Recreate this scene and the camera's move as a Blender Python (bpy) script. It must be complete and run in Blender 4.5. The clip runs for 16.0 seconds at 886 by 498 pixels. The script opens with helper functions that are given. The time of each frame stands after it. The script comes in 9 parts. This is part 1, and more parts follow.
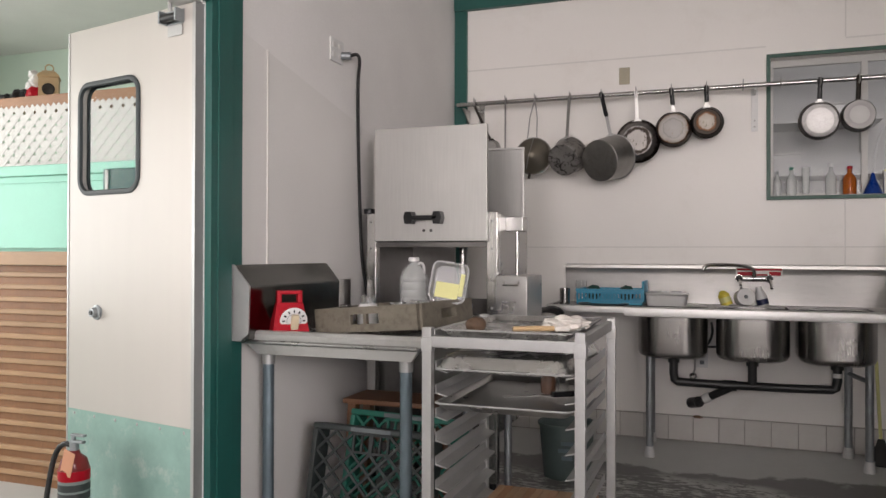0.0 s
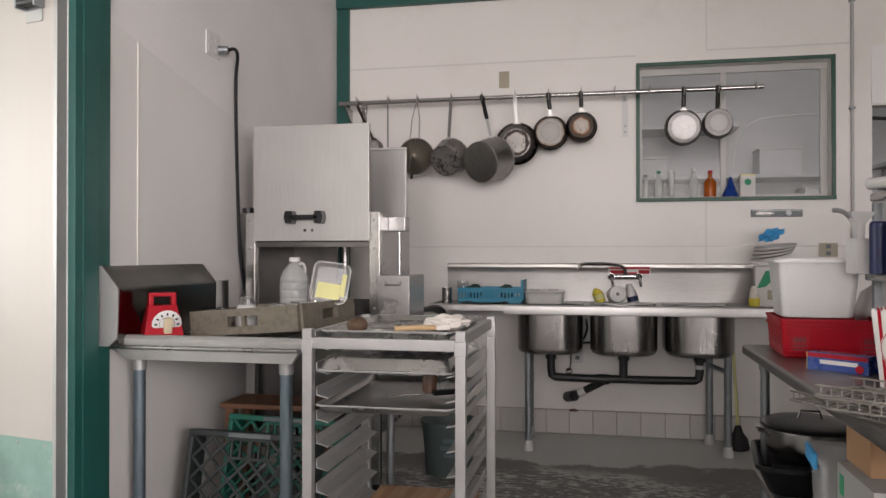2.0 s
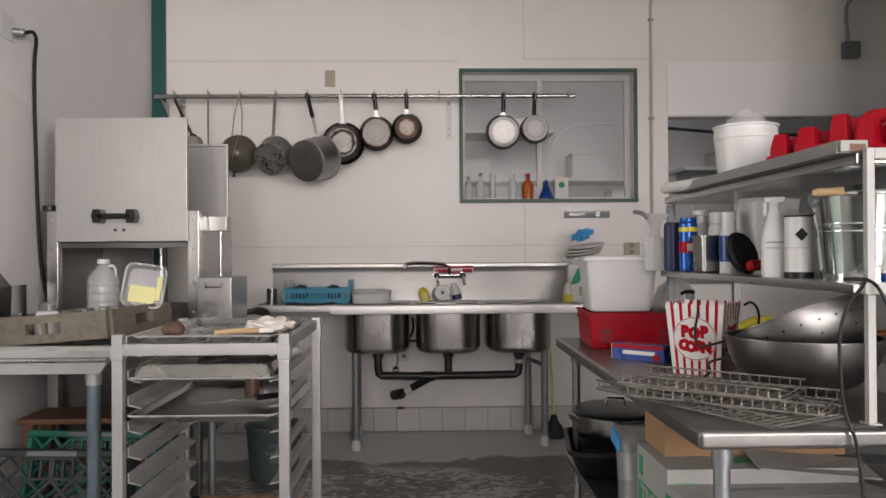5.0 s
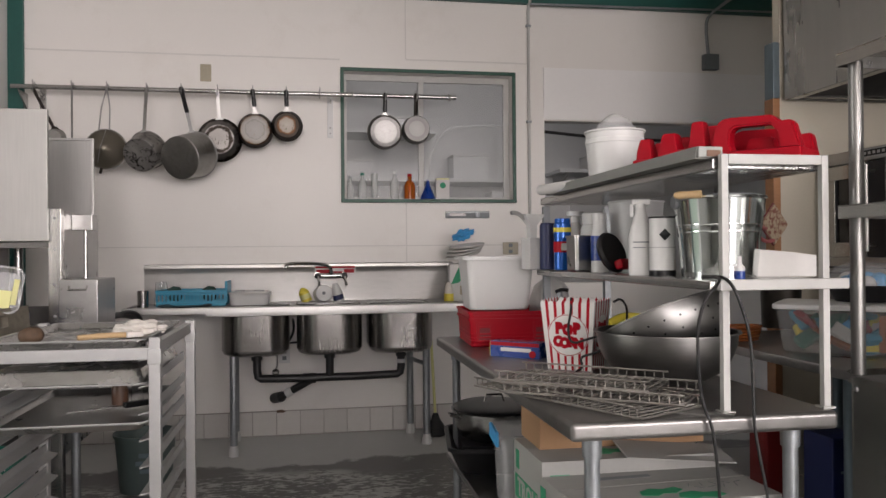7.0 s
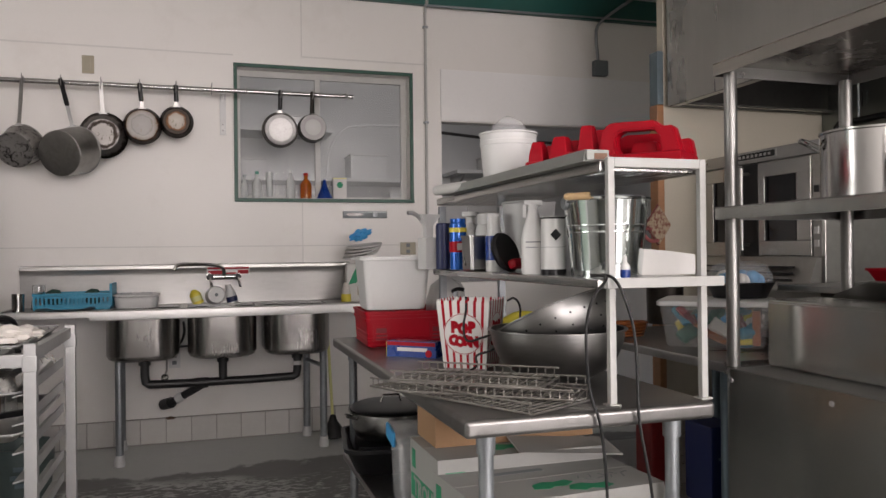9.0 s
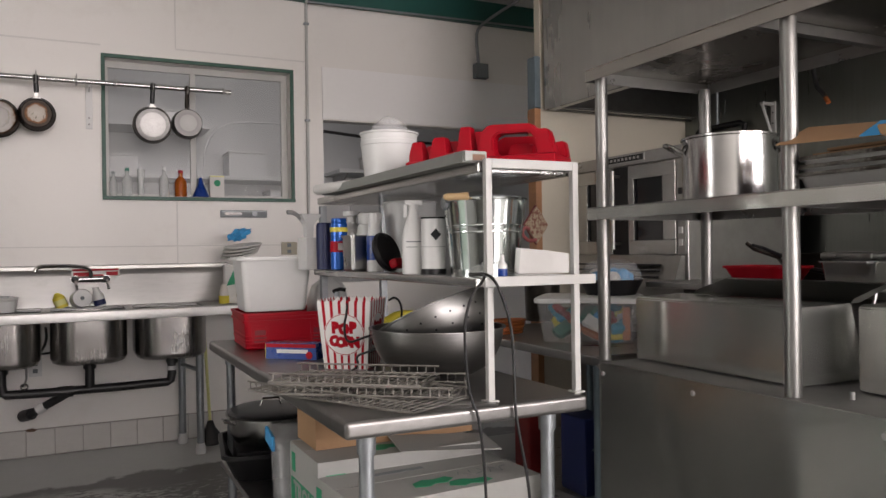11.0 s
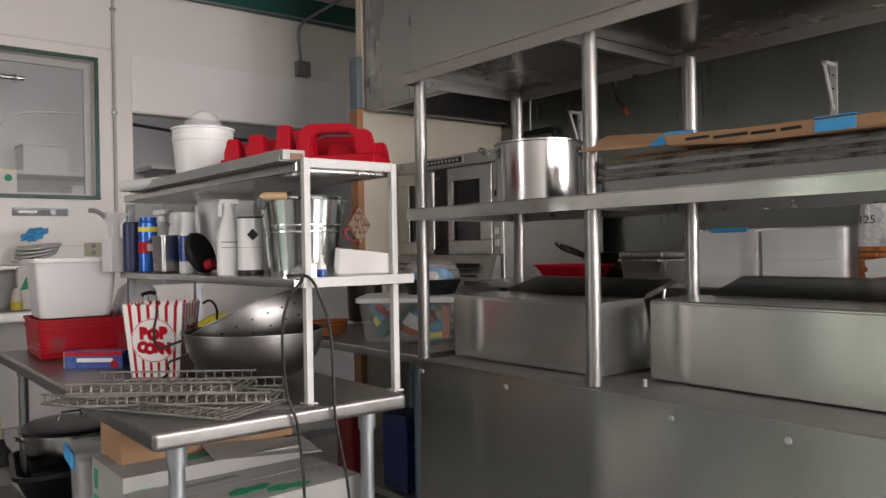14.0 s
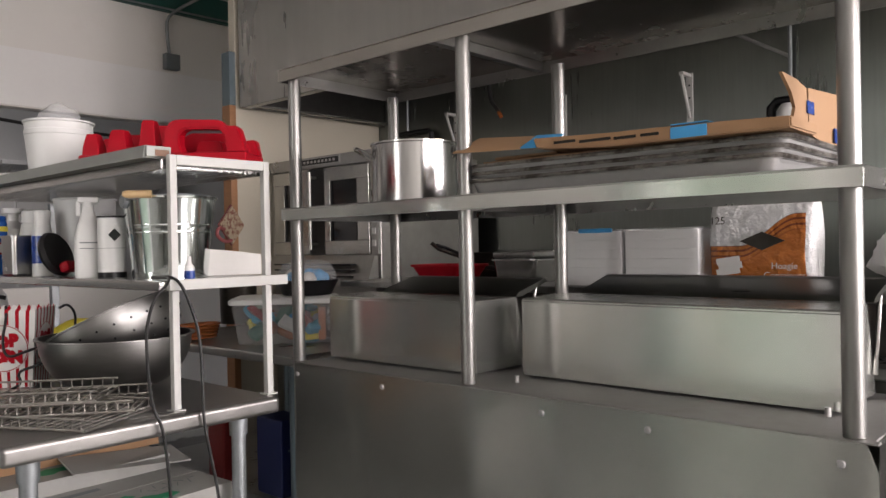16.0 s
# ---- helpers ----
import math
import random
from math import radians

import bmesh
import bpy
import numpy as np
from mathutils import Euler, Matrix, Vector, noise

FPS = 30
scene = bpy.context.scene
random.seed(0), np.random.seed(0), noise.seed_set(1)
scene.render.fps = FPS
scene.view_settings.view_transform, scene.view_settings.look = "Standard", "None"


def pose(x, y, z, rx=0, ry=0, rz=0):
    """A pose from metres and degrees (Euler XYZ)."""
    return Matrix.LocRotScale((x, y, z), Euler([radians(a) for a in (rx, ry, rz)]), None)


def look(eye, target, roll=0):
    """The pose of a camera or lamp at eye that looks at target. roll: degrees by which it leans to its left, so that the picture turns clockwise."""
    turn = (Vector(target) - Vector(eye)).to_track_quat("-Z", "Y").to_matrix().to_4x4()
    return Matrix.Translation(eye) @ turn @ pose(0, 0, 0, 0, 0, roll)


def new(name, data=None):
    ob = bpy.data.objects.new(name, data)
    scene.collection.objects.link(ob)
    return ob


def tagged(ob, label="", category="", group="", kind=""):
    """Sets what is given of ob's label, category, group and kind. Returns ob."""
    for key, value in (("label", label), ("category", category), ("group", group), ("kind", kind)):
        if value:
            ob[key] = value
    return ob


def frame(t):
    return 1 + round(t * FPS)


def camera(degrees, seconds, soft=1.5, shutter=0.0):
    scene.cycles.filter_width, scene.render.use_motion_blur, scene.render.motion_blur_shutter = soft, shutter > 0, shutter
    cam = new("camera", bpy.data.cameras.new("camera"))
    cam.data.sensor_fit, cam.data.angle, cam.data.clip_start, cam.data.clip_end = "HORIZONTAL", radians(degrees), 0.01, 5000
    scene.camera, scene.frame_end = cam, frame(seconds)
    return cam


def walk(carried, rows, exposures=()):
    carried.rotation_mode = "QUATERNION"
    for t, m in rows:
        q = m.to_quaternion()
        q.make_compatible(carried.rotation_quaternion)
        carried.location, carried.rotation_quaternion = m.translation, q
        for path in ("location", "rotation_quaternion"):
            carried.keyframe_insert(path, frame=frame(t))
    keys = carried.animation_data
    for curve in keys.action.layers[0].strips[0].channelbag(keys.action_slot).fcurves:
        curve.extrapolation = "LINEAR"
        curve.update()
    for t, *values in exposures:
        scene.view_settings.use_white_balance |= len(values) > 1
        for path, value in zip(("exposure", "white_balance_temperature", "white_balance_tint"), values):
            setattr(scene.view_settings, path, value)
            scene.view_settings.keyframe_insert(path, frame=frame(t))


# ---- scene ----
cam = camera(59.85, 16.0)
PATH = [
    (0, pose(-0.0206, -0.0036, 1.2500, 90.394, -0.152, 20.074)),
    (0.5, pose(-0.0183, -0.0029, 1.2500, 90.410, -0.106, 17.780)),
    (1, pose(-0.0165, -0.0023, 1.2500, 90.397, -0.078, 15.923)),
    (1.5, pose(-0.0142, -0.0017, 1.2500, 90.387, -0.042, 13.711)),
    (2, pose(-0.0119, -0.0012, 1.2500, 90.395, 0.014, 11.463)),
    (2.5, pose(-0.0094, -0.0007, 1.2500, 90.389, 0.085, 9.054)),
    (3, pose(-0.0071, -0.0004, 1.2500, 90.378, 0.139, 6.813)),
    (3.5, pose(-0.0047, -0.0002, 1.2500, 90.373, 0.265, 4.488)),
    (6, pose(0.0057, -0.0003, 1.2500, 90.325, 0.378, -5.424)),
    (6.5, pose(0.0083, -0.0006, 1.2500, 90.312, 0.445, -7.935)),
    (7, pose(0.0103, -0.0009, 1.2500, 90.283, 0.492, -9.900)),
    (7.5, pose(0.0119, -0.0012, 1.2500, 90.287, 0.560, -11.467)),
    (8, pose(0.0137, -0.0016, 1.2500, 90.259, 0.614, -13.232)),
    (8.5, pose(0.0158, -0.0021, 1.2500, 90.247, 0.623, -15.239)),
    (9, pose(0.0180, -0.0028, 1.2500, 90.208, 0.645, -17.427)),
    (11.5, pose(0.0283, -0.0071, 1.2500, 90.045, 0.877, -28.176)),
    (12, pose(0.0303, -0.0082, 1.2500, 90.015, 0.893, -30.375)),
    (12.5, pose(0.0324, -0.0095, 1.2500, 89.988, 0.908, -32.709)),
    (13, pose(0.0342, -0.0107, 1.2500, 89.952, 0.947, -34.781)),
    (13.5, pose(0.0361, -0.0121, 1.2500, 89.914, 0.969, -36.956)),
    (14, pose(0.0378, -0.0134, 1.2500, 89.884, 0.997, -39.018)),
    (14.5, pose(0.0395, -0.0149, 1.2500, 89.837, 1.038, -41.229)),
    (15, pose(0.0412, -0.0164, 1.2500, 89.810, 1.044, -43.352)),
    (15.5, pose(0.0430, -0.0181, 1.2500, 89.767, 1.077, -45.742)),
    (16, pose(0.0446, -0.0198, 1.2500, 89.732, 1.113, -47.997)),
]
walk(cam, PATH, [(0.0, -0.06, 6600, 19), (9.0, -0.06, 6600, 19), (16.0, 0.10, 6600, 19)])

# ---- world, lights, exposure ----
world = bpy.data.worlds.new("sky")
scene.world = world
world.use_nodes = True
_sky = world.node_tree.nodes.new("ShaderNodeTexSky")
_sky.sky_type = "NISHITA"
_sky.sun_disc = False
_sky.sun_elevation = radians(40)
_sky.sun_rotation = radians(200)
_bg = world.node_tree.nodes["Background"]
_bg.inputs["Strength"].default_value = 0.1
world.node_tree.links.new(_sky.outputs[0], _bg.inputs["Color"])


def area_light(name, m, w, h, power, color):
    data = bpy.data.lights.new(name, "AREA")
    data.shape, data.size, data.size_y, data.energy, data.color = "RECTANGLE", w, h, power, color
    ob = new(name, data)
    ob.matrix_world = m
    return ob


# unseen area lamps: added kitchen fill, assumed dining room daylight, added store room fill
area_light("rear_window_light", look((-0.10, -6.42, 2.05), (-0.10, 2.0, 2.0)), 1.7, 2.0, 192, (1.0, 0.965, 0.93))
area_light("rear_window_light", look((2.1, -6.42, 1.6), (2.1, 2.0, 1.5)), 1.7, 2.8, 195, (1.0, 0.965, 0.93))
area_light("side_window_light", look((3.57, -3.3, 2.2), (-1.5, -1.8, 2.1)), 2.6, 1.6, 330, (1.0, 0.97, 0.94))
area_light("dining_window_light", look((-6.02, 1.2, 1.75), (-2.0, 1.2, 1.6)), 2.8, 1.7, 126, (0.98, 1.0, 0.95))
area_light("dining_front_light", look((-4.4, -3.15, 1.9), (-3.6, 3.0, 1.4)), 2.8, 1.8, 50, (1.0, 0.99, 0.95))
area_light("store_room_light", look((1.3, 5.72, 3.05), (1.2, 7.6, 2.0)), 1.8, 0.3, 10, (1.0, 0.99, 0.97))

# ---- materials ----


def mat(name, color, rough=0.5, metal=0.0, **k):
    """A node material. Two scales of colour variation, bump, optional stretched grain, transmission."""
    m = bpy.data.materials.new(name)
    m.use_nodes = True
    nt = m.node_tree
    b = nt.nodes["Principled BSDF"]
    L = nt.links.new
    tc = nt.nodes.new("ShaderNodeTexCoord")
    mp = nt.nodes.new("ShaderNodeMapping")
    mp.inputs["Scale"].default_value = k.get("stretch", (1, 1, 1))
    L(tc.outputs["Object"], mp.inputs["Vector"])

    def noise_node(scale, detail=4, rough_=0.6, src=mp):
        n = nt.nodes.new("ShaderNodeTexNoise")
        n.inputs["Scale"].default_value = scale
        n.inputs["Detail"].default_value = detail
        n.inputs["Roughness"].default_value = rough_
        L(src.outputs["Vector"] if src is mp else src, n.inputs["Vector"])
        return n

    fine = noise_node(k.get("fine", 60))
    big = noise_node(k.get("big", 3.0), 3, 0.55, tc.outputs["Object"])
    ramp = nt.nodes.new("ShaderNodeValToRGB")
    v = k.get("vary", 0.08)
    c2 = k.get("color2", tuple(max(0, c * (1 - 2 * v)) for c in color))
    ramp.color_ramp.elements[0].position, ramp.color_ramp.elements[1].position = k.get("band", (0.3, 0.7))
    ramp.color_ramp.elements[0].color = (*c2, 1)
    ramp.color_ramp.elements[1].color = (*color, 1)
    mx = nt.nodes.new("ShaderNodeMath")
    mx.operation = "MULTIPLY_ADD"
    mx.inputs[1].default_value = k.get("fine_share", 0.4)
    add = nt.nodes.new("ShaderNodeMath")
    add.operation = "MULTIPLY"
    add.inputs[1].default_value = 1 - k.get("fine_share", 0.4)
    L(big.outputs["Fac"], add.inputs[0])
    L(fine.outputs["Fac"], mx.inputs[0])
    L(add.outputs[0], mx.inputs[2])
    L(mx.outputs[0], ramp.inputs["Fac"])
    out = ramp.outputs["Color"]
    if k.get("per_piece"):
        info = nt.nodes.new("ShaderNodeObjectInfo")
        hs = nt.nodes.new("ShaderNodeHueSaturation")
        mr = nt.nodes.new("ShaderNodeMapRange")
        p = k["per_piece"]
        mr.inputs["To Min"].default_value, mr.inputs["To Max"].default_value = 1 - p, 1 + p
        L(info.outputs["Random"], mr.inputs["Value"])
        L(mr.outputs["Result"], hs.inputs["Value"])
        L(out, hs.inputs["Color"])
        out = hs.outputs["Color"]
    if k.get("stain"):
        sc, amount, scale = k["stain"]
        st = noise_node(scale, 5, 0.7, tc.outputs["Object"])
        r2 = nt.nodes.new("ShaderNodeValToRGB")
        r2.color_ramp.elements[0].position, r2.color_ramp.elements[1].position = k.get("stain_band", (0.55, 0.75))
        r2.color_ramp.elements[0].color = (0, 0, 0, 1)
        r2.color_ramp.elements[1].color = (amount, amount, amount, 1)
        L(st.outputs["Fac"], r2.inputs["Fac"])
        mixc = nt.nodes.new("ShaderNodeMixRGB")
        mixc.inputs["Color2"].default_value = (*sc, 1)
        L(r2.outputs["Color"], mixc.inputs["Fac"])
        L(out, mixc.inputs["Color1"])
        out = mixc.outputs["Color"]
    L(out, b.inputs["Base Color"])
    b.inputs["Metallic"].default_value = metal
    rr = nt.nodes.new("ShaderNodeMapRange")
    rv = k.get("rough_vary", 0.08)
    rr.inputs["To Min"].default_value, rr.inputs["To Max"].default_value = max(0.02, rough - rv), min(1, rough + rv)
    L(mx.outputs[0], rr.inputs["Value"])
    L(rr.outputs["Result"], b.inputs["Roughness"])
    bump = k.get("bump", 0.05)
    wav = None
    if k.get("warp"):
        wm = nt.nodes.new("ShaderNodeMapping")
        wm.inputs["Scale"].default_value = k.get("warp_stretch", (1, 1, 1))
        L(tc.outputs["Object"], wm.inputs["Vector"])
        wn = noise_node(k["warp"][0], 1, 0.3, wm.outputs["Vector"])
        wav = nt.nodes.new("ShaderNodeBump")
        wav.inputs["Strength"].default_value, wav.inputs["Distance"].default_value = 1.0, k["warp"][1]
        L(wn.outputs["Fac"], wav.inputs["Height"])
    if bump:
        bn = nt.nodes.new("ShaderNodeBump")
        bn.inputs["Strength"].default_value = bump
        bn.inputs["Distance"].default_value = k.get("bump_dist", 0.002)
        L(fine.outputs["Fac"], bn.inputs["Height"])
        if wav:
            L(wav.outputs["Normal"], bn.inputs["Normal"])
        L(bn.outputs["Normal"], b.inputs["Normal"])
    elif wav:
        L(wav.outputs["Normal"], b.inputs["Normal"])
    if k.get("aniso"):
        b.inputs["Anisotropic"].default_value = k["aniso"]
        tg = nt.nodes.new("ShaderNodeCombineXYZ")
        tg.inputs[2].default_value = 1.0
        L(tg.outputs[0], b.inputs["Tangent"])
    if k.get("clear"):
        b.inputs["Transmission Weight"].default_value = k["clear"]
        b.inputs["IOR"].default_value = k.get("ior", 1.35)
    if k.get("spec") is not None:
        b.inputs["Specular IOR Level"].default_value = k["spec"]
    if k.get("alpha"):
        b.inputs["Alpha"].default_value = k["alpha"]
    if k.get("soft"):
        b.inputs["Subsurface Weight"].default_value = k["soft"]
        b.inputs["Subsurface Radius"].default_value = (0.02, 0.02, 0.02)
    return m


def floor_wear(m):
    """A dark worn and wet patch with a ragged edge, and pale scuffs inside it."""
    nt = m.node_tree
    L = nt.links.new
    b = nt.nodes["Principled BSDF"]
    old = b.inputs["Base Color"].links[0].from_socket
    tc = nt.nodes.new("ShaderNodeTexCoord")
    sep = nt.nodes.new("ShaderNodeSeparateXYZ")
    L(tc.outputs["Object"], sep.inputs[0])

    def nz(scale, detail, sx=1.0):
        mp = nt.nodes.new("ShaderNodeMapping")
        mp.inputs["Scale"].default_value = (sx, 1, 1)
        L(tc.outputs["Object"], mp.inputs["Vector"])
        n = nt.nodes.new("ShaderNodeTexNoise")
        n.inputs["Scale"].default_value, n.inputs["Detail"].default_value, n.inputs["Roughness"].default_value = scale, detail, 0.65
        L(mp.outputs["Vector"], n.inputs["Vector"])
        return n.outputs["Fac"]

    def op(kind, x, y, z=None):
        n = nt.nodes.new("ShaderNodeMath")
        n.operation = kind
        for i, v in enumerate((x, y, z)):
            if v is None:
                continue
            if isinstance(v, (int, float)):
                n.inputs[i].default_value = v
            else:
                L(v, n.inputs[i])
        return n.outputs[0]

    def smooth(v, lo, hi):
        n = nt.nodes.new("ShaderNodeMapRange")
        n.interpolation_type = "SMOOTHSTEP"
        n.inputs["From Min"].default_value, n.inputs["From Max"].default_value = lo, hi
        L(v, n.inputs["Value"])
        return n.outputs["Result"]

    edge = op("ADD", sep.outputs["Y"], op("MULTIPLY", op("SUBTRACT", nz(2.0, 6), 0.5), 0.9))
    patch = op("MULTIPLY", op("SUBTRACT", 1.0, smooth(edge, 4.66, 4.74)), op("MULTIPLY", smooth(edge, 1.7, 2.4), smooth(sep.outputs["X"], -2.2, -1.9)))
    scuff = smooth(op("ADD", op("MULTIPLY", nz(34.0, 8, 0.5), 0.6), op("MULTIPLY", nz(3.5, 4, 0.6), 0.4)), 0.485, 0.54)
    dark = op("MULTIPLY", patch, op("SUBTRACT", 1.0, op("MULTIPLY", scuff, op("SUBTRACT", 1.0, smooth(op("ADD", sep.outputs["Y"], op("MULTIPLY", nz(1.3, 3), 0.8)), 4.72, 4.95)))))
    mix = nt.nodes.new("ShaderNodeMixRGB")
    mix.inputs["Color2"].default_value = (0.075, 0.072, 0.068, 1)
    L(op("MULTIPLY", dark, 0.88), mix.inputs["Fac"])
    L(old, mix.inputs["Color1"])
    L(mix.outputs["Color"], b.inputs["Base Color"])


M = {}
M["wall"] = mat("cream_wall_panel", (0.82, 0.795, 0.76), 0.42, vary=0.025, fine=220, big=1.2, bump=0.12, bump_dist=0.001, stain=((0.66, 0.62, 0.57), 0.35, 2.2))
# darker than the seen walls, to cut bounced light and reflections
M["wall_dim"] = mat("dim_unseen_wall", (0.34, 0.34, 0.32), 0.6, vary=0.06, fine=60, big=1.0)
M["worktop"] = mat("scratched_worktop_steel", (0.32, 0.315, 0.305), 0.50, 0.9, vary=0.14, fine=30, big=5, bump=0.06, rough_vary=0.12, stain=((0.20, 0.19, 0.175), 0.5, 7))
M["wall_low"] = mat("grey_white_wall", (0.74, 0.725, 0.705), 0.55, vary=0.04, fine=150, big=1.5, bump=0.12, bump_dist=0.001)
M["wall_lip"] = mat("panel_joint_strip", (0.68, 0.66, 0.63), 0.4, vary=0.02)
M["plaster"] = mat("plastered_upper_wall", (0.80, 0.785, 0.77), 0.75, vary=0.05, fine=90, big=2.5, bump=0.25, bump_dist=0.002)
M["green"] = mat("dark_green_paint", (0.012, 0.10, 0.085), 0.42, vary=0.12, fine=40, bump=0.15)
M["greentrim"] = mat("green_window_trim", (0.008, 0.072, 0.046), 0.45, vary=0.1)
M["ceiling"] = mat("ceiling_paint", (0.78, 0.77, 0.74), 0.8, vary=0.04, fine=70, bump=0.2)
M["steel"] = mat("brushed_stainless", (0.44, 0.435, 0.42), 0.25, 1.0, vary=0.05, fine=30, stretch=(1, 1, 30), big=2.5, fine_share=0.5, bump=0.04, rough_vary=0.10)
M["steel_h"] = mat("brushed_stainless_level", (0.45, 0.445, 0.43), 0.26, 1.0, vary=0.06, fine=14, stretch=(6, 0.12, 6), big=2.5, fine_share=0.5, bump=0.05, rough_vary=0.12)
M["steel_worn"] = mat("worn_stainless", (0.42, 0.415, 0.405), 0.30, 1.0, vary=0.12, fine=25, big=4, bump=0.06, rough_vary=0.14, stain=((0.25, 0.24, 0.22), 0.5, 6))
# upright colour bands stand in for streaky reflections in the panels
M["brushed"] = mat("streak_banded_stainless", (0.82, 0.835, 0.79), 0.21, 0.85, vary=0.10, fine=5, stretch=(1, 1, 0.10), big=2.5, fine_share=0.65, bump=0.0, rough_vary=0.05, aniso=0.75, stain=((0.52, 0.53, 0.50), 0.5, 3.5))
# warm tint stands in for coppery reflections on the top tier
M["shelf_under"] = mat("warm_reflection_steel", (0.34, 0.30, 0.265), 0.26, 1.0, vary=0.15, fine=20, big=3, bump=0.04, rough_vary=0.12, warp=(1.8, 0.01))
M["poststeel"] = mat("satin_steel_tube", (0.30, 0.295, 0.285), 0.36, 0.85, vary=0.08, fine=30, stretch=(1, 1, 0.2), big=4, bump=0.03)
M["stubwall"] = mat("yellowed_cream_wall", (0.52, 0.48, 0.395), 0.6, vary=0.05, fine=90, big=1.5, bump=0.1, bump_dist=0.001)
M["ovensteel"] = mat("dark_smudged_oven_steel", (0.40, 0.39, 0.37), 0.34, 1.0, vary=0.12, fine=20, big=4, bump=0.04)
M["board"] = mat("smooth_white_board", (0.86, 0.85, 0.84), 0.5, vary=0.02, fine=40, big=1.5)
M["hoodsteel"] = mat("greasy_hood_steel", (0.82, 0.795, 0.755), 0.28, 0.70, vary=0.12, fine=4, stretch=(1, 1, 0.12), big=2.0, fine_share=0.6, bump=0.0, rough_vary=0.05, aniso=0.8)
M["dullsteel"] = mat("dull_scrubbed_stainless", (0.47, 0.465, 0.45), 0.42, 0.6, vary=0.08, fine=12, stretch=(9, 9, 0.4), big=3, fine_share=0.5, bump=0.03, rough_vary=0.10)
M["wrap"] = mat("cloudy_plastic_wrap", (0.80, 0.81, 0.82), 0.2, vary=0.02, alpha=0.30, bump=0.5, fine=16, bump_dist=0.01)
M["rimsteel"] = mat("bright_worn_stainless_edge", (0.57, 0.565, 0.55), 0.38, 0.62, vary=0.08, fine=20, stretch=(0.3, 4, 8), big=4, bump=0.03, stain=((0.30, 0.29, 0.27), 0.4, 9))
M["foam"] = mat("white_foam", (0.88, 0.88, 0.87), 0.6, vary=0.02, fine=200, bump=0.05)
M["potsteel"] = mat("polished_pot_steel", (0.46, 0.45, 0.44), 0.20, 1.0, vary=0.08, fine=30, stretch=(1, 1, 8), big=8, bump=0.03, rough_vary=0.05)
M["bowlsteel"] = mat("satin_bowl_steel", (0.29, 0.285, 0.277), 0.36, 1.0, vary=0.12, fine=30, stretch=(1, 1, 6), big=7, bump=0.03, rough_vary=0.08)
M["film"] = mat("clear_film", (0.70, 0.71, 0.71), 0.18, vary=0.02, alpha=0.13, bump=0.4, fine=14, bump_dist=0.01)
M["clad"] = mat("smudged_steel_cladding", (0.235, 0.25, 0.235), 0.30, 1.0, vary=0.12, fine=10, stretch=(6, 6, 0.3), big=2.5, bump=0.05, rough_vary=0.12)
# dark steel for greasy parts, and for shade painted into the dishwasher bay
M["steel_dark"] = mat("shaded_greasy_steel", (0.15, 0.145, 0.14), 0.30, 1.0, vary=0.15, fine=25, big=3, bump=0.06)
M["chrome"] = mat("polished_steel", (0.50, 0.495, 0.48), 0.19, 1.0, vary=0.03, fine=40, bump=0.01, rough_vary=0.04)
M["alu"] = mat("dull_aluminium", (0.45, 0.45, 0.445), 0.48, 0.7, vary=0.08, fine=50, big=6, bump=0.05, stain=((0.42, 0.41, 0.40), 0.4, 12))
M["galv"] = mat("galvanised_pipe", (0.36, 0.385, 0.40), 0.48, 0.85, vary=0.14, fine=45, big=12, bump=0.06)
M["bluepipe"] = mat("blue_grey_pipe", (0.16, 0.21, 0.24), 0.5, 0.6, vary=0.12, fine=45, big=12, bump=0.06)
M["black"] = mat("black_plastic", (0.010, 0.010, 0.011), 0.36, vary=0.1, bump=0.03, spec=0.3)
M["zinc"] = mat("bright_zinc", (0.72, 0.77, 0.76), 0.12, 1.0, vary=0.10, fine=18, big=14, bump=0.05, rough_vary=0.08)
M["channel"] = mat("grey_green_sheet_metal", (0.30, 0.31, 0.29), 0.5, 0.3, vary=0.1, fine=30, big=6, bump=0.05)
M["gasket"] = mat("dark_grey_rubber", (0.035, 0.045, 0.048), 0.6, vary=0.1)
M["rubber"] = mat("black_rubber", (0.010, 0.010, 0.010), 0.5, vary=0.1)
M["white"] = mat("white_plastic", (0.66, 0.66, 0.65), 0.38, vary=0.03, bump=0.02)
M["whitepaint"] = mat("white_enamel_paint", (0.48, 0.48, 0.46), 0.4, vary=0.05, fine=60, big=9, bump=0.06, stain=((0.40, 0.37, 0.33), 0.35, 22))
M["red"] = mat("red_plastic", (0.38, 0.002, 0.012), 0.45, vary=0.08, bump=0.03, spec=0.2)
# darker copy of the red, painting shade into the basket grips
M["shade_red"] = mat("recess_shade_red", (0.20, 0.003, 0.010), 0.5, vary=0.08)
M["teal"] = mat("teal_plastic", (0.008, 0.25, 0.40), 0.4, vary=0.08)
M["canblue"] = mat("printed_tin_blue", (0.008, 0.10, 0.42), 0.22, 0.35, vary=0.10, fine=60)
M["blue"] = mat("blue_plastic", (0.004, 0.040, 0.25), 0.28, vary=0.08)
M["navy"] = mat("navy_plastic", (0.006, 0.013, 0.075), 0.45, vary=0.1)
M["cyan"] = mat("light_blue_plastic", (0.05, 0.35, 0.70), 0.45, vary=0.06)
M["floor"] = mat("painted_concrete_floor", (0.56, 0.57, 0.555), 0.36, vary=0.08, fine=18, big=2.2, bump=0.12, rough_vary=0.15)
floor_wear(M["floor"])
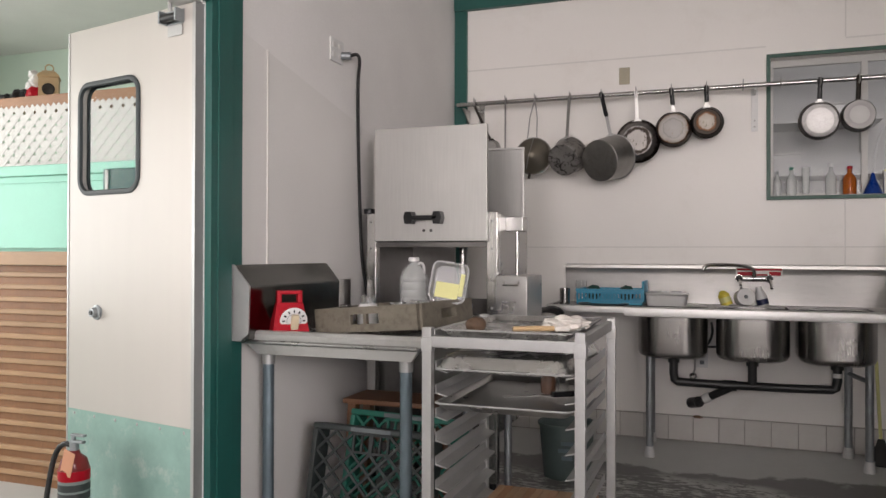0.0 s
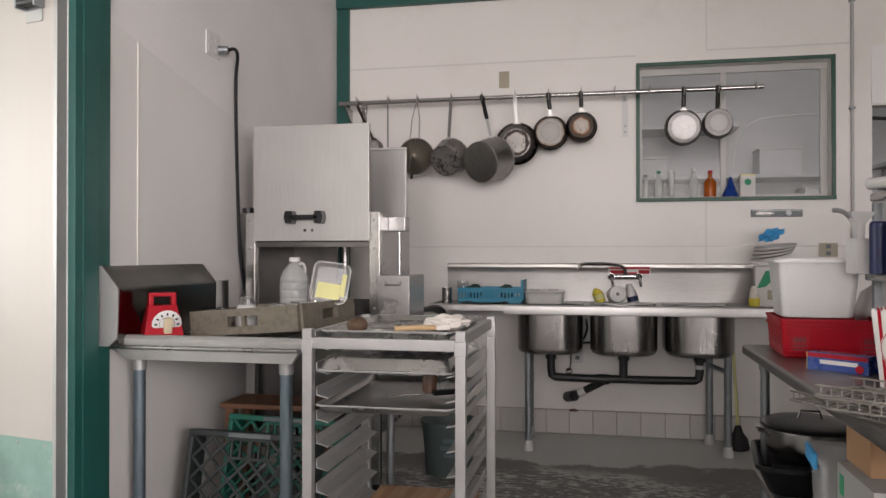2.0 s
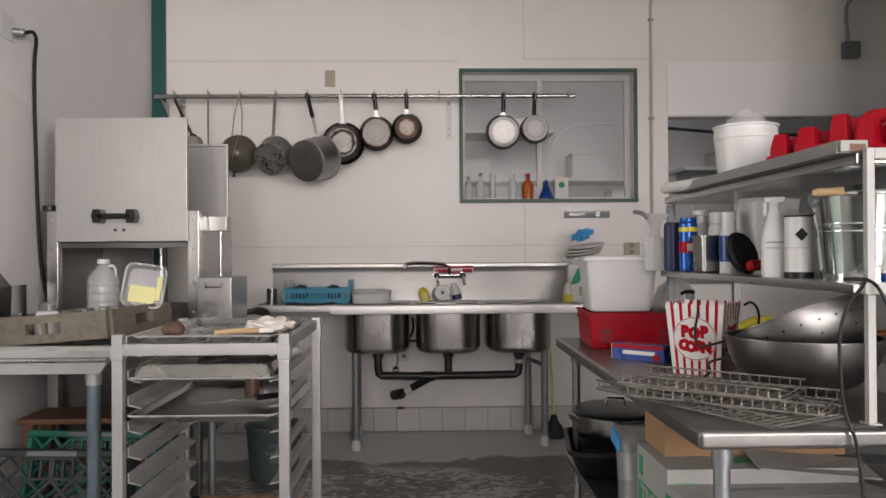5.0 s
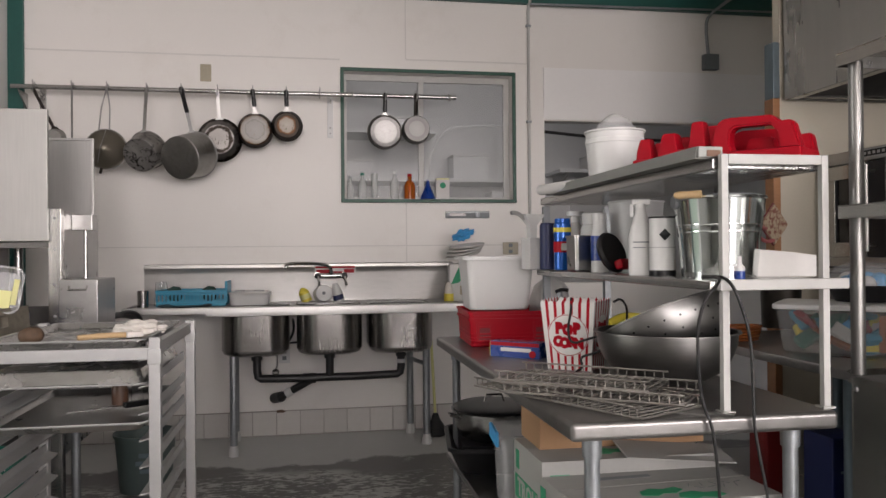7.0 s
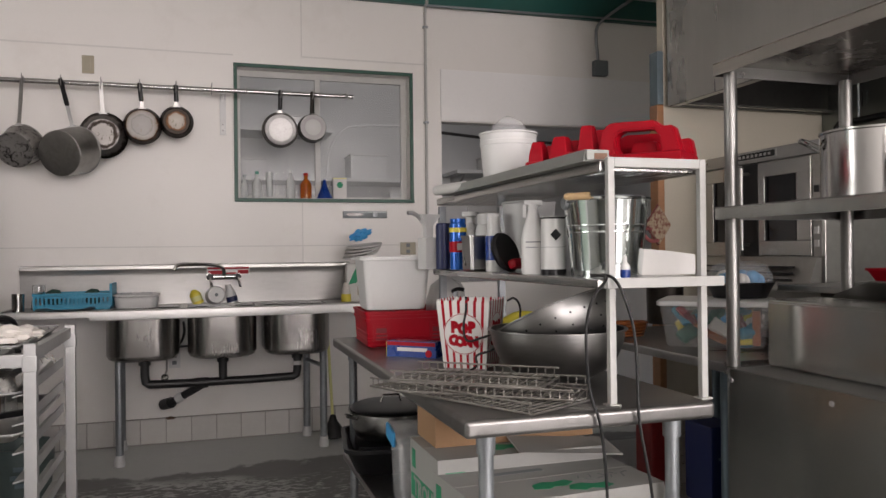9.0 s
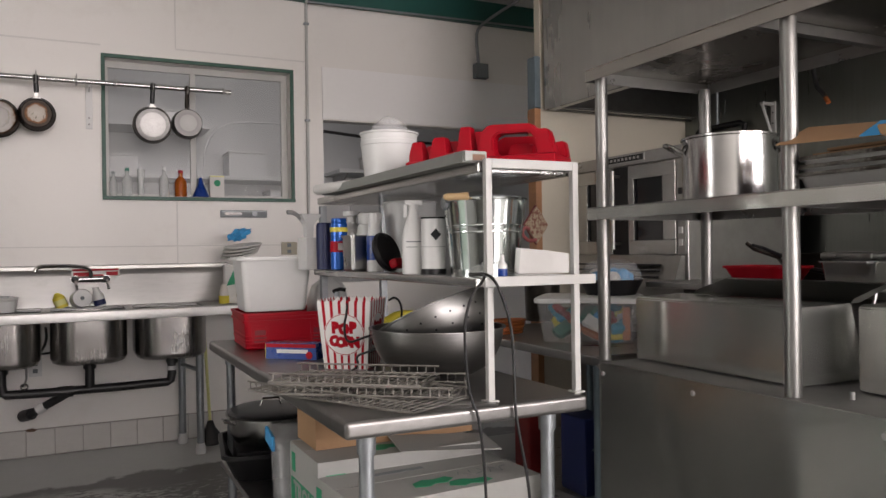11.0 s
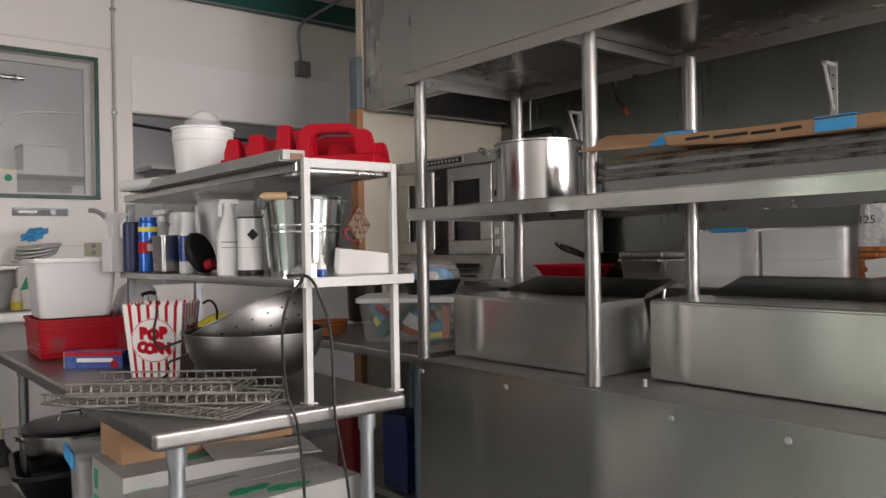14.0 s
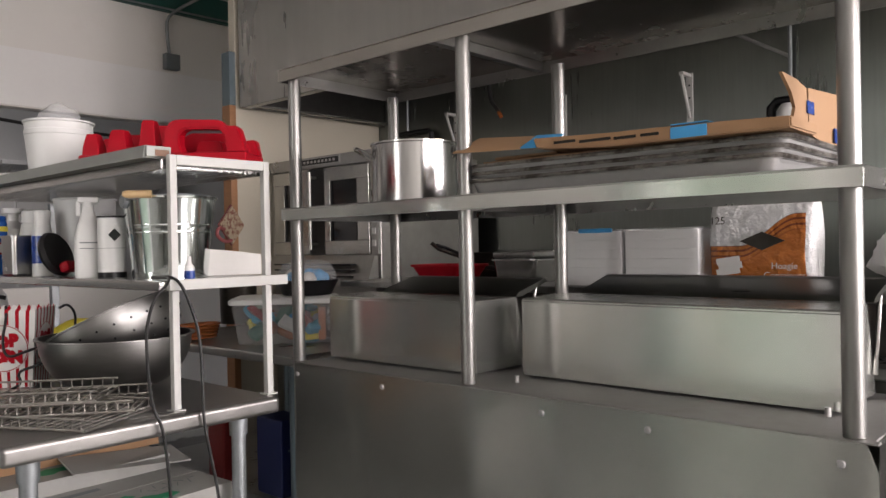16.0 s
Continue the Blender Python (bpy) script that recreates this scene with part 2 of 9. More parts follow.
M["tile"] = mat("white_glazed_tile", (0.62, 0.60, 0.57), 0.25, vary=0.05, fine=30, per_piece=0.06, stain=((0.36, 0.28, 0.20), 0.5, 9), stain_band=(0.6, 0.8))
M["grout"] = mat("grey_grout", (0.36, 0.34, 0.31), 0.8, vary=0.12)
M["wood"] = mat("varnished_wood", (0.36, 0.17, 0.075), 0.45, vary=0.18, fine=12, stretch=(1, 1, 8), bump=0.08)
M["slat"] = mat("pale_oak_slat", (0.41, 0.245, 0.13), 0.5, vary=0.15, fine=14, stretch=(1, 8, 8), bump=0.06, per_piece=0.08)
M["slat_back"] = mat("brown_wood_board", (0.30, 0.14, 0.06), 0.55, vary=0.2, fine=10, stretch=(8, 1, 1))
M["card"] = mat("brown_cardboard", (0.36, 0.21, 0.11), 0.8, vary=0.06, fine=120, bump=0.1)
# white board coloured grey, carrying the shade under the prep table
M["cardwhite"] = mat("shaded_white_cardboard", (0.34, 0.34, 0.32), 0.65, vary=0.05, fine=90, bump=0.05)
M["cardgreen"] = mat("green_print", (0.01, 0.27, 0.13), 0.6, vary=0.06)
M["paper"] = mat("white_paper", (0.66, 0.65, 0.63), 0.7, vary=0.03)
M["mint"] = mat("mint_green_paint", (0.28, 0.64, 0.51), 0.5, vary=0.04, bump=0.05)
M["mintwall"] = mat("pale_green_wall_paint", (0.62, 0.74, 0.64), 0.7, vary=0.03)
M["kick"] = mat("dull_green_kick_plate", (0.27, 0.43, 0.38), 0.38, 0.35, vary=0.12, fine=20, big=5, rough_vary=0.12, stain=((0.62, 0.62, 0.58), 0.5, 7))
M["doorskin"] = mat("cream_door_skin", (0.47, 0.445, 0.41), 0.38, vary=0.03, fine=20, stretch=(1, 1, 0.04), big=2, bump=0.04)
M["beige"] = mat("beige_cover_plate", (0.38, 0.34, 0.25), 0.4, vary=0.06)
M["crategrey"] = mat("dark_crate_plastic", (0.032, 0.040, 0.039), 0.5, vary=0.15, fine=60, big=8)
M["darkwood"] = mat("dark_stained_wood", (0.19, 0.085, 0.04), 0.5, vary=0.2, fine=12, stretch=(8, 1, 1), bump=0.08)
M["grey"] = mat("grey_plastic", (0.16, 0.18, 0.19), 0.5, vary=0.1)
M["greencrate"] = mat("green_crate_plastic", (0.008, 0.15, 0.105), 0.45, vary=0.12)
M["rackgrey"] = mat("stained_grey_rack_plastic", (0.20, 0.178, 0.138), 0.6, vary=0.14, fine=60, big=14, bump=0.3, stain=((0.095, 0.08, 0.06), 0.75, 26), stain_band=(0.48, 0.68))
M["glass"] = mat("window_glass", (0.95, 0.97, 0.97), 0.03, clear=1.0, ior=1.05, vary=0.0, bump=0, rough_vary=0.0)
M["clear"] = mat("clear_plastic", (0.92, 0.94, 0.95), 0.10, clear=0.9, ior=1.2, vary=0.02, bump=0)
M["clearglass"] = mat("drinking_glass", (0.95, 0.97, 0.97), 0.03, clear=1.0, ior=1.35, vary=0.0, bump=0)
M["haze"] = mat("frosted_plastic", (0.76, 0.765, 0.76), 0.35, vary=0.04, alpha=0.62, bump=0.03)
M["amber"] = mat("amber_liquid", (0.62, 0.16, 0.02), 0.12, clear=0.5, vary=0.05, bump=0)
M["yellow"] = mat("yellow_plastic", (0.72, 0.60, 0.06), 0.4, vary=0.05)
M["label_y"] = mat("pale_yellow_label", (0.72, 0.70, 0.30), 0.5, vary=0.05)
M["cream"] = mat("cream_plastic", (0.62, 0.52, 0.36), 0.45, vary=0.05)
M["tan"] = mat("tan_handle", (0.55, 0.38, 0.20), 0.5, vary=0.1)
M["orange"] = mat("orange_print", (0.36, 0.105, 0.03), 0.22, vary=0.12)
M["potato"] = mat("brown_potato_skin", (0.12, 0.07, 0.04), 0.7, vary=0.3, fine=60, bump=0.3)
M["cloth"] = mat("white_cloth", (0.72, 0.68, 0.63), 0.85, vary=0.06, fine=80, bump=0.3)
M["storewall"] = mat("grey_store_wall", (0.52, 0.53, 0.53), 0.7, vary=0.06)
M["pan_dark"] = mat("blackened_pan_steel", (0.06, 0.052, 0.045), 0.4, 0.9, vary=0.3, fine=30, big=12, bump=0.08)
M["pan"] = mat("dull_pot_aluminium", (0.36, 0.355, 0.34), 0.38, 1.0, vary=0.14, fine=35, big=10, bump=0.06, stain=((0.18, 0.16, 0.14), 0.5, 14))
M["mesh"] = mat("sieve_mesh_metal", (0.26, 0.235, 0.19), 0.5, 0.9, vary=0.15, fine=200, bump=0.3)
M["lidsteel"] = mat("smoky_lid_steel", (0.20, 0.205, 0.185), 0.30, 1.0, vary=0.12, fine=20, stretch=(4, 0.3, 4), big=4, bump=0.04, rough_vary=0.12)
M["tieredge"] = mat("greasy_tier_edge_steel", (0.42, 0.395, 0.36), 0.36, 0.9, vary=0.10, fine=18, stretch=(4, 0.3, 4), big=4, bump=0.04, rough_vary=0.10, stain=((0.38, 0.34, 0.30), 0.4, 5))
# pale veil: dust, plus the haze of reflections put into the colour
M["hazedglass"] = mat("dust_and_reflection_haze_glass", (0.66, 0.69, 0.68), 0.12, vary=0.04, fine=12, big=2.5, alpha=0.15, bump=0, rough_vary=0.06)
M["thinclear"] = mat("thin_clear_plastic", (0.74, 0.77, 0.76), 0.10, vary=0.03, fine=20, alpha=0.34, bump=0.15, bump_dist=0.004, rough_vary=0.04)
M["burnt"] = mat("baked_on_brown_rim", (0.30, 0.285, 0.26), 0.5, 0.7, vary=0.2, fine=30, big=10, bump=0.06, stain=((0.035, 0.025, 0.018), 0.9, 22), stain_band=(0.44, 0.60))
M["traysteel"] = mat("oily_tray_aluminium", (0.46, 0.455, 0.445), 0.27, 1.0, vary=0.12, fine=30, big=7, bump=0.04, rough_vary=0.12, stain=((0.24, 0.225, 0.21), 0.6, 9))
M["splashback"] = mat("dull_splashback_steel", (0.50, 0.492, 0.475), 0.34, 0.75, vary=0.10, fine=20, stretch=(0.4, 4, 3), big=3, bump=0.03, rough_vary=0.10, stain=((0.34, 0.325, 0.305), 0.5, 6))
M["sinksteel"] = mat("scrubbed_sink_steel", (0.40, 0.385, 0.37), 0.25, 1.0, vary=0.10, fine=25, stretch=(6, 6, 0.3), big=5, bump=0.012, rough_vary=0.10, stain=((0.24, 0.22, 0.20), 0.5, 7))
M["splashsteel"] = mat("dark_reflective_splash_steel", (0.20, 0.195, 0.185), 0.22, 1.0, vary=0.15, fine=25, big=3, bump=0.05, rough_vary=0.08)
M["preptop"] = mat("dull_scratched_table_steel", (0.27, 0.262, 0.252), 0.36, 0.9, vary=0.16, fine=30, big=5, bump=0.06, rough_vary=0.14, stain=((0.13, 0.11, 0.095), 0.6, 7))
M["wire"] = mat("dull_plated_wire", (0.42, 0.40, 0.37), 0.36, 0.9, vary=0.2, fine=40, big=12, bump=0.05, stain=((0.22, 0.17, 0.12), 0.6, 18))
M["pvc"] = mat("black_drain_pipe", (0.014, 0.014, 0.015), 0.4, vary=0.1)



def ringed(name, radius, stops, rough=0.4, metal=0.85, wobble=0.25, scale=28, blot=None):
    """Metal whose colour changes in ragged rings round the object's own axis, as on scorched pan bases."""
    m = bpy.data.materials.new(name)
    m.use_nodes = True
    nt = m.node_tree
    b = nt.nodes["Principled BSDF"]
    L = nt.links.new
    tc = nt.nodes.new("ShaderNodeTexCoord")
    flat = nt.nodes.new("ShaderNodeVectorMath")
    flat.operation = "MULTIPLY"
    flat.inputs[1].default_value = (1 / radius, 0, 1 / radius)
    L(tc.outputs["Object"], flat.inputs[0])
    far = nt.nodes.new("ShaderNodeVectorMath")
    far.operation = "LENGTH"
    L(flat.outputs["Vector"], far.inputs[0])
    nz = nt.nodes.new("ShaderNodeTexNoise")
    nz.inputs["Scale"].default_value, nz.inputs["Detail"].default_value, nz.inputs["Roughness"].default_value = scale, 6, 0.7
    L(tc.outputs["Object"], nz.inputs["Vector"])
    add = nt.nodes.new("ShaderNodeMath")
    add.operation = "MULTIPLY_ADD"
    add.inputs[1].default_value = wobble
    L(nz.outputs["Fac"], add.inputs[0])
    sub = nt.nodes.new("ShaderNodeMath")
    sub.operation = "SUBTRACT"
    sub.inputs[1].default_value = wobble / 2
    L(far.outputs["Value"], sub.inputs[0])
    L(sub.outputs[0], add.inputs[2])
    ramp = nt.nodes.new("ShaderNodeValToRGB")
    els = ramp.color_ramp.elements
    while len(els) < len(stops):
        els.new(0.5)
    for e, (p, c) in zip(els, stops):
        e.position, e.color = p, (*c, 1)
    L(add.outputs[0], ramp.inputs["Fac"])
    out = ramp.outputs["Color"]
    if blot:
        n2 = nt.nodes.new("ShaderNodeTexNoise")
        n2.inputs["Scale"].default_value, n2.inputs["Detail"].default_value, n2.inputs["Roughness"].default_value = scale * 1.3, 5, 0.75
        n2.inputs["Distortion"].default_value = 1.2
        L(tc.outputs["Object"], n2.inputs["Vector"])
        r2 = nt.nodes.new("ShaderNodeMapRange")
        r2.inputs["From Min"].default_value, r2.inputs["From Max"].default_value = blot[1], blot[2]
        L(n2.outputs["Fac"], r2.inputs["Value"])
        mx = nt.nodes.new("ShaderNodeMixRGB")
        mx.inputs["Color2"].default_value = (*blot[0], 1)
        L(r2.outputs["Result"], mx.inputs["Fac"])
        L(out, mx.inputs["Color1"])
        out = mx.outputs["Color"]
    L(out, b.inputs["Base Color"])
    b.inputs["Metallic"].default_value = metal
    rr = nt.nodes.new("ShaderNodeMapRange")
    rr.inputs["To Min"].default_value, rr.inputs["To Max"].default_value = rough - 0.12, rough + 0.15
    L(nz.outputs["Fac"], rr.inputs["Value"])
    L(rr.outputs["Result"], b.inputs["Roughness"])
    bp = nt.nodes.new("ShaderNodeBump")
    bp.inputs["Strength"].default_value, bp.inputs["Distance"].default_value = 0.25, 0.002
    L(nz.outputs["Fac"], bp.inputs["Height"])
    L(bp.outputs["Normal"], b.inputs["Normal"])
    return m


BLACKENED, BROWNED = (0.022, 0.017, 0.014), (0.10, 0.045, 0.018)
M["pan_a"] = ringed("creased_smoked_base", 0.125, [(0.0, (0.44, 0.43, 0.415)), (0.7, (0.38, 0.37, 0.355)), (0.95, (0.24, 0.23, 0.22))], 0.35, 0.8, 0.5, 16, blot=((0.045, 0.042, 0.04), 0.53, 0.60))
M["pan_b"] = ringed("ring_scorched_pan", 0.143, [(0.0, (0.20, 0.19, 0.18)), (0.44, (0.22, 0.21, 0.20)), (0.50, BLACKENED), (0.60, (0.035, 0.028, 0.024)), (0.66, (0.25, 0.24, 0.235)), (0.84, (0.22, 0.20, 0.19)), (0.92, BLACKENED), (1.0, BLACKENED)], 0.32, 0.95, 0.38, 24, blot=((0.04, 0.028, 0.022), 0.56, 0.68))
M["pan_c"] = ringed("bright_scoured_pan", 0.115, [(0.0, (0.20, 0.193, 0.186)), (0.5, (0.18, 0.173, 0.166)), (0.54, (0.14, 0.133, 0.126)), (0.60, (0.19, 0.183, 0.173)), (0.78, (0.15, 0.135, 0.12)), (0.86, BROWNED), (0.92, BLACKENED), (1.0, BLACKENED)], 0.38, 0.85, 0.45, 20, blot=((0.16, 0.13, 0.10), 0.58, 0.75))
M["pan_d"] = ringed("black_pan_worn_middle", 0.10, [(0.0, (0.22, 0.205, 0.185)), (0.46, (0.18, 0.165, 0.145)), (0.54, BROWNED), (0.66, BLACKENED), (0.80, (0.04, 0.033, 0.028)), (0.86, BLACKENED), (1.0, BLACKENED)], 0.36, 0.8, 0.40, 26, blot=((0.05, 0.036, 0.025), 0.58, 0.66))
M["pan_e"] = ringed("pale_base_grey_pan", 0.115, [(0.0, (0.26, 0.256, 0.25)), (0.64, (0.23, 0.226, 0.22)), (0.70, (0.12, 0.118, 0.115)), (0.90, (0.15, 0.147, 0.143)), (1.0, (0.10, 0.098, 0.095))], 0.36, 0.85, 0.10, 40, blot=((0.19, 0.185, 0.18), 0.48, 0.72))
M["pan_f"] = ringed("dull_grey_pan_base", 0.095, [(0.0, (0.20, 0.197, 0.193)), (0.55, (0.18, 0.177, 0.173)), (0.60, (0.125, 0.122, 0.12)), (0.88, (0.15, 0.147, 0.143)), (0.96, (0.10, 0.098, 0.095)), (1.0, (0.10, 0.098, 0.095))], 0.38, 0.8, 0.05, 40)


def bag_print(m):
    """White film printed with a brown-orange swoop and paler bands across the lower part."""
    nt = m.node_tree
    L = nt.links.new
    b = nt.nodes["Principled BSDF"]
    tc = nt.nodes.new("ShaderNodeTexCoord")
    sep = nt.nodes.new("ShaderNodeSeparateXYZ")
    L(tc.outputs["Object"], sep.inputs[0])

    def op(kind, x, y):
        n = nt.nodes.new("ShaderNodeMath")
        n.operation = kind
        for i, v in enumerate((x, y)):
            if isinstance(v, (int, float)):
                n.inputs[i].default_value = v
            else:
                L(v, n.inputs[i])
        return n.outputs[0]

    def step(v, lo, hi):
        n = nt.nodes.new("ShaderNodeMapRange")
        n.interpolation_type = "SMOOTHSTEP"
        n.inputs["From Min"].default_value, n.inputs["From Max"].default_value = lo, hi
        L(v, n.inputs["Value"])
        return n.outputs["Result"]

    y, z = sep.outputs["Y"], sep.outputs["Z"]
    lift = op("MULTIPLY", step(y, 0.05, -0.10), 0.085)
    rel = op("SUBTRACT", z, lift)
    inside = op("MULTIPLY", step(rel, 0.124, 0.121), op("MULTIPLY", step(y, -0.122, -0.120), step(z, 0.010, 0.012)))
    stripes = op("MULTIPLY", step(rel, 0.075, 0.085), step(op("SINE", op("MULTIPLY", rel, 420.0), 0.0), 0.2, 0.6))
    warm = nt.nodes.new("ShaderNodeMixRGB")
    warm.inputs["Color1"].default_value, warm.inputs["Color2"].default_value = (0.46, 0.15, 0.035, 1), (0.20, 0.06, 0.025, 1)
    L(stripes, warm.inputs["Fac"])
    mix = nt.nodes.new("ShaderNodeMixRGB")
    mix.inputs["Color1"].default_value = (0.72, 0.72, 0.73, 1)
    L(inside, mix.inputs["Fac"])
    L(warm.outputs["Color"], mix.inputs["Color2"])
    L(mix.outputs["Color"], b.inputs["Base Color"])


M["bagprint"] = mat("printed_glossy_film", (0.7, 0.7, 0.7), 0.12, vary=0.02, fine=34, bump=0.9, bump_dist=0.016, rough_vary=0.05)
bag_print(M["bagprint"])

# ---- building helpers ----
ORIGIN = {}


def thing(name, loc=(0, 0, 0), label="", category="", group="", kind="", rz=0.0, local=False, rx=0.0, ry=0.0):
    ob = new(name)
    ob.empty_display_size = 0.1
    ob.location = loc
    ob.rotation_euler = (radians(rx), radians(ry), radians(rz))
    ORIGIN[ob] = Vector((0, 0, 0)) if local else Vector(loc)
    return tagged(ob, label, category, group, kind)


def finish(bm, name, material, smooth=True):
    me = bpy.data.meshes.new(name)
    bmesh.ops.recalc_face_normals(bm, faces=bm.faces)
    bm.to_mesh(me)
    bm.free()
    me.materials.append(material)
    if smooth:
        me.shade_smooth()
        me.set_sharp_from_angle(angle=radians(38))
    return me


def even_normals(ob):
    """Keep flat faces flat beside their rounded edges."""
    w = ob.modifiers.new("even", "WEIGHTED_NORMAL")
    w.keep_sharp = True


def part(name, bm, material, parent, label="", kind=""):
    o = ORIGIN[parent]
    bmesh.ops.translate(bm, verts=bm.verts, vec=-o)
    ob = new(name, finish(bm, name, M[material] if isinstance(material, str) else material))
    ob.parent = parent
    ORIGIN[ob] = o
    even_normals(ob)
    return tagged(ob, label, kind=kind)


def structure(name, bm, material, label, category):
    ob = new(name, finish(bm, name, M[material]))
    ORIGIN[ob] = Vector((0, 0, 0))
    even_normals(ob)
    return tagged(ob, label, category, kind="structure")


def box(bm, x0, x1, y0, y1, z0, z1, bev=0.0, seg=2):
    c = Vector(((x0 + x1) / 2, (y0 + y1) / 2, (z0 + z1) / 2))
    g = bmesh.ops.create_cube(bm, size=1, matrix=Matrix.Translation(c) @ Matrix.Diagonal((abs(x1 - x0), abs(y1 - y0), abs(z1 - z0), 1)))
    if bev > 0:
        es = list({e for v in g["verts"] for e in v.link_edges})
        bmesh.ops.bevel(bm, geom=es, offset=bev, segments=seg, affect="EDGES", profile=0.5)
    return bm


def cubes(*bs, bev=0.0):
    bm = bmesh.new()
    for b in bs:
        box(bm, *b, bev=bev)
    return bm


def cyl(bm, p0, p1, r, seg=16, r2=None):
    p0, p1 = Vector(p0), Vector(p1)
    d = p1 - p0
    m = Matrix.Translation((p0 + p1) / 2) @ d.to_track_quat("Z", "Y").to_matrix().to_4x4()
    bmesh.ops.create_cone(bm, cap_ends=True, segments=seg, radius1=r, radius2=r if r2 is None else r2, depth=d.length, matrix=m)
    return bm


def rod(p0, p1, r, seg=16, r2=None):
    return cyl(bmesh.new(), p0, p1, r, seg, r2)


def lathe(profile, m=None, seg=32, bm=None, close=False):
    """Turned shape from (radius, height) pairs round z."""
    bm = bm or bmesh.new()
    m = m or Matrix()
    rings = []
    for r, z in profile:
        if r < 1e-5:
            rings.append([bm.verts.new(m @ Vector((0, 0, z)))])
        else:
            rings.append([bm.verts.new(m @ Vector((r * math.cos(2 * math.pi * i / seg), r * math.sin(2 * math.pi * i / seg), z))) for i in range(seg)])
    pairs = list(zip(rings, rings[1:])) + ([(rings[-1], rings[0])] if close else [])
    for a, b in pairs:
        for i in range(seg):
            j = (i + 1) % seg
            if len(a) == 1 and len(b) == 1:
                continue
            if len(a) == 1:
                bm.faces.new((a[0], b[i], b[j]))
            elif len(b) == 1:
                bm.faces.new((a[i], a[j], b[0]))
            else:
                bm.faces.new((a[i], a[j], b[j], b[i]))
    return bm


def tube(pts, r, seg=8, bm=None, smooth=0):
    """A round bar or cable along points."""
    bm = bm or bmesh.new()
    P_ = [Vector(p) for p in pts]
    for _ in range(smooth):
        Q = [P_[0]]
        for a, b in zip(P_, P_[1:]):
            Q += [a.lerp(b, 0.25), a.lerp(b, 0.75)]
        P_ = Q + [P_[-1]]
    rings = []
    up = Vector((0, 0, 1))
    for i, p in enumerate(P_):
        d = (P_[min(i + 1, len(P_) - 1)] - P_[max(i - 1, 0)]).normalized()
        if abs(d.dot(up)) > 0.99:
            up = Vector((0, 1, 0)) if abs(d.y) < 0.9 else Vector((1, 0, 0))
        a = d.cross(up).normalized()
        up = a.cross(d).normalized()
        rings.append([bm.verts.new(p + r * (math.cos(2 * math.pi * k / seg) * a + math.sin(2 * math.pi * k / seg) * up)) for k in range(seg)])
    for a, b in zip(rings, rings[1:]):
        for k in range(seg):
            bm.faces.new((a[k], a[(k + 1) % seg], b[(k + 1) % seg], b[k]))
    bm.faces.new(rings[0][::-1])
    bm.faces.new(rings[-1])
    return bm


def extrude(outline, axis, a0, a1, bev=0.0):
    """A prism: 2D outline pulled along an axis (x: outline is (y, z); y: (x, z); z: (x, y))."""
    bm = bmesh.new()

    def v(p, a):
        return {"x": (a, p[0], p[1]), "y": (p[0], a, p[1]), "z": (p[0], p[1], a)}[axis]

    A = [bm.verts.new(v(p, a0)) for p in outline]
    B = [bm.verts.new(v(p, a1)) for p in outline]
    n = len(outline)
    bm.faces.new(A)
    bm.faces.new(B[::-1])
    for i in range(n):
        bm.faces.new((A[i], B[i], B[(i + 1) % n], A[(i + 1) % n]))
    bmesh.ops.recalc_face_normals(bm, faces=bm.faces)
    if bev:
        bmesh.ops.bevel(bm, geom=list(bm.edges), offset=bev, segments=2, affect="EDGES")
    return bm


def rounded(w, h, r, n=6):
    """Corner points of a rounded rectangle round the origin."""
    out = []
    for cx, cy, a0 in ((w / 2 - r, h / 2 - r, 0), (-w / 2 + r, h / 2 - r, 90), (-w / 2 + r, -h / 2 + r, 180), (w / 2 - r, -h / 2 + r, 270)):
        for i in range(n + 1):
            a = radians(a0 + 90 * i / n)
            out.append((cx + r * math.cos(a), cy + r * math.sin(a)))
    return out


def loft(sections, bm=None, cap0=True, cap1=True):
    """Skin through closed loops of equal length (lists of 3D points)."""
    bm = bm or bmesh.new()
    rings = [[bm.verts.new(p) for p in s] for s in sections]
    n = len(rings[0])
    for a, b in zip(rings, rings[1:]):
        for i in range(n):
            bm.faces.new((a[i], a[(i + 1) % n], b[(i + 1) % n], b[i]))
    if cap0:
        bm.faces.new(rings[0][::-1])
    if cap1:
        bm.faces.new(rings[-1])
    return bm


def tub_shape(w0, d0, w1, d1, h, r, wall=0.004, rim=0.0, rimh=0.01):
    """An open container that widens from a base w0 x d0 to a mouth w1 x d1."""
    def sec(w, d, z, rr):
        return [(x, y, z) for x, y in rounded(w, d, min(rr, w / 2.02, d / 2.02))]
    S = [sec(w0 - 0.01, d0 - 0.01, 0, r), sec(w0, d0, 0.006, r), sec(w1, d1, h - rimh, r)]
    if rim:
        S += [sec(w1 + 2 * rim, d1 + 2 * rim, h - rimh, r + rim), sec(w1 + 2 * rim, d1 + 2 * rim, h, r + rim)]
    else:
        S += [sec(w1, d1, h, r)]
    S += [sec(w1 - 2 * wall, d1 - 2 * wall, h, r - wall), sec(w0 - 2 * wall, d0 - 2 * wall, wall + 0.004, r - wall)]
    return loft(S)


def at(bm, x=0, y=0, z=0, rx=0, ry=0, rz=0, s=1.0):
    bmesh.ops.transform(bm, matrix=pose(x, y, z, rx, ry, rz) @ Matrix.Scale(s, 4), verts=bm.verts)
    return bm


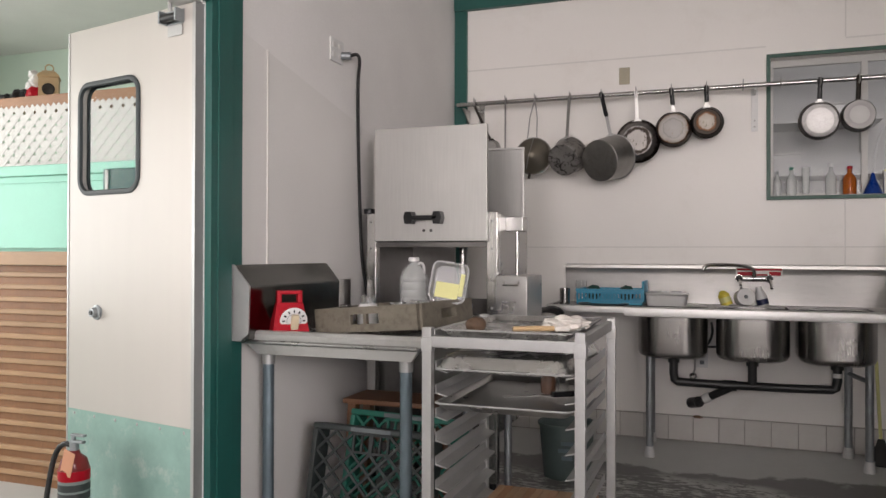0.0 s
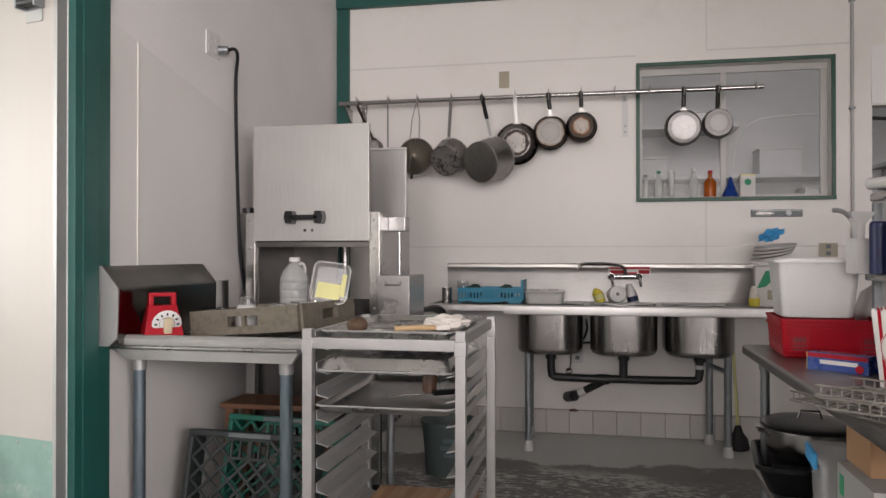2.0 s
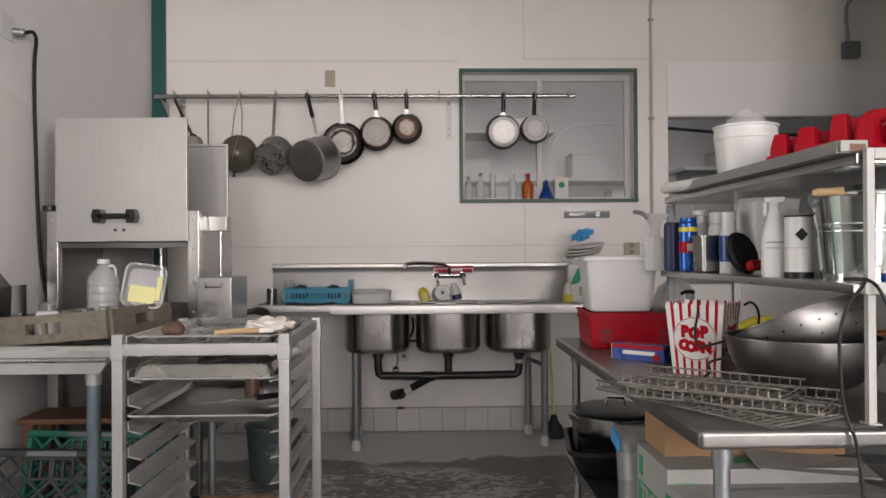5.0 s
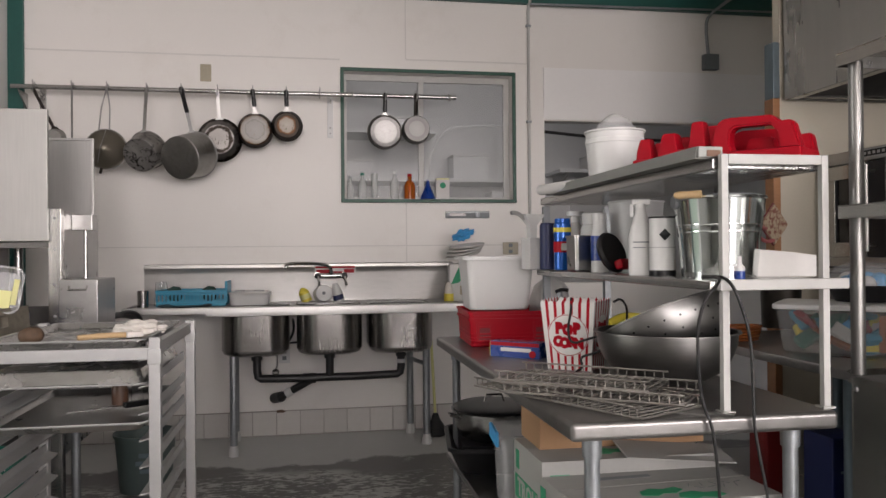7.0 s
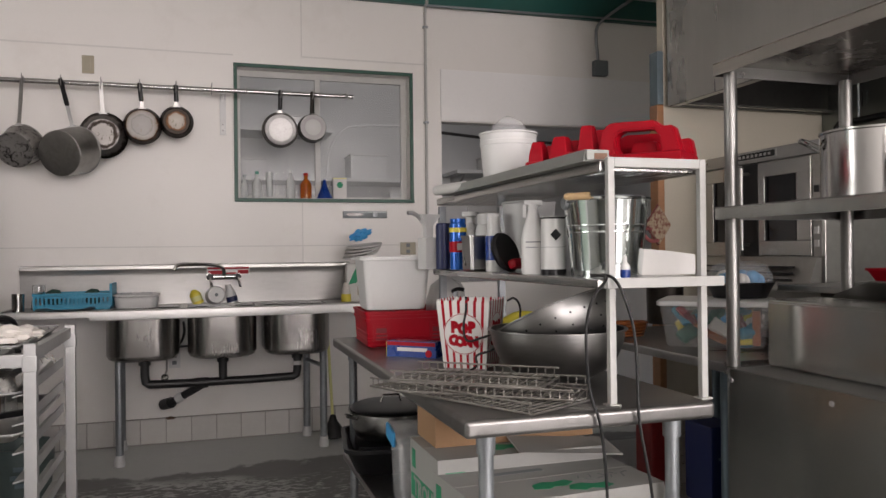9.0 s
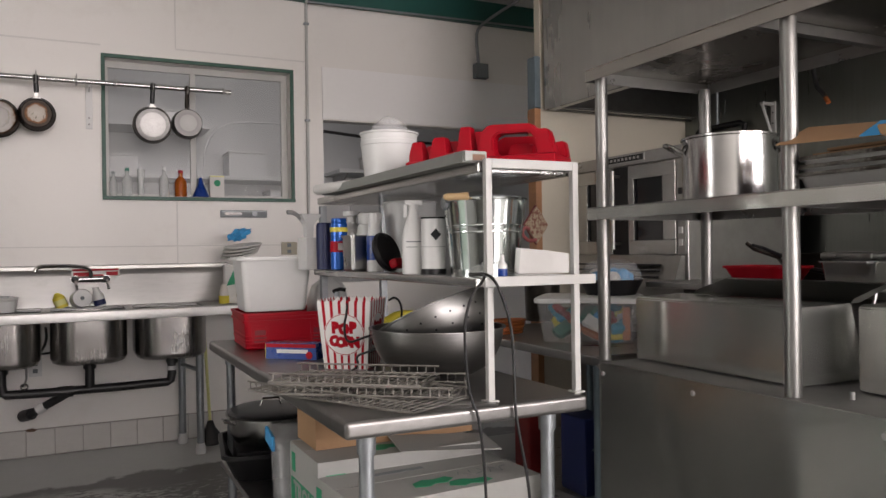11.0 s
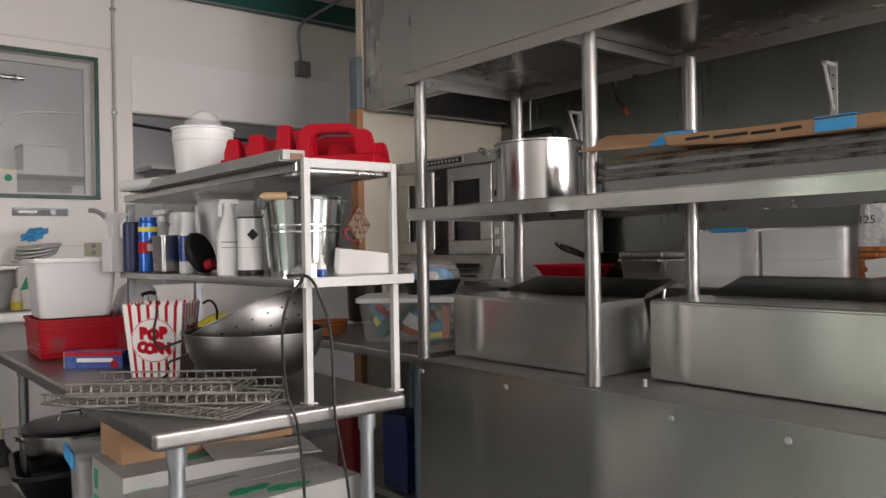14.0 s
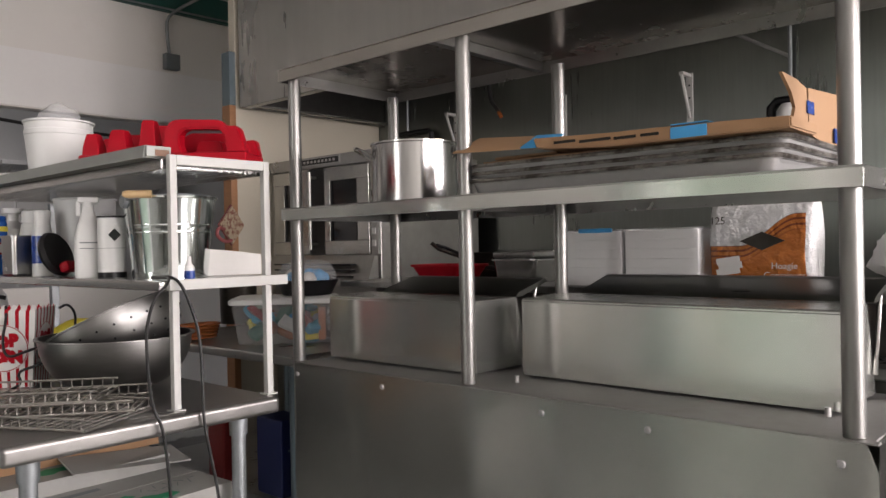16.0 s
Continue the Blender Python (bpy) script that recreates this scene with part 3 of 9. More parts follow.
def join(*bms):
    a = bms[0]
    for b in bms[1:]:
        me = bpy.data.meshes.new("tmp")
        b.to_mesh(me)
        b.free()
        a.from_mesh(me)
        bpy.data.meshes.remove(me)
    return a


def lettering(text, size, m, material, parent, name="lettering", depth=0.0006, label="", align="CENTER", wide=1.0, bold=0.0):
    cu = bpy.data.curves.new(name, "FONT")
    cu.offset = bold
    cu.body, cu.size, cu.align_x, cu.align_y, cu.extrude, cu.resolution_u = text, size, align, "CENTER", depth, 2
    tmp = new("tmp", cu)
    me = bpy.data.meshes.new_from_object(tmp.evaluated_get(bpy.context.evaluated_depsgraph_get()))
    bpy.data.objects.remove(tmp)
    bpy.data.curves.remove(cu)
    me.materials.clear()
    me.materials.append(M[material])
    o = ORIGIN[parent]
    me.transform(Matrix.Translation(-o) @ m @ Matrix.Diagonal((wide, 1, 1, 1)))
    ob = new(name, me)
    ob.parent = parent
    ORIGIN[ob] = o
    return tagged(ob, label)


# ---- the large structure ----
YB, XL, XR, YR, ZC = 5.43, -1.908, 3.60, -6.50, 3.24
TH = 0.12

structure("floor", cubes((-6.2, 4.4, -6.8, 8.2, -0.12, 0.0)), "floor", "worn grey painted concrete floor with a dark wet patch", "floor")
structure("ceiling", cubes((-6.2, 4.4, -6.8, 8.2, ZC, ZC + 0.12)), "ceiling", "dull white painted kitchen ceiling", "ceiling")


def wall_with_hole(name, axis, c0, c1, a0, a1, z0, z1, holes, material, label):
    """A wall as blocks round its openings; holes as (a0, a1, z0, z1) in order along the wall."""
    bm = bmesh.new()

    def put(p, q, u, v):
        if q - p > 1e-4 and v - u > 1e-4:
            box(bm, *((p, q, c0, c1) if axis == "x" else (c0, c1, p, q)), u, v)
    at_ = a0
    for h0, h1, u, v in holes:
        put(at_, h0, z0, z1)
        put(h0, h1, z0, u)
        put(h0, h1, v, z1)
        at_ = h1
    put(at_, a1, z0, z1)
    return structure(name, bm, material, label, "wall")


WX0, WX1, WZ0, WZ1 = 0.262, 1.478, 1.632, 2.532
PX0, PX1, PZ0, PZ1 = 1.722, 4.1, 1.02, 2.215
wall_back = wall_with_hole("wall_back", "x", YB, YB + TH, XL - 0.12, 4.4, 0, ZC, [(WX0, WX1, WZ0, WZ1), (PX0, PX1, PZ0, PZ1)], "wall", "cream panelled back wall with a window and a pass opening")
DY0, DY1, DZ = 1.45, 2.47, 2.22
# unseen walls here are kept dark so they bounce less light
structure("wall_left_rear", cubes((XL - TH, XL, YR, 1.2, 0, ZC)), "wall_dim", "unseen side wall kept dark to cut bounced light", "wall")
wall_left = wall_with_hole("wall_left", "y", XL - TH, XL, 1.2, YB, 0, ZC, [(DY0, DY1, 0, DZ)], "plaster", "grey white side wall with a doorway to the dining room")
structure("wall_right_rear", cubes((XR, XR + TH, YR, -5.25, 0, ZC), (XR, XR + TH, -5.25, -1.55, 0, 1.36), (XR, XR + TH, -5.25, -1.55, 3.08, ZC)), "wall_dim", "unseen dark side wall with a made-up opening for fill light", "wall")
# added blocker, out of view: shades what stands near the floor
structure("wall_low_rear", cubes((XL, 1.05, -0.92, -0.80, 0, 1.10)), "wall_dim", "added unseen low wall that keeps light off low things", "wall")
wall_right = structure("wall_right", cubes((XR, XR + TH, -1.55, 3.74, 0, ZC)), "clad", "dark stainless clad wall behind the cooking line", "wall")
partition = structure("partition_wall", cubes((2.50, XR + TH, 3.742, 3.80, 0, ZC)), "stubwall", "yellowed cream stub wall beside the convection oven", "wall")
structure("wall_end_right", cubes((4.28, 4.4, 3.8, YB, 0, ZC)), "wall", "plain cream wall closing the back corner", "wall")
# unseen closing wall; its openings are made up for the fill lamps
wall_rear = wall_with_hole("wall_rear", "x", YR - TH, YR, XL - TH, XR + TH, 0, ZC, [(-1.35, 0.45, 0.92, 3.08), (1.2, 3.0, 0.12, 3.08)], "wall_dim", "unseen dark rear wall with made-up openings for fill light")

# dining room beyond the doorway
structure("wall_dining_far", cubes((-6.2, -6.08, -3.3, 5.4, 0, ZC)), "mintwall", "pale green dining room wall", "wall")
structure("wall_dining_back", cubes((-6.08, XL - TH, 5.0, 5.12, 0, ZC)), "mintwall", "pale green dining room wall behind the lattice", "wall")
structure("wall_dining_rear", cubes((-6.08, -5.9, -3.3, -3.2, 0, ZC), (-5.9, XL - TH, -3.3, -3.2, 0, 0.8)), "mintwall", "pale green low wall under the dining room windows", "wall")

# store room beyond the window and the pass
structure("wall_store_back", cubes((-1.0, 4.4, 7.6, 7.72, 0, ZC)), "storewall", "grey store room wall", "wall")
structure("wall_store_left", cubes((-1.0, -0.88, YB + TH, 7.6, 0, ZC)), "storewall", "grey store room wall", "wall")
structure("wall_store_right", cubes((4.28, 4.4, YB + TH, 7.6, 0, ZC)), "storewall", "grey store room wall", "wall")

# green painted beam and corner strip on the back wall, doorway jamb
bm = cubes((XL, 4.28, YB - 0.05, YB, 3.055, ZC), bev=0.004)
structure("trim_beam", bm, "green", "dark green painted beam under the ceiling", "trim")
structure("trim_corner", cubes((XL, XL + 0.095, YB - 0.03, YB, 0.0, 3.055), bev=0.003), "green", "dark green painted corner board", "trim")
bm = cubes((XL - 0.14, XL + 0.035, 2.515, 2.605, 0, ZC), (XL - 0.14, XL + 0.022, 2.605, 2.692, 0, ZC), (XL - 0.02, XL + 0.030, 2.475, 2.515, 0, 2.26), bev=0.004)
structure("trim_door_jamb", bm, "green", "dark green painted door jamb boards", "trim")

# joint strips of the wall panels
def strip(name, b):
    structure(name, cubes(b, bev=0.001), "wall_lip", "thin pale strip over a panel joint", "trim")


strip("trim_joint_upper", (XL + 0.095, 0.236, YB - 0.004, YB, 2.606, 2.616))
strip("trim_joint_upper_right", (0.7, 1.59, YB - 0.004, YB, 2.622, 2.632))
strip("trim_joint_lower", (XL + 0.095, 1.59, YB - 0.004, YB, 1.300, 1.308))
strip("trim_joint_vertical_high", (0.696, 0.704, YB - 0.004, YB, 2.632, 3.055))
strip("trim_joint_vertical_low", (0.692, 0.700, YB - 0.004, YB, 0.18, 1.300))
strip("trim_joint_vertical_mid", (0.692, 0.700, YB - 0.004, YB, 1.308, 1.60))

# side wall lower cladding with its slanting upper edge and its joint strips
bm = extrude([(2.692, 0.0), (5.40, 0.0), (5.40, 1.62), (3.9, 1.94), (2.692, 2.18)], "x", XL, XL + 0.006)
structure("cladding_left", bm, "wall_low", "grey white wall panel with a slanting top edge", "wall panel")
structure("trim_side_joint", cubes((XL + 0.006, XL + 0.011, 2.893, 2.905, 0.93, 2.14)), "wall_lip", "thin pale strip over a panel joint", "trim")
structure("trim_side_joint_far", cubes((XL + 0.006, XL + 0.010, 3.99, 3.998, 1.2, 1.90)), "wall_lip", "thin pale strip over a panel joint", "trim")

# white board over the pass and the timber end of the stub wall
structure("panel_over_pass", cubes((1.716, 4.1, YB - 0.012, YB, 2.222, 2.60), bev=0.002), "board", "smooth white board above the pass opening", "wall panel")
structure("trim_timber_end", cubes((2.455, 2.497, 3.735, 3.815, 0.0, 2.06), bev=0.004), "wood", "varnished timber post on the end of the stub wall", "trim")
structure("trim_blue_end", cubes((2.458, 2.497, 3.735, 3.815, 2.062, 2.36), bev=0.003), "bluepipe", "pale blue sheathed top of the timber post", "trim")

# window in the back wall
win = thing("window_1", (WX0, YB, WZ0), "sliding aluminium window with green outer trim", "window", kind="structure")
gt_ = 0.024
part("window_trim", cubes((WX0 - gt_, WX1 + gt_, YB - 0.018, YB, WZ1, WZ1 + gt_), (WX0 - gt_, WX1 + gt_, YB - 0.03, YB, WZ0 - gt_, WZ0), (WX0 - gt_, WX0, YB - 0.018, YB, WZ0, WZ1), (WX1, WX1 + gt_, YB - 0.018, YB, WZ0, WZ1), bev=0.002), "greentrim", win, "dark green painted trim")
fy = YB + 0.085
part("window_frame", cubes((WX0, WX1, fy, fy + 0.03, WZ1 - 0.045, WZ1), (WX0, WX1, fy, fy + 0.03, WZ0, WZ0 + 0.022), (WX0, WX0 + 0.022, fy, fy + 0.03, WZ0 + 0.022, WZ1 - 0.045), (WX1 - 0.045, WX1, fy, fy + 0.03, WZ0 + 0.022, WZ1 - 0.045), bev=0.002), "whitepaint", win, "pale aluminium frame")
part("mullion", cubes((0.80, 0.838, fy - 0.004, fy + 0.026, WZ0 + 0.022, WZ1 - 0.045), bev=0.002), "whitepaint", win)
for a, b in ((WX0 + 0.022, 0.80), (0.838, WX1 - 0.045)):
    pane = part("pane", cubes((a, b, fy + 0.012, fy + 0.016, WZ0 + 0.022, WZ1 - 0.045)), "hazedglass", win)
    pane.visible_shadow = False
part("window_sill", cubes((WX0, WX1, YB, fy, WZ0 - 0.012, WZ0 + 0.004)), "whitepaint", win)

# ---- kitchen, washing corner ----


def pipe_leg(parent, x, y, z0, z1, r=0.021, material="galv", foot="white", cup="alu"):
    leg = part("leg", rod((x, y, z0 + 0.05), (x, y, z1), r), material, parent)
    part("foot", lathe([(0, z0), (r + 0.008, z0), (r + 0.010, z0 + 0.02), (r + 0.004, z0 + 0.05), (r + 0.003, z0 + 0.065), (0, z0 + 0.065)], Matrix.Translation((x, y, 0)), 20), foot, leg)
    if cup:
        part("socket", lathe([(r + 0.001, z1 - 0.05), (r + 0.004, z1 - 0.05), (r + 0.005, z1), (r + 0.001, z1)], Matrix.Translation((x, y, 0)), 20, close=True), cup, leg)
    return leg


# dish table along the side wall
dt = thing("dish_table", (-1.5, 3.1, 0), "stainless dish table with rolled rim and high splash", "table")
part("top", cubes((-1.896, -1.111, 2.712, 3.66, 0.895, 0.905)), "steel_h", dt)
rim = [(2.665, 0.905), (2.662, 0.925), (2.672, 0.938), (2.690, 0.940), (2.705, 0.930), (2.712, 0.905), (2.712, 0.897), (2.672, 0.897)]
part("front_rim", extrude(rim, "x", -1.90, -1.082), "rimsteel", dt, "rolled front rim")
part("roll", rod((-1.868, 2.668, 0.893), (-1.098, 2.668, 0.893), 0.009, 12), "steel_worn", dt)
part("apron", loft([[(-1.862, 2.674, 0.896), (-1.092, 2.674, 0.896), (-1.092, 2.712, 0.896), (-1.862, 2.712, 0.896)], [(-1.812, 2.690, 0.842), (-1.132, 2.690, 0.842), (-1.132, 2.712, 0.842), (-1.812, 2.712, 0.842)]]), "rimsteel", dt, "folded pale steel apron")
part("end_rim", extrude([(-1.111, 0.897), (-1.111, 0.935), (-1.096, 0.940), (-1.082, 0.930), (-1.082, 0.897)], "y", 2.70, 3.66), "steel", dt)
part("side_splash", extrude([(-1.900, 0.897), (-1.900, 1.205), (-1.872, 1.205), (-1.800, 1.118), (-1.806, 0.905), (-1.83, 0.897)], "y", 2.622, 3.385, bev=0.003), "splashsteel", dt, "dark stained boxed splash")
part("splash_end", extrude([(-1.902, 0.90), (-1.902, 1.205), (-1.872, 1.207), (-1.797, 1.12), (-1.803, 0.93), (-1.84, 0.90)], "y", 2.612, 2.620), "alu", dt, "pale end plate")
part("low_splash", cubes((-1.895, -1.878, 3.43, 3.66, 0.905, 1.118), bev=0.003), "steel_worn", dt)
pipe_leg(dt, -1.815, 2.78, 0, 0.84, 0.024, "bluepipe")
pipe_leg(dt, -1.19, 2.78, 0, 0.84, 0.024, "bluepipe")
pipe_leg(dt, -1.19, 3.55, 0, 0.895, 0.024, "galv")

# kitchen timer
tm = thing("kitchen_timer", (-1.712, 2.772, 0.905), "red wedge shaped kitchen timer with a white dial", "timer", rz=40, local=True)
tm.scale = (0.90, 0.90, 0.90)
part("body", loft([[(-w / 2, d0, z), (w / 2, d0, z), (w / 2, d1, z), (-w / 2, d1, z)] for z, w, d0, d1 in ((0, 0.172, -0.072, 0.10), (0.01, 0.170, -0.071, 0.098), (0.150, 0.122, -0.028, 0.034), (0.160, 0.118, -0.024, 0.032))]), "red", tm)
part("handle", cubes((-0.058, -0.036, -0.021, 0.029, 0.158, 0.200), (0.036, 0.058, -0.021, 0.029, 0.158, 0.200), (-0.058, 0.058, -0.021, 0.029, 0.198, 0.216), bev=0.005), "red", tm)
FACE = pose(0.012, -0.0505, 0.082, 107, 0, 0)
dial = part("dial", lathe([(0, 0), (0.060, 0), (0.062, 0.004), (0.056, 0.008), (0, 0.009)], FACE, 40), "white", tm, "white dial")
part("hub_ring", lathe([(0.031, 0.0092), (0.033, 0.0092), (0.033, 0.0102), (0.031, 0.0102)], FACE, 32, close=True), "grey", dial)
part("knob", at(cubes((-0.017, 0.017, -0.036, 0.034, 0.010, 0.034), bev=0.006), 0.012, -0.0505, 0.082, 107, 0, 8), "cream", dial, "cream pointer knob")
for i in range(12):
    bm = at(cubes((-0.0035, 0.0035, 0.040, 0.052, 0.009, 0.0105)), 0, 0, 0, 0, 0, 30 * i)
    bmesh.ops.transform(bm, matrix=FACE, verts=bm.verts)
    part("mark", bm, "black", dial)

# glass rack tray with glassware
GX, GY, GZ = -1.385, 3.14, 0.928
gr = thing("dish_rack", (GX, GY, GZ), "stained grey plastic dishwasher rack on the dish table", "dish rack", rz=-7, ry=-4.6, local=True)
S = 0.25
for sy in (-1, 1):
    part("side", cubes((-S, S, sy * S - 0.012, sy * S + 0.012, 0, 0.032), (-S, S, sy * S - 0.012, sy * S + 0.012, 0.074, 0.104), (-S, -0.07, sy * S - 0.012, sy * S + 0.012, 0.032, 0.074), (0.07, S, sy * S - 0.012, sy * S + 0.012, 0.032, 0.074), (-0.008, 0.008, sy * S - 0.010, sy * S + 0.010, 0.032, 0.074)), "rackgrey", gr)
for sx in (-1, 1):
    part("end", cubes((sx * S - 0.012, sx * S + 0.012, -S + 0.012, S - 0.012, 0, 0.032), (sx * S - 0.012, sx * S + 0.012, -S + 0.012, S - 0.012, 0.074, 0.104), (sx * S - 0.012, sx * S + 0.012, -S + 0.012, -0.07, 0.032, 0.074), (sx * S - 0.012, sx * S + 0.012, 0.07, S - 0.012, 0.032, 0.074)), "rackgrey", gr)
bm = bmesh.new()
for i in range(9):
    o = -S + 0.05 * (i + 1)
    box(bm, o - 0.004, o + 0.004, -S, S, 0.004, 0.014)
    box(bm, -S, S, o - 0.004, o + 0.004, 0.005, 0.015)
part("grid", bm, "rackgrey", gr)


def drinking_glass(x, y, z, r=0.034, h=0.10):
    g = thing("drinking_glass", (x, y, z), "clear drinking glass upside down in the dish rack", "glass", "glasses in the dish rack", local=True)
    part("bowl", lathe([(0, h), (r * 0.8, h), (r, 0.0), (r - 0.003, 0.0), (r * 0.8 - 0.003, h - 0.008), (0, h - 0.008)], None, 24), "clearglass", g)
    return g


for x, y in ((-1.385, 3.12), (-1.335, 3.06), (-1.255, 3.07), (-1.215, 3.02), (-1.30, 3.15), (-1.62, 3.10), (-1.20, 3.10)):
    drinking_glass(x, y, 0.948 - 0.08 * (-1.385 - x), 0.031, 0.092)
sb = thing("sugar_shaker", (-1.49, 3.06, 0.935), "small white shaker with a clear domed top", "shaker", local=True)
part("body", lathe([(0, 0), (0.046, 0), (0.047, 0.075), (0.040, 0.092), (0.034, 0.098), (0, 0.098)], None, 24), "white", sb)
part("dome", lathe([(0.034, 0.098), (0.034, 0.122), (0.026, 0.134), (0, 0.136)], None, 24), "clear", sb)

# water jug and lunch tub
jg = thing("water_jug", (-1.375, 3.31, 0.942), "clear ribbed plastic water jug with a white cap", "jug", local=True)
prof = [(0, 0), (0.060, 0), (0.067, 0.01)]
for i in range(5):
    prof += [(0.067, 0.03 + i * 0.035), (0.063, 0.04 + i * 0.035), (0.067, 0.05 + i * 0.035)]
prof += [(0.067, 0.20), (0.05, 0.238), (0.026, 0.262), (0.02, 0.268), (0.02, 0.277), (0, 0.277)]
part("body", lathe(prof, None, 28), "thinclear", jg)
part("cap", lathe([(0, 0.275), (0.025, 0.275), (0.025, 0.290), (0.02, 0.294), (0, 0.294)], None, 24), "white", jg)
part("handle", tube([(0.018, 0, 0.262), (0.040, 0, 0.270), (0.052, 0, 0.245), (0.05, 0, 0.215)], 0.006, smooth=2), "haze", jg, "small moulded grip ring")
lt = thing("plastic_tub", (-1.165, 3.215, 1.118), "frosted plastic food tub leaning on the jug with yellow paper inside", "tub", rx=80, ry=9, rz=14, local=True)
part("body", tub_shape(0.14, 0.155, 0.155, 0.17, 0.06, 0.03, 0.003, 0.005), "wrap", lt)
part("yellow_paper", join(at(cubes((-0.058, 0.044, -0.066, 0.002, 0.010, 0.014)), 0, 0, 0), cubes((0.045, 0.064, -0.05, 0.05, 0.010, 0.014))), "label_y", lt, "yellow paper showing through")
bc = thing("blue_cup", (-1.16, 3.40, 0.905), "dark blue plastic cup", "cup", local=True)
part("body", lathe([(0, 0), (0.034, 0), (0.042, 0.115), (0.039, 0.115), (0.031, 0.005), (0, 0.005)], None, 24), "navy", bc)

# hood type dish machine
dm = thing("dishwasher", (-1.45, 3.95, 0), "commercial stainless box dishwasher with its door raised", "dishwasher")
MY = 3.70
for x0, x1 in ((-1.805, -1.752), (-1.140, -1.085)):
    post = part("post", cubes((x0, x1, MY, MY + 0.05, 0.10, 1.465), bev=0.004), "steel", dm)
    for z in (0.98, 1.12, 1.28, 1.42):
        part("rivet", lathe([(0, 0.0), (0.007, 0.0), (0.005, 0.003), (0, 0.004)], pose((x0 + x1) / 2, MY, z, 90, 0, 0), 10), "alu", post)
    part("foot", rod(((x0 + x1) / 2, MY + 0.025, 0), ((x0 + x1) / 2, MY + 0.025, 0.10), 0.018), "black", post)
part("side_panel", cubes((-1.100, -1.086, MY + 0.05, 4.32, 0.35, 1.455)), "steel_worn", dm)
# darker steel on the inner parts puts the open bay's shade into colour
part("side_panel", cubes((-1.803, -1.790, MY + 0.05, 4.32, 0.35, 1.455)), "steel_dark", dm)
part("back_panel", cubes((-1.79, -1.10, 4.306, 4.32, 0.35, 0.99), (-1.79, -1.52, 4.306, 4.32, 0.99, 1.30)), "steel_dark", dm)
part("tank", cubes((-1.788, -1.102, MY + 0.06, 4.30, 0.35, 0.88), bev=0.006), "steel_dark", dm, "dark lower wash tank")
part("tank_top", cubes((-1.788, -1.102, MY + 0.055, 4.30, 0.882, 0.893)), "steel_worn", dm)
door = part("door", cubes((-1.747, -1.132, MY - 0.028, MY - 0.004, 1.318, 1.905), bev=0.004), "dullsteel", dm, "raised lift door")
part("lip", cubes((-1.747, -1.135, MY - 0.031, MY - 0.028, 1.318, 1.330), bev=0.001), "dullsteel", door)
hb = cubes((-1.54, -1.375, MY - 0.085, MY - 0.062, 1.424, 1.448), bev=0.006)
join(hb, extrude([(-1.552, 1.405), (-1.518, 1.405), (-1.510, 1.436), (-1.518, 1.467), (-1.552, 1.467), (-1.56, 1.436)], "y", MY - 0.085, MY - 0.028))
join(hb, extrude([(-1.397, 1.405), (-1.363, 1.405), (-1.355, 1.436), (-1.363, 1.467), (-1.397, 1.467), (-1.405, 1.436)], "y", MY - 0.085, MY - 0.028))
part("handle", hb, "black", door, "black bow handle")
for x in (-1.47, -1.43):
    part("screw", lathe([(0, 0), (0.008, 0), (0.005, 0.004), (0, 0.004)], pose(x, MY - 0.029, 1.372, 90, 0, 0), 10), "steel_dark", door)
rear = part("rear_door", cubes((-1.74, -1.100, 4.305, 4.318, 1.305, 1.866), bev=0.003), "dullsteel", dm, "raised rear lift door")
part("fold", cubes((-1.112, -1.098, 4.288, 4.304, 1.305, 1.866), (-1.74, -1.112, 4.288, 4.304, 1.854, 1.866), bev=0.002), "rimsteel", rear, "folded bright edge")
part("side_door", cubes((-1.772, -1.756, MY + 0.03, 4.28, 1.32, 1.80), bev=0.003), "steel_worn", dm)
part("canopy", cubes((-1.752, -1.13, MY + 0.05, 4.28, 1.318, 1.332)), "steel_dark", dm)
part("top_rail", cubes((-1.80, -1.09, MY + 0.01, MY + 0.045, 1.288, 1.312)), "steel_dark", dm)
part("control_box", cubes((-1.086, -0.995, 3.86, 3.96, 1.37, 1.445), bev=0.004), "steel_worn", dm)
part("lift_rod", rod((-1.035, 3.90, 0.95), (-1.035, 3.90, 1.372), 0.008), "chrome", dm)
part("spring_cap", lathe([(0.0, 1.465), (0.03, 1.465), (0.03, 1.49), (0.0, 1.495)], Matrix.Translation((-1.80, MY + 0.02, 0)), 16), "black", dm)
mb = part("motor_box", cubes((-1.083, -0.922, 3.66, 3.98, 0.90, 1.145), bev=0.004), "steel_worn", dm, "steel box on the side")
part("pull", tube([(-1.04, 3.658, 1.115), (-1.04, 3.640, 1.10), (-0.965, 3.640, 1.10), (-0.965, 3.658, 1.115)], 0.005), "chrome", mb)
part("upright_pipe", rod((-1.40, 4.10, 0.90), (-1.40, 4.10, 1.30), 0.02), "steel_worn", dm)
part("drain_pipe", rod((-1.05, 3.78, 0.0), (-1.05, 3.78, 0.9), 0.020), "galv", dm)
for x in (-1.25, -1.6):
    part("lower_pipe", rod((x, 3.95, 0.02), (x, 3.95, 0.36), 0.03), "black", dm)
hs = thing("black_hose", (-0.93, 4.5, 0.6), "black rubber drain hose behind the dishwasher", "hose")
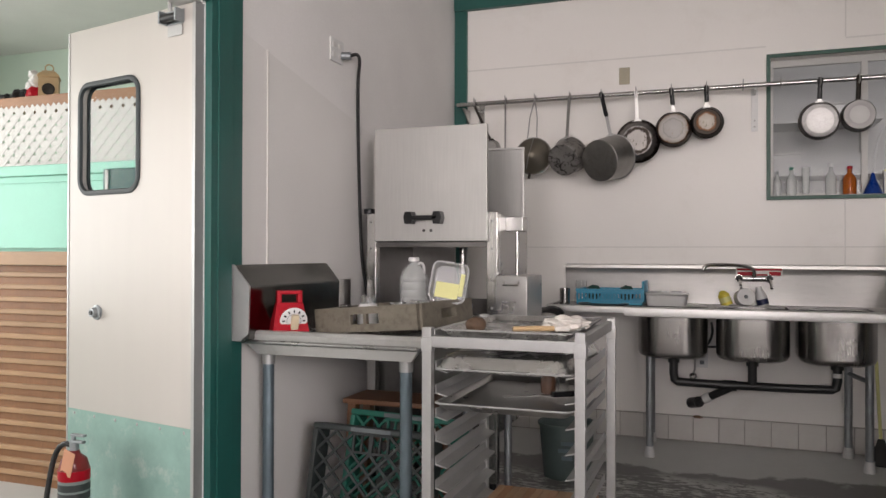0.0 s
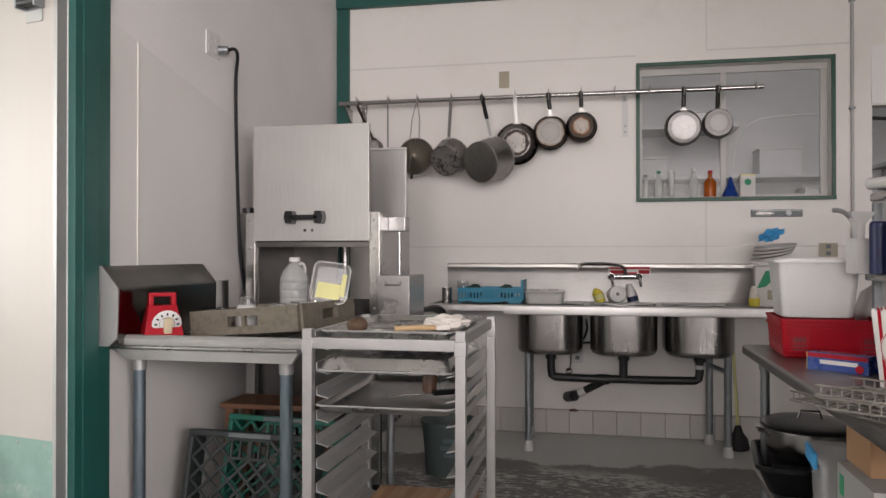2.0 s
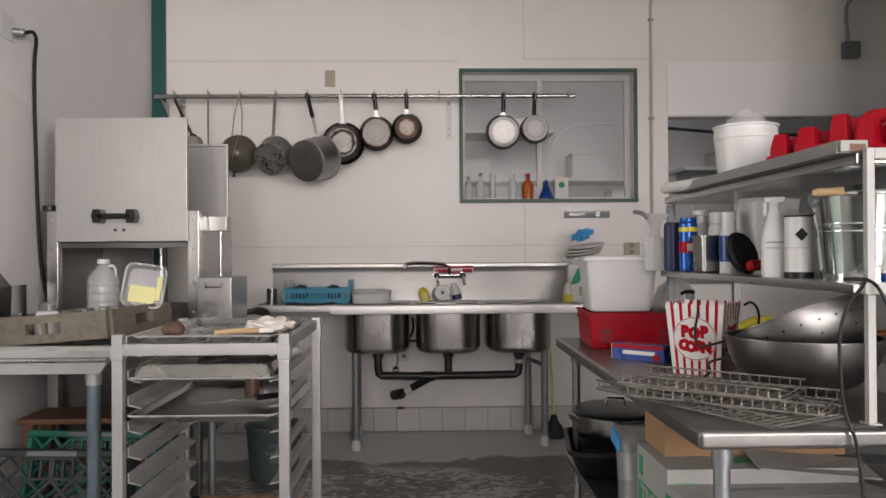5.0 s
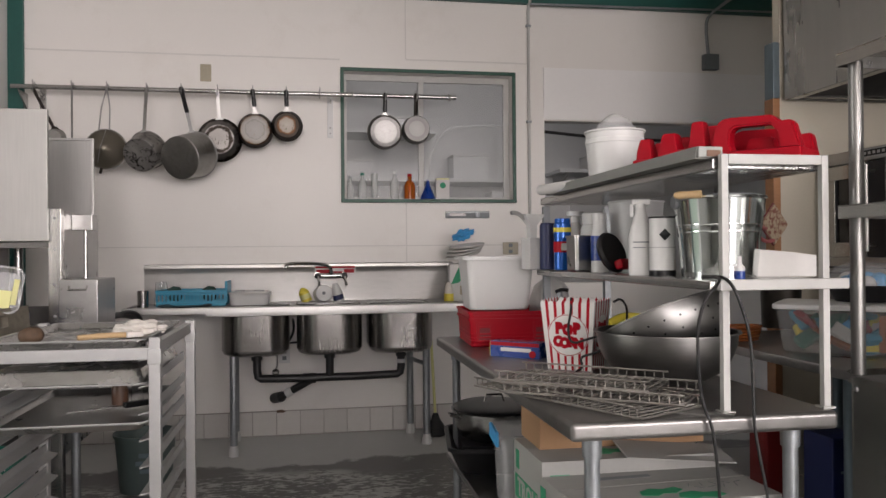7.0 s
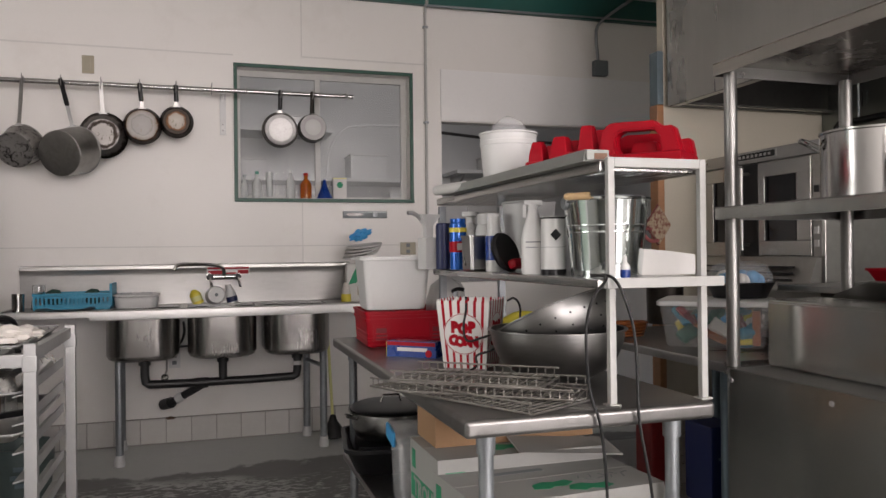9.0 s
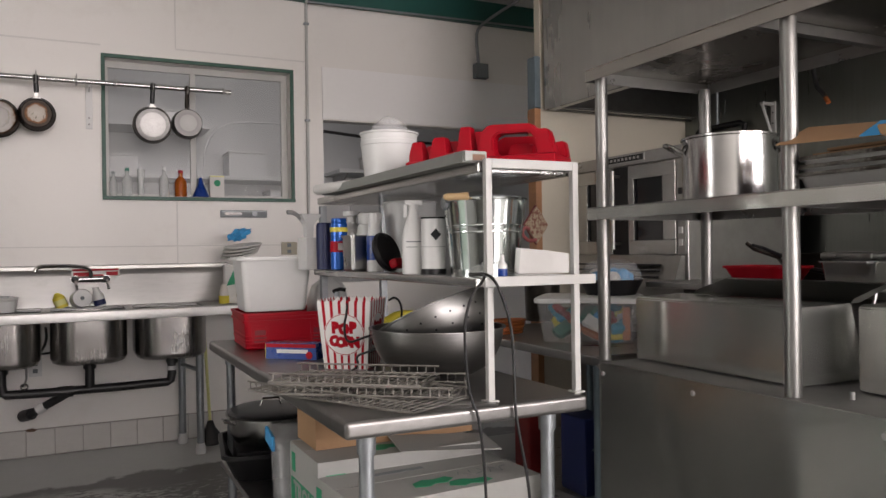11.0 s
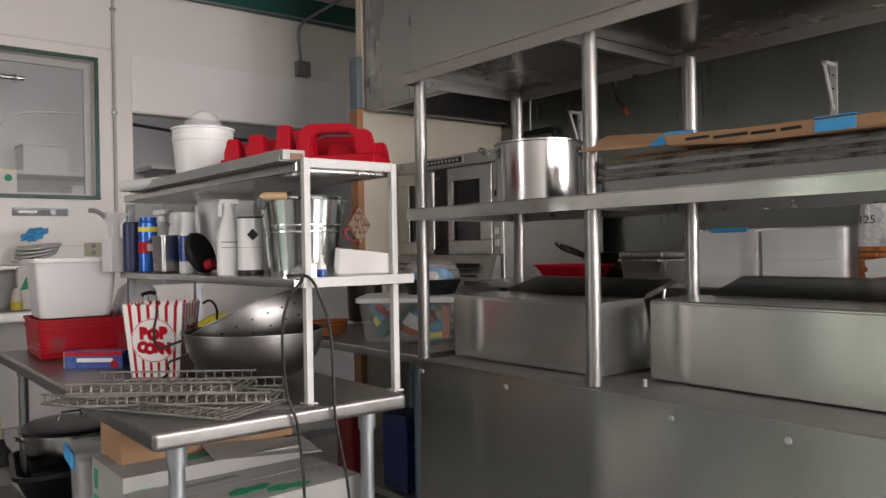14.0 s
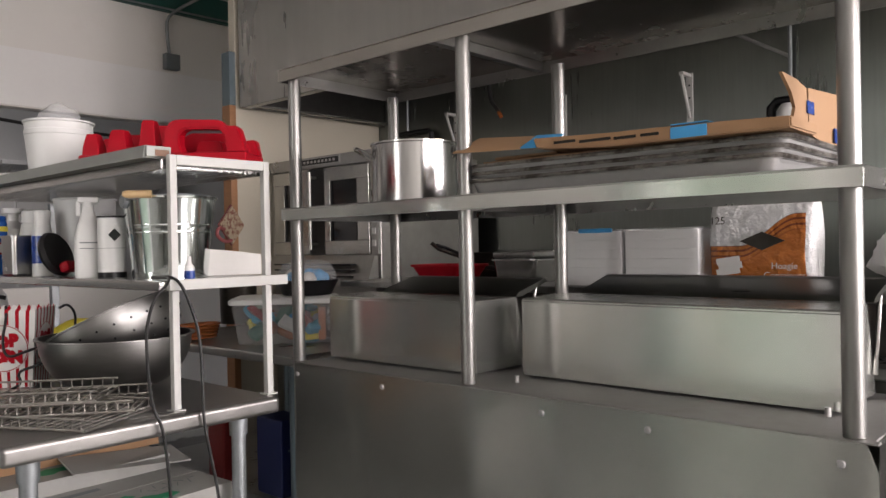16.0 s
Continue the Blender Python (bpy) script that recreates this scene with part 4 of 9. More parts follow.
part("hose", tube([(-0.955, 3.95, 0.95), (-0.93, 4.2, 0.95), (-0.91, 4.45, 0.90), (-0.91, 4.55, 0.80), (-0.92, 4.60, 0.5), (-0.94, 4.6, 0.02)], 0.016, smooth=2), "rubber", hs)
part("hose", tube([(-0.955, 4.02, 0.95), (-0.90, 4.3, 0.96), (-0.89, 4.5, 0.86), (-0.95, 4.6, 0.4)], 0.012, smooth=2), "rubber", hs)

# step stool and crates under the dish table
st = thing("step_stool", (-1.45, 3.45, 0), "small varnished wooden step stool under the dish table", "stool")
part("seat", cubes((-1.74, -1.28, 3.30, 3.56, 0.535, 0.56), bev=0.006), "darkwood", st)
for x in (-1.70, -1.32):
    part("leg", extrude([(x - 0.02, 0.535), (x + 0.02, 0.535), (x + 0.03 * (1 if x > -1.5 else -1) + 0.02, 0.0), (x + 0.03 * (1 if x > -1.5 else -1) - 0.02, 0.0)], "y", 3.32, 3.37), "darkwood", st)
    part("leg", extrude([(x - 0.02, 0.535), (x + 0.02, 0.535), (x + 0.03 * (1 if x > -1.5 else -1) + 0.02, 0.0), (x + 0.03 * (1 if x > -1.5 else -1) - 0.02, 0.0)], "y", 3.49, 3.54), "darkwood", st)
part("rail", cubes((-1.70, -1.32, 3.325, 3.35, 0.36, 0.42), bev=0.003), "darkwood", st)


def crate(name, loc, rx, rz, w, h, material, label):
    """An open plastic rack whose base, a diamond lattice, is turned to the viewer."""
    c = thing(name, loc, label, "crate", rx=rx, rz=rz, local=True)
    d, e = 0.10, 0.028
    part("frame", cubes((-w / 2, w / 2, -0.012, d, 0, e), (-w / 2, w / 2, -0.012, d, h - e, h), (-w / 2, -w / 2 + e, -0.012, d, e, h - e), (w / 2 - e, w / 2, -0.012, d, e, h - e), bev=0.008), material, c)
    bm = bmesh.new()
    n = 6
    iw, ih = w - 2 * e, h - 2 * e
    cx = iw / n
    m = max(2, round(ih / cx))
    cz = ih / m
    for i in range(n):
        for j in range(m):
            x0, z0 = -iw / 2 + i * cx, e + j * cz
            if (i in (2, 3) and j in (0, m - 1)):
                for q in ((x0, x0 + cx, z0, z0 + 0.01), (x0, x0 + cx, z0 + cz - 0.01, z0 + cz), (x0, x0 + 0.01, z0, z0 + cz), (x0 + cx - 0.01, x0 + cx, z0, z0 + cz), (x0 + cx * 0.45, x0 + cx * 0.55, z0, z0 + cz)):
                    box(bm, q[0], q[1], -0.004, 0.008, q[2], q[3])
                continue
            L = math.hypot(cx, cz)
            a = math.degrees(math.atan2(cz, cx))
            for s in (1, -1):
                b = bmesh.new()
                box(b, -L / 2, L / 2, -0.003, 0.007, -0.0055, 0.0055)
                at(b, x0 + cx / 2, 0, z0 + cz / 2, 0, -s * a, 0)
                join(bm, b)
    part("lattice", bm, material, c)
    part("label_strip", cubes((-0.10, 0.10, -0.016, -0.012, h - 0.024, h - 0.006)), "grey", c)
    return c


crate("plastic_crate", (-1.475, 2.96, 0.0), -12, -4, 0.60, 0.50, "crategrey", "dark grey plastic crate with a diamond lattice base on its side")
crate("plastic_crate", (-1.40, 3.10, 0.0), -14, -7, 0.57, 0.54, "greencrate", "green plastic crate with a diamond lattice base on its side")
gb = thing("green_bucket", (-0.86, 4.35, 0), "grey green plastic bucket on the floor", "bucket", local=True)
part("body", lathe([(0, 0), (0.13, 0), (0.155, 0.29), (0.163, 0.29), (0.163, 0.305), (0.15, 0.305), (0.127, 0.01), (0, 0.01)], None, 32), mat("grey_green_plastic", (0.075, 0.105, 0.10), 0.5, vary=0.12), gb)
for i, w in enumerate((0.07, 0.10, 0.06)):
    part("print_bar", at(cubes((-w / 2, w / 2, -0.002, 0.002, 0, 0.022)), 0.03, -0.150, 0.20 - i * 0.04, 4, 0, 0), "bluepipe", gb, "faded pale print")

# sheet pan rack
rk = thing("sheet_pan_rack", (-0.69, 2.69, 0), "half height aluminium sheet pan rack on castors", "rack")
PX = [(-0.945, 2.385), (-0.438, 2.385), (-0.426, 2.985), (-0.933, 2.985)]
for x, y in PX:
    p = part("post", cubes((x - 0.0165, x + 0.0165, y - 0.0165, y + 0.0165, 0.13, 1.008), bev=0.003), "alu", rk)
    part("collar", cubes((x - 0.019, x + 0.019, y - 0.019, y + 0.019, 0.93, 0.975), bev=0.003), "alu", p)
    part("castor", lathe([(0, -0.015), (0.055, -0.015), (0.06, 0), (0.055, 0.015), (0, 0.015)], pose(x, y, 0.06, 0, 90, 0), 20), "rubber", p)
    part("stem", rod((x, y, 0.06), (x, y, 0.14), 0.012), "galv", p)
part("bar", cubes((-0.930, -0.453, 2.370, 2.400, 0.943, 0.980), bev=0.003), "alu", rk)
part("bar", cubes((-0.917, -0.441, 2.970, 3.000, 0.943, 0.980), bev=0.003), "alu", rk)
part("bar", cubes((-0.930, -0.453, 2.370, 2.400, 0.16, 0.197), bev=0.003), "alu", rk)
part("bar", cubes((-0.917, -0.441, 2.970, 3.000, 0.16, 0.197), bev=0.003), "alu", rk)
for x in (-0.938, -0.433):
    part("side_bar", cubes((x - 0.012, x + 0.012, 2.40, 2.97, 0.962, 0.998), bev=0.003), "alu", rk)
LEDGE = [0.945 - 0.0795 * i for i in range(10)]
for z in LEDGE:
    for s, x in ((1, -0.925), (-1, -0.447)):
        out = [(x, z), (x + s * 0.0, z + 0.03), (x + s * 0.003, z + 0.03), (x + s * 0.004, z + 0.004), (x + s * 0.042, z - 0.006), (x + s * 0.042, z - 0.010)]
        part("ledge", extrude(out, "y", 2.40, 2.97), "alu", rk)


def sheet_pan(x0, x1, y0, y1, z, material, label, group="sheet pans"):
    s = thing("sheet_pan", ((x0 + x1) / 2, (y0 + y1) / 2, z), label, "tray", group, local=True)
    bm = tub_shape(x1 - x0 - 0.035, y1 - y0 - 0.035, x1 - x0 - 0.012, y1 - y0 - 0.012, 0.024, 0.025, 0.002, 0.006, 0.005)
    part("tray", bm, material, s)
    part("rim", tube([(x, y, 0.0235) for x, y in rounded(x1 - x0 - 0.002, y1 - y0 - 0.002, 0.03)] + [((x1 - x0) / 2 - 0.001, (y1 - y0) / 2 - 0.031, 0.0235)], 0.0032, 6), "alu", s)
    return s


sheet_pan(-0.895, -0.462, 2.352, 3.00, 0.981, "traysteel", "pale aluminium sheet pan on top of the rack")
ip = thing("sheet_pan", (-0.686, 2.68, 0.916), "pale aluminium sheet pan lying upside down in the rack", "tray", "sheet pans", rx=180, local=True)
part("tray", tub_shape(0.415, 0.60, 0.440, 0.63, 0.043, 0.03, 0.002, 0.006, 0.006), "traysteel", ip)
part("rim", tube([(x, y, 0.041) for x, y in rounded(0.452, 0.642, 0.036)] + [(0.226, 0.285, 0.041)], 0.0035, 6), "alu", ip)
sheet_pan(-0.912, -0.458, 2.345, 2.99, LEDGE[2] - 0.045, "steel_worn", "darkened sheet pan in the rack holding a jar and a knife")
pt = thing("potato", (-0.805, 2.47, 0.990), "brown potato on the top sheet pan", "vegetable", local=True)
bm = bmesh.new()
bmesh.ops.create_icosphere(bm, subdivisions=3, radius=1)
for v in bm.verts:
    v.co *= 1 + 0.10 * noise.noise(v.co * 1.7)
bmesh.ops.transform(bm, matrix=pose(0, 0, 0.024, 0, 0, 20) @ Matrix.Diagonal((0.036, 0.03, 0.026, 1)), verts=bm.verts)
part("body", bm, "potato", pt)
cl = thing("cloth", (-0.53, 2.62, 0.990), "crumpled white cloth on the top sheet pan", "cloth", local=True)
bm = bmesh.new()
bmesh.ops.create_icosphere(bm, subdivisions=4, radius=1)
for v in bm.verts:
    n = noise.noise(v.co * 2.2) * 0.35 + noise.noise(v.co * 6) * 0.15
    v.co *= 1 + n
bmesh.ops.transform(bm, matrix=pose(0, 0, 0.022, 0, 0, 10) @ Matrix.Diagonal((0.075, 0.06, 0.028, 1)), verts=bm.verts)
for v in bm.verts:
    v.co.z = max(v.co.z, 0.0)
part("folds", bm, "cloth", cl)
br_ = thing("basting_brush", (-0.60, 2.52, 0.990), "pale wooden handled basting brush on the top sheet pan", "brush", rz=28, local=True)
part("handle", tube([(-0.09, 0, 0.012), (-0.02, 0, 0.014), (0.05, 0, 0.012)], 0.009, smooth=1), "tan", br_)
part("bristles", cubes((0.05, 0.10, -0.02, 0.02, 0.004, 0.022), bev=0.003), "cloth", br_)
jr = thing("spice_jar", (-0.60, 2.66, LEDGE[2] - 0.02), "small glass jar of dark spice on the sheet pan", "jar", local=True)
part("glass", lathe([(0, 0), (0.026, 0), (0.026, 0.05), (0.02, 0.06), (0.02, 0.07), (0, 0.07)], None, 20), mat("brown_spice", (0.12, 0.06, 0.035), 0.3, vary=0.2), jr)
part("lid", rod((0, 0, 0.07), (0, 0, 0.088), 0.022), "alu", jr)
jr2 = thing("salt_shaker", (-0.555, 2.70, LEDGE[2] - 0.02), "small clear shaker on the sheet pan", "shaker", local=True)
part("glass", lathe([(0, 0), (0.020, 0), (0.018, 0.06), (0, 0.06)], None, 16), "clearglass", jr2)
part("lid", rod((0, 0, 0.06), (0, 0, 0.075), 0.018), "alu", jr2)
kn = thing("knife", (-0.57, 2.58, LEDGE[2] - 0.02), "black handled knife on the dark sheet pan", "knife", rz=35, local=True)
part("handle", cubes((0.0, 0.12, -0.012, 0.012, 0, 0.018), bev=0.004), "black", kn)
part("blade", extrude([(0.0, -0.012), (0.0, 0.012), (-0.15, 0.010), (-0.17, 0.004)], "z", 0.008, 0.010), "steel", kn)
bd = thing("cutting_board", (-0.66, 2.70, 0.318), "striped wooden cutting board low in the rack", "board", local=True)
for i in range(13):
    part("strip", cubes((-0.195 + i * 0.03, -0.1655 + i * 0.03, -0.24, 0.24, 0.0, 0.022 + 0.0004 * (i % 2)), bev=0.002), "wood" if i % 3 == 1 else "slat", bd)

# three bowl sink against the back wall
sk = thing("sink", (0.0, 5.05, 0), "stainless three bowl sink with drainboards and a splashback", "sink")
SY0 = 4.735
bm = bmesh.new()
BX = [(-0.525, -0.115), (-0.068, 0.342), (0.385, 0.795)]
xs = [-0.575] + [v for b in BX for v in b] + [0.985]
box(bm, xs[0], xs[-1], SY0 + 0.02, 4.80, 0.915, 0.926)
box(bm, xs[0], xs[-1], 5.26, 5.40, 0.915, 0.926)
for i in range(0, 8, 2):
    box(bm, xs[i], xs[i + 1], 4.80, 5.26, 0.915, 0.926)
part("deck", bm, "worktop", sk)
part("front_rim", extrude([(SY0, 0.880), (SY0 - 0.003, 0.884), (SY0 - 0.003, 0.928), (SY0 + 0.002, 0.936), (SY0 + 0.012, 0.940), (SY0 + 0.026, 0.937), (SY0 + 0.035, 0.926), (SY0 + 0.03, 0.880)], "x", -0.59, 1.00), "rimsteel", sk, "rolled front rim")
part("drainboard", cubes((-1.06, -0.59, 4.80, 5.40, 0.915, 0.925)), "worktop", sk)
part("drainboard_rim", extrude([(4.775, 0.896), (4.773, 0.925), (4.778, 0.934), (4.788, 0.937), (4.797, 0.932), (4.80, 0.896)], "x", -1.075, -0.592), "rimsteel", sk)
part("end_rim", extrude([(-1.075, 0.898), (-1.078, 0.92), (-1.068, 0.938), (-1.055, 0.936), (-1.052, 0.898)], "y", 4.80, 5.40), "steel", sk)
part("side_drainboard", cubes((1.0, 1.30, 4.80, 5.40, 0.905, 0.918), bev=0.003), "steel_worn", sk)
part("side_rim", extrude([(4.775, 0.89), (4.772, 0.915), (4.785, 0.93), (4.80, 0.925), (4.80, 0.89)], "x", 1.002, 1.30), "steel_worn", sk)
part("splashback", extrude([(5.396, 0.918), (5.396, 1.118), (5.378, 1.156), (5.374, 1.160), (5.374, 1.180), (5.424, 1.188), (5.426, 0.918)], "x", -1.07, 1.02), "splashback", sk, "splashback with a folded top")
for a, b in BX:
    def ring(ins, z, r):
        return [((a + b) / 2 + x, 5.03 + y, z) for x, y in rounded(b - a - 2 * ins, 0.46 - 2 * ins, r, 8)]
    secs = [ring(0, 0.914, 0.14), ring(0.0, 0.66, 0.14), ring(0.012, 0.635, 0.13), ring(0.04, 0.622, 0.11), ring(0.10, 0.618, 0.06)]
    ins_ = [ring(0.105, 0.624, 0.055), ring(0.045, 0.628, 0.10), ring(0.004, 0.67, 0.13), ring(0.003, 0.914, 0.137)]
    part("bowl", loft(secs + ins_, cap0=False, cap1=False), "sinksteel", sk, "deep round cornered bowl")
    part("bowl_floor", cubes(((a + b) / 2 - 0.12, (a + b) / 2 + 0.12, 4.90, 5.16, 0.6185, 0.6235)), "steel_worn", sk)
for x, y in ((-0.455, 4.93), (0.765, 5.00), (0.70, 5.33), (-0.478, 5.33)):
    pipe_leg(sk, x, y, 0, 0.90 if y > 5.2 else 0.915, 0.023)
part("cross_pipe", rod((0.765, 5.00, 0.52), (0.70, 5.33, 0.52), 0.014), "galv", sk)
dr = thing("drain_pipe", (0.15, 5.05, 0.45), "black plastic drain pipe under the sink bowls", "pipe")
part("main_pipe", tube([(-0.32, 5.05, 0.62), (-0.32, 5.05, 0.47), (-0.29, 5.05, 0.45), (0.57, 5.05, 0.452), (0.605, 5.05, 0.47), (0.605, 5.05, 0.62)], 0.026, 14, smooth=1), "pvc", dr)
part("tee", rod((0.14, 5.05, 0.445), (0.14, 5.05, 0.62), 0.026), "pvc", dr)
part("outlet_arm", rod((0.02, 5.04, 0.44), (-0.19, 5.12, 0.315), 0.024), "pvc", dr)
part("outlet_collar", rod((-0.10, 5.086, 0.369), (-0.14, 5.10, 0.345), 0.028), "white", dr, "white collar")
part("trap_end", rod((-0.17, 5.11, 0.325), (-0.22, 5.20, 0.30), 0.034), "pvc", dr)
for x in (-0.32, 0.14, 0.605):
    part("nut", rod((x, 5.05, 0.575), (x, 5.05, 0.615), 0.036), "pvc", dr)
part("joint", rod((-0.03, 5.05, 0.448), (0.05, 5.05, 0.448), 0.033), "pvc", dr)
part("white_band", rod((0.605, 5.05, 0.53), (0.605, 5.05, 0.555), 0.028), "white", dr)
wv = thing("waste_lever", (-0.22, 4.98, 0.60), "small metal lever drain under the sink bowl", "valve")
part("stem", tube([(-0.19, 5.0, 0.62), (-0.19, 4.97, 0.55), (-0.20, 4.95, 0.52)], 0.006), "steel_worn", wv)
part("knob", lathe([(0, 0), (0.02, 0.005), (0.022, 0.012), (0.015, 0.02), (0, 0.022)], pose(-0.20, 4.95, 0.505, 60, 0, 0), 16), "chrome", wv)
sh2 = thing("supply_hose", (-0.09, 5.2, 0.7), "thin black supply hoses between the sink bowls", "hose")
part("hose", tube([(-0.10, 5.40, 0.80), (-0.095, 5.30, 0.79), (-0.09, 5.25, 0.75), (-0.105, 5.25, 0.70), (-0.13, 5.28, 0.66)], 0.008, 8, smooth=2), "rubber", sh2)
part("hose", tube([(-0.14, 5.40, 0.64), (-0.10, 5.27, 0.655), (-0.06, 5.26, 0.66), (0.0, 5.40, 0.67)], 0.007, 8, smooth=2), "rubber", sh2)
rs = thing("rust_stain", (-0.19, 5.425, 0.16), "brown rust stain on the tiles under the drain", "stain")
bm = bmesh.new()
ring_ = []
for i in range(20):
    a_ = 2 * math.pi * i / 20
    q_ = 1 + 0.5 * noise.noise(Vector((math.cos(a_) * 1.7, math.sin(a_) * 1.7, 4.0)))
    ring_.append((-0.19 + 0.030 * q_ * math.cos(a_), 0.168 + 0.012 * q_ * math.sin(a_)))
part("stain", extrude(ring_, "y", 5.4185, 5.4195), mat("rust", (0.13, 0.07, 0.035), 0.8, vary=0.3, fine=80), rs)
# wall mounted mixer tap
tp = thing("faucet", (0.17, 5.39, 1.08), "wall mounted mixer tap with a long swing spout", "tap")
part("body", rod((0.06, 5.33, 1.10), (0.26, 5.33, 1.10), 0.018), "chrome", tp)
for x in (0.07, 0.25):
    part("valve", rod((x, 5.42, 1.10), (x, 5.33, 1.10), 0.024), "chrome", tp)
    h = part("lever", tube([(x, 5.32, 1.10), (x + 0.004, 5.28, 1.085), (x + 0.01, 5.24, 1.04)], 0.009), "chrome", tp)
    part("cap", lathe([(0, 0), (0.022, 0), (0.018, 0.02), (0, 0.024)], pose(x, 5.315, 1.10, 90, 0, 0), 16), "black", h)
part("spout", tube([(0.16, 5.33, 1.10), (0.16, 5.28, 1.16), (0.10, 5.20, 1.185), (-0.08, 5.10, 1.19), (-0.13, 5.08, 1.185), (-0.145, 5.075, 1.155)], 0.012, 10, smooth=2), "chrome", tp)
ntc = part("notice", cubes((0.05, 0.33, 5.360, 5.3635, 1.112, 1.166)), "paper", tp, "white notice with red bars behind the tap")
for x0, x1, z0, z1 in ((0.055, 0.325, 1.150, 1.163), (0.06, 0.16, 1.118, 1.142), (0.175, 0.24, 1.118, 1.128), (0.25, 0.32, 1.118, 1.144)):
    part("print_bar", cubes((x0, x1, 5.3590, 5.3600, z0, z1)), "red", ntc)

# plumbing outlet on the back wall, soap and other things on the sink
def cover_plate(name, x, z, w, h, material, label, sockets=0):
    c = thing(name, (x, YB, z), label, "socket" if sockets else "switch", local=False)
    part("plate", cubes((x - w / 2, x + w / 2, YB - 0.007, YB, z - h / 2, z + h / 2), bev=0.002), material, c)
    for i in range(sockets):
        zz = z + (i - (sockets - 1) / 2) * 0.045
        part("socket", cubes((x - 0.014, x + 0.014, YB - 0.010, YB - 0.007, zz - 0.013, zz + 0.013), bev=0.001), "grey", c)
    if not sockets:
        part("toggle", cubes((x - 0.016, x + 0.016, YB - 0.011, YB - 0.007, z - 0.032, z + 0.032), bev=0.002), material, c)
    return c


cover_plate("light_switch", -0.67, 2.488, 0.073, 0.117, "beige", "beige switch plate on the back wall")
cover_plate("wall_socket", 1.456, 1.278, 0.115, 0.09, "beige", "beige double socket on the back wall", 2)
cover_plate("wall_socket", -0.16, 0.555, 0.075, 0.115, "white", "white socket plate under the sink", 2)
bo = thing("bottle_opener", (1.14, YB, 1.522), "long steel wall plate with a knob", "fitting")
part("plate", cubes((0.978, 1.30, YB - 0.012, YB, 1.497, 1.547), bev=0.003), "grey", bo)
part("slot", cubes((1.01, 1.12, YB - 0.016, YB - 0.012, 1.512, 1.532), bev=0.001), "steel_dark", bo)
part("knob", lathe([(0, 0), (0.02, 0), (0.018, 0.012), (0, 0.014)], pose(1.21, YB - 0.012, 1.522, 90, 0, 0), 18), "galv", bo)
part("ridge", cubes((0.985, 1.293, YB - 0.016, YB - 0.012, 1.537, 1.543)), "galv", bo)

# pan rail
rl = thing("pan_rail", (-0.4, 5.25, 2.32), "stainless pan rail on wall brackets with hooks", "rail")
RZ = 2.327
part("rail", rod((-1.835, 5.25, RZ), (1.027, 5.25, RZ), 0.0155), "steel", rl)
for x in (-1.70, 0.166):
    b = part("bracket", cubes((x - 0.02, x + 0.02, 5.42, YB, 2.06, 2.35), (x - 0.006, x + 0.006, 5.25, 5.42, 2.295, 2.312), bev=0.002), "white" if x > 0 else "steel", rl)
    for z in (2.09, 2.13):
        part("screw", lathe([(0, 0), (0.007, 0), (0.004, 0.004), (0, 0.004)], pose(x, 5.42, z, 90, 0, 0), 10), "steel_worn", b)
part("end_gusset", extrude([(5.26, 2.31), (5.42, 2.31), (5.42, 2.20)], "x", -1.80, -1.79), "steel", rl)
for x in (-1.695, -1.467, -1.256, -1.014, -0.80, -0.573, -0.347, -0.13, 0.09, 0.312, 0.533, 0.745, 0.976):
    part("hook", tube([(x, 5.262, RZ + 0.018), (x, 5.25, RZ + 0.03), (x, 5.232, RZ + 0.02), (x, 5.226, RZ - 0.015), (x, 5.218, RZ - 0.035), (x + 0.003, 5.205, RZ - 0.03), (x + 0.003, 5.20, RZ + 0.035)], 0.0035, 6), "steel_worn", rl)


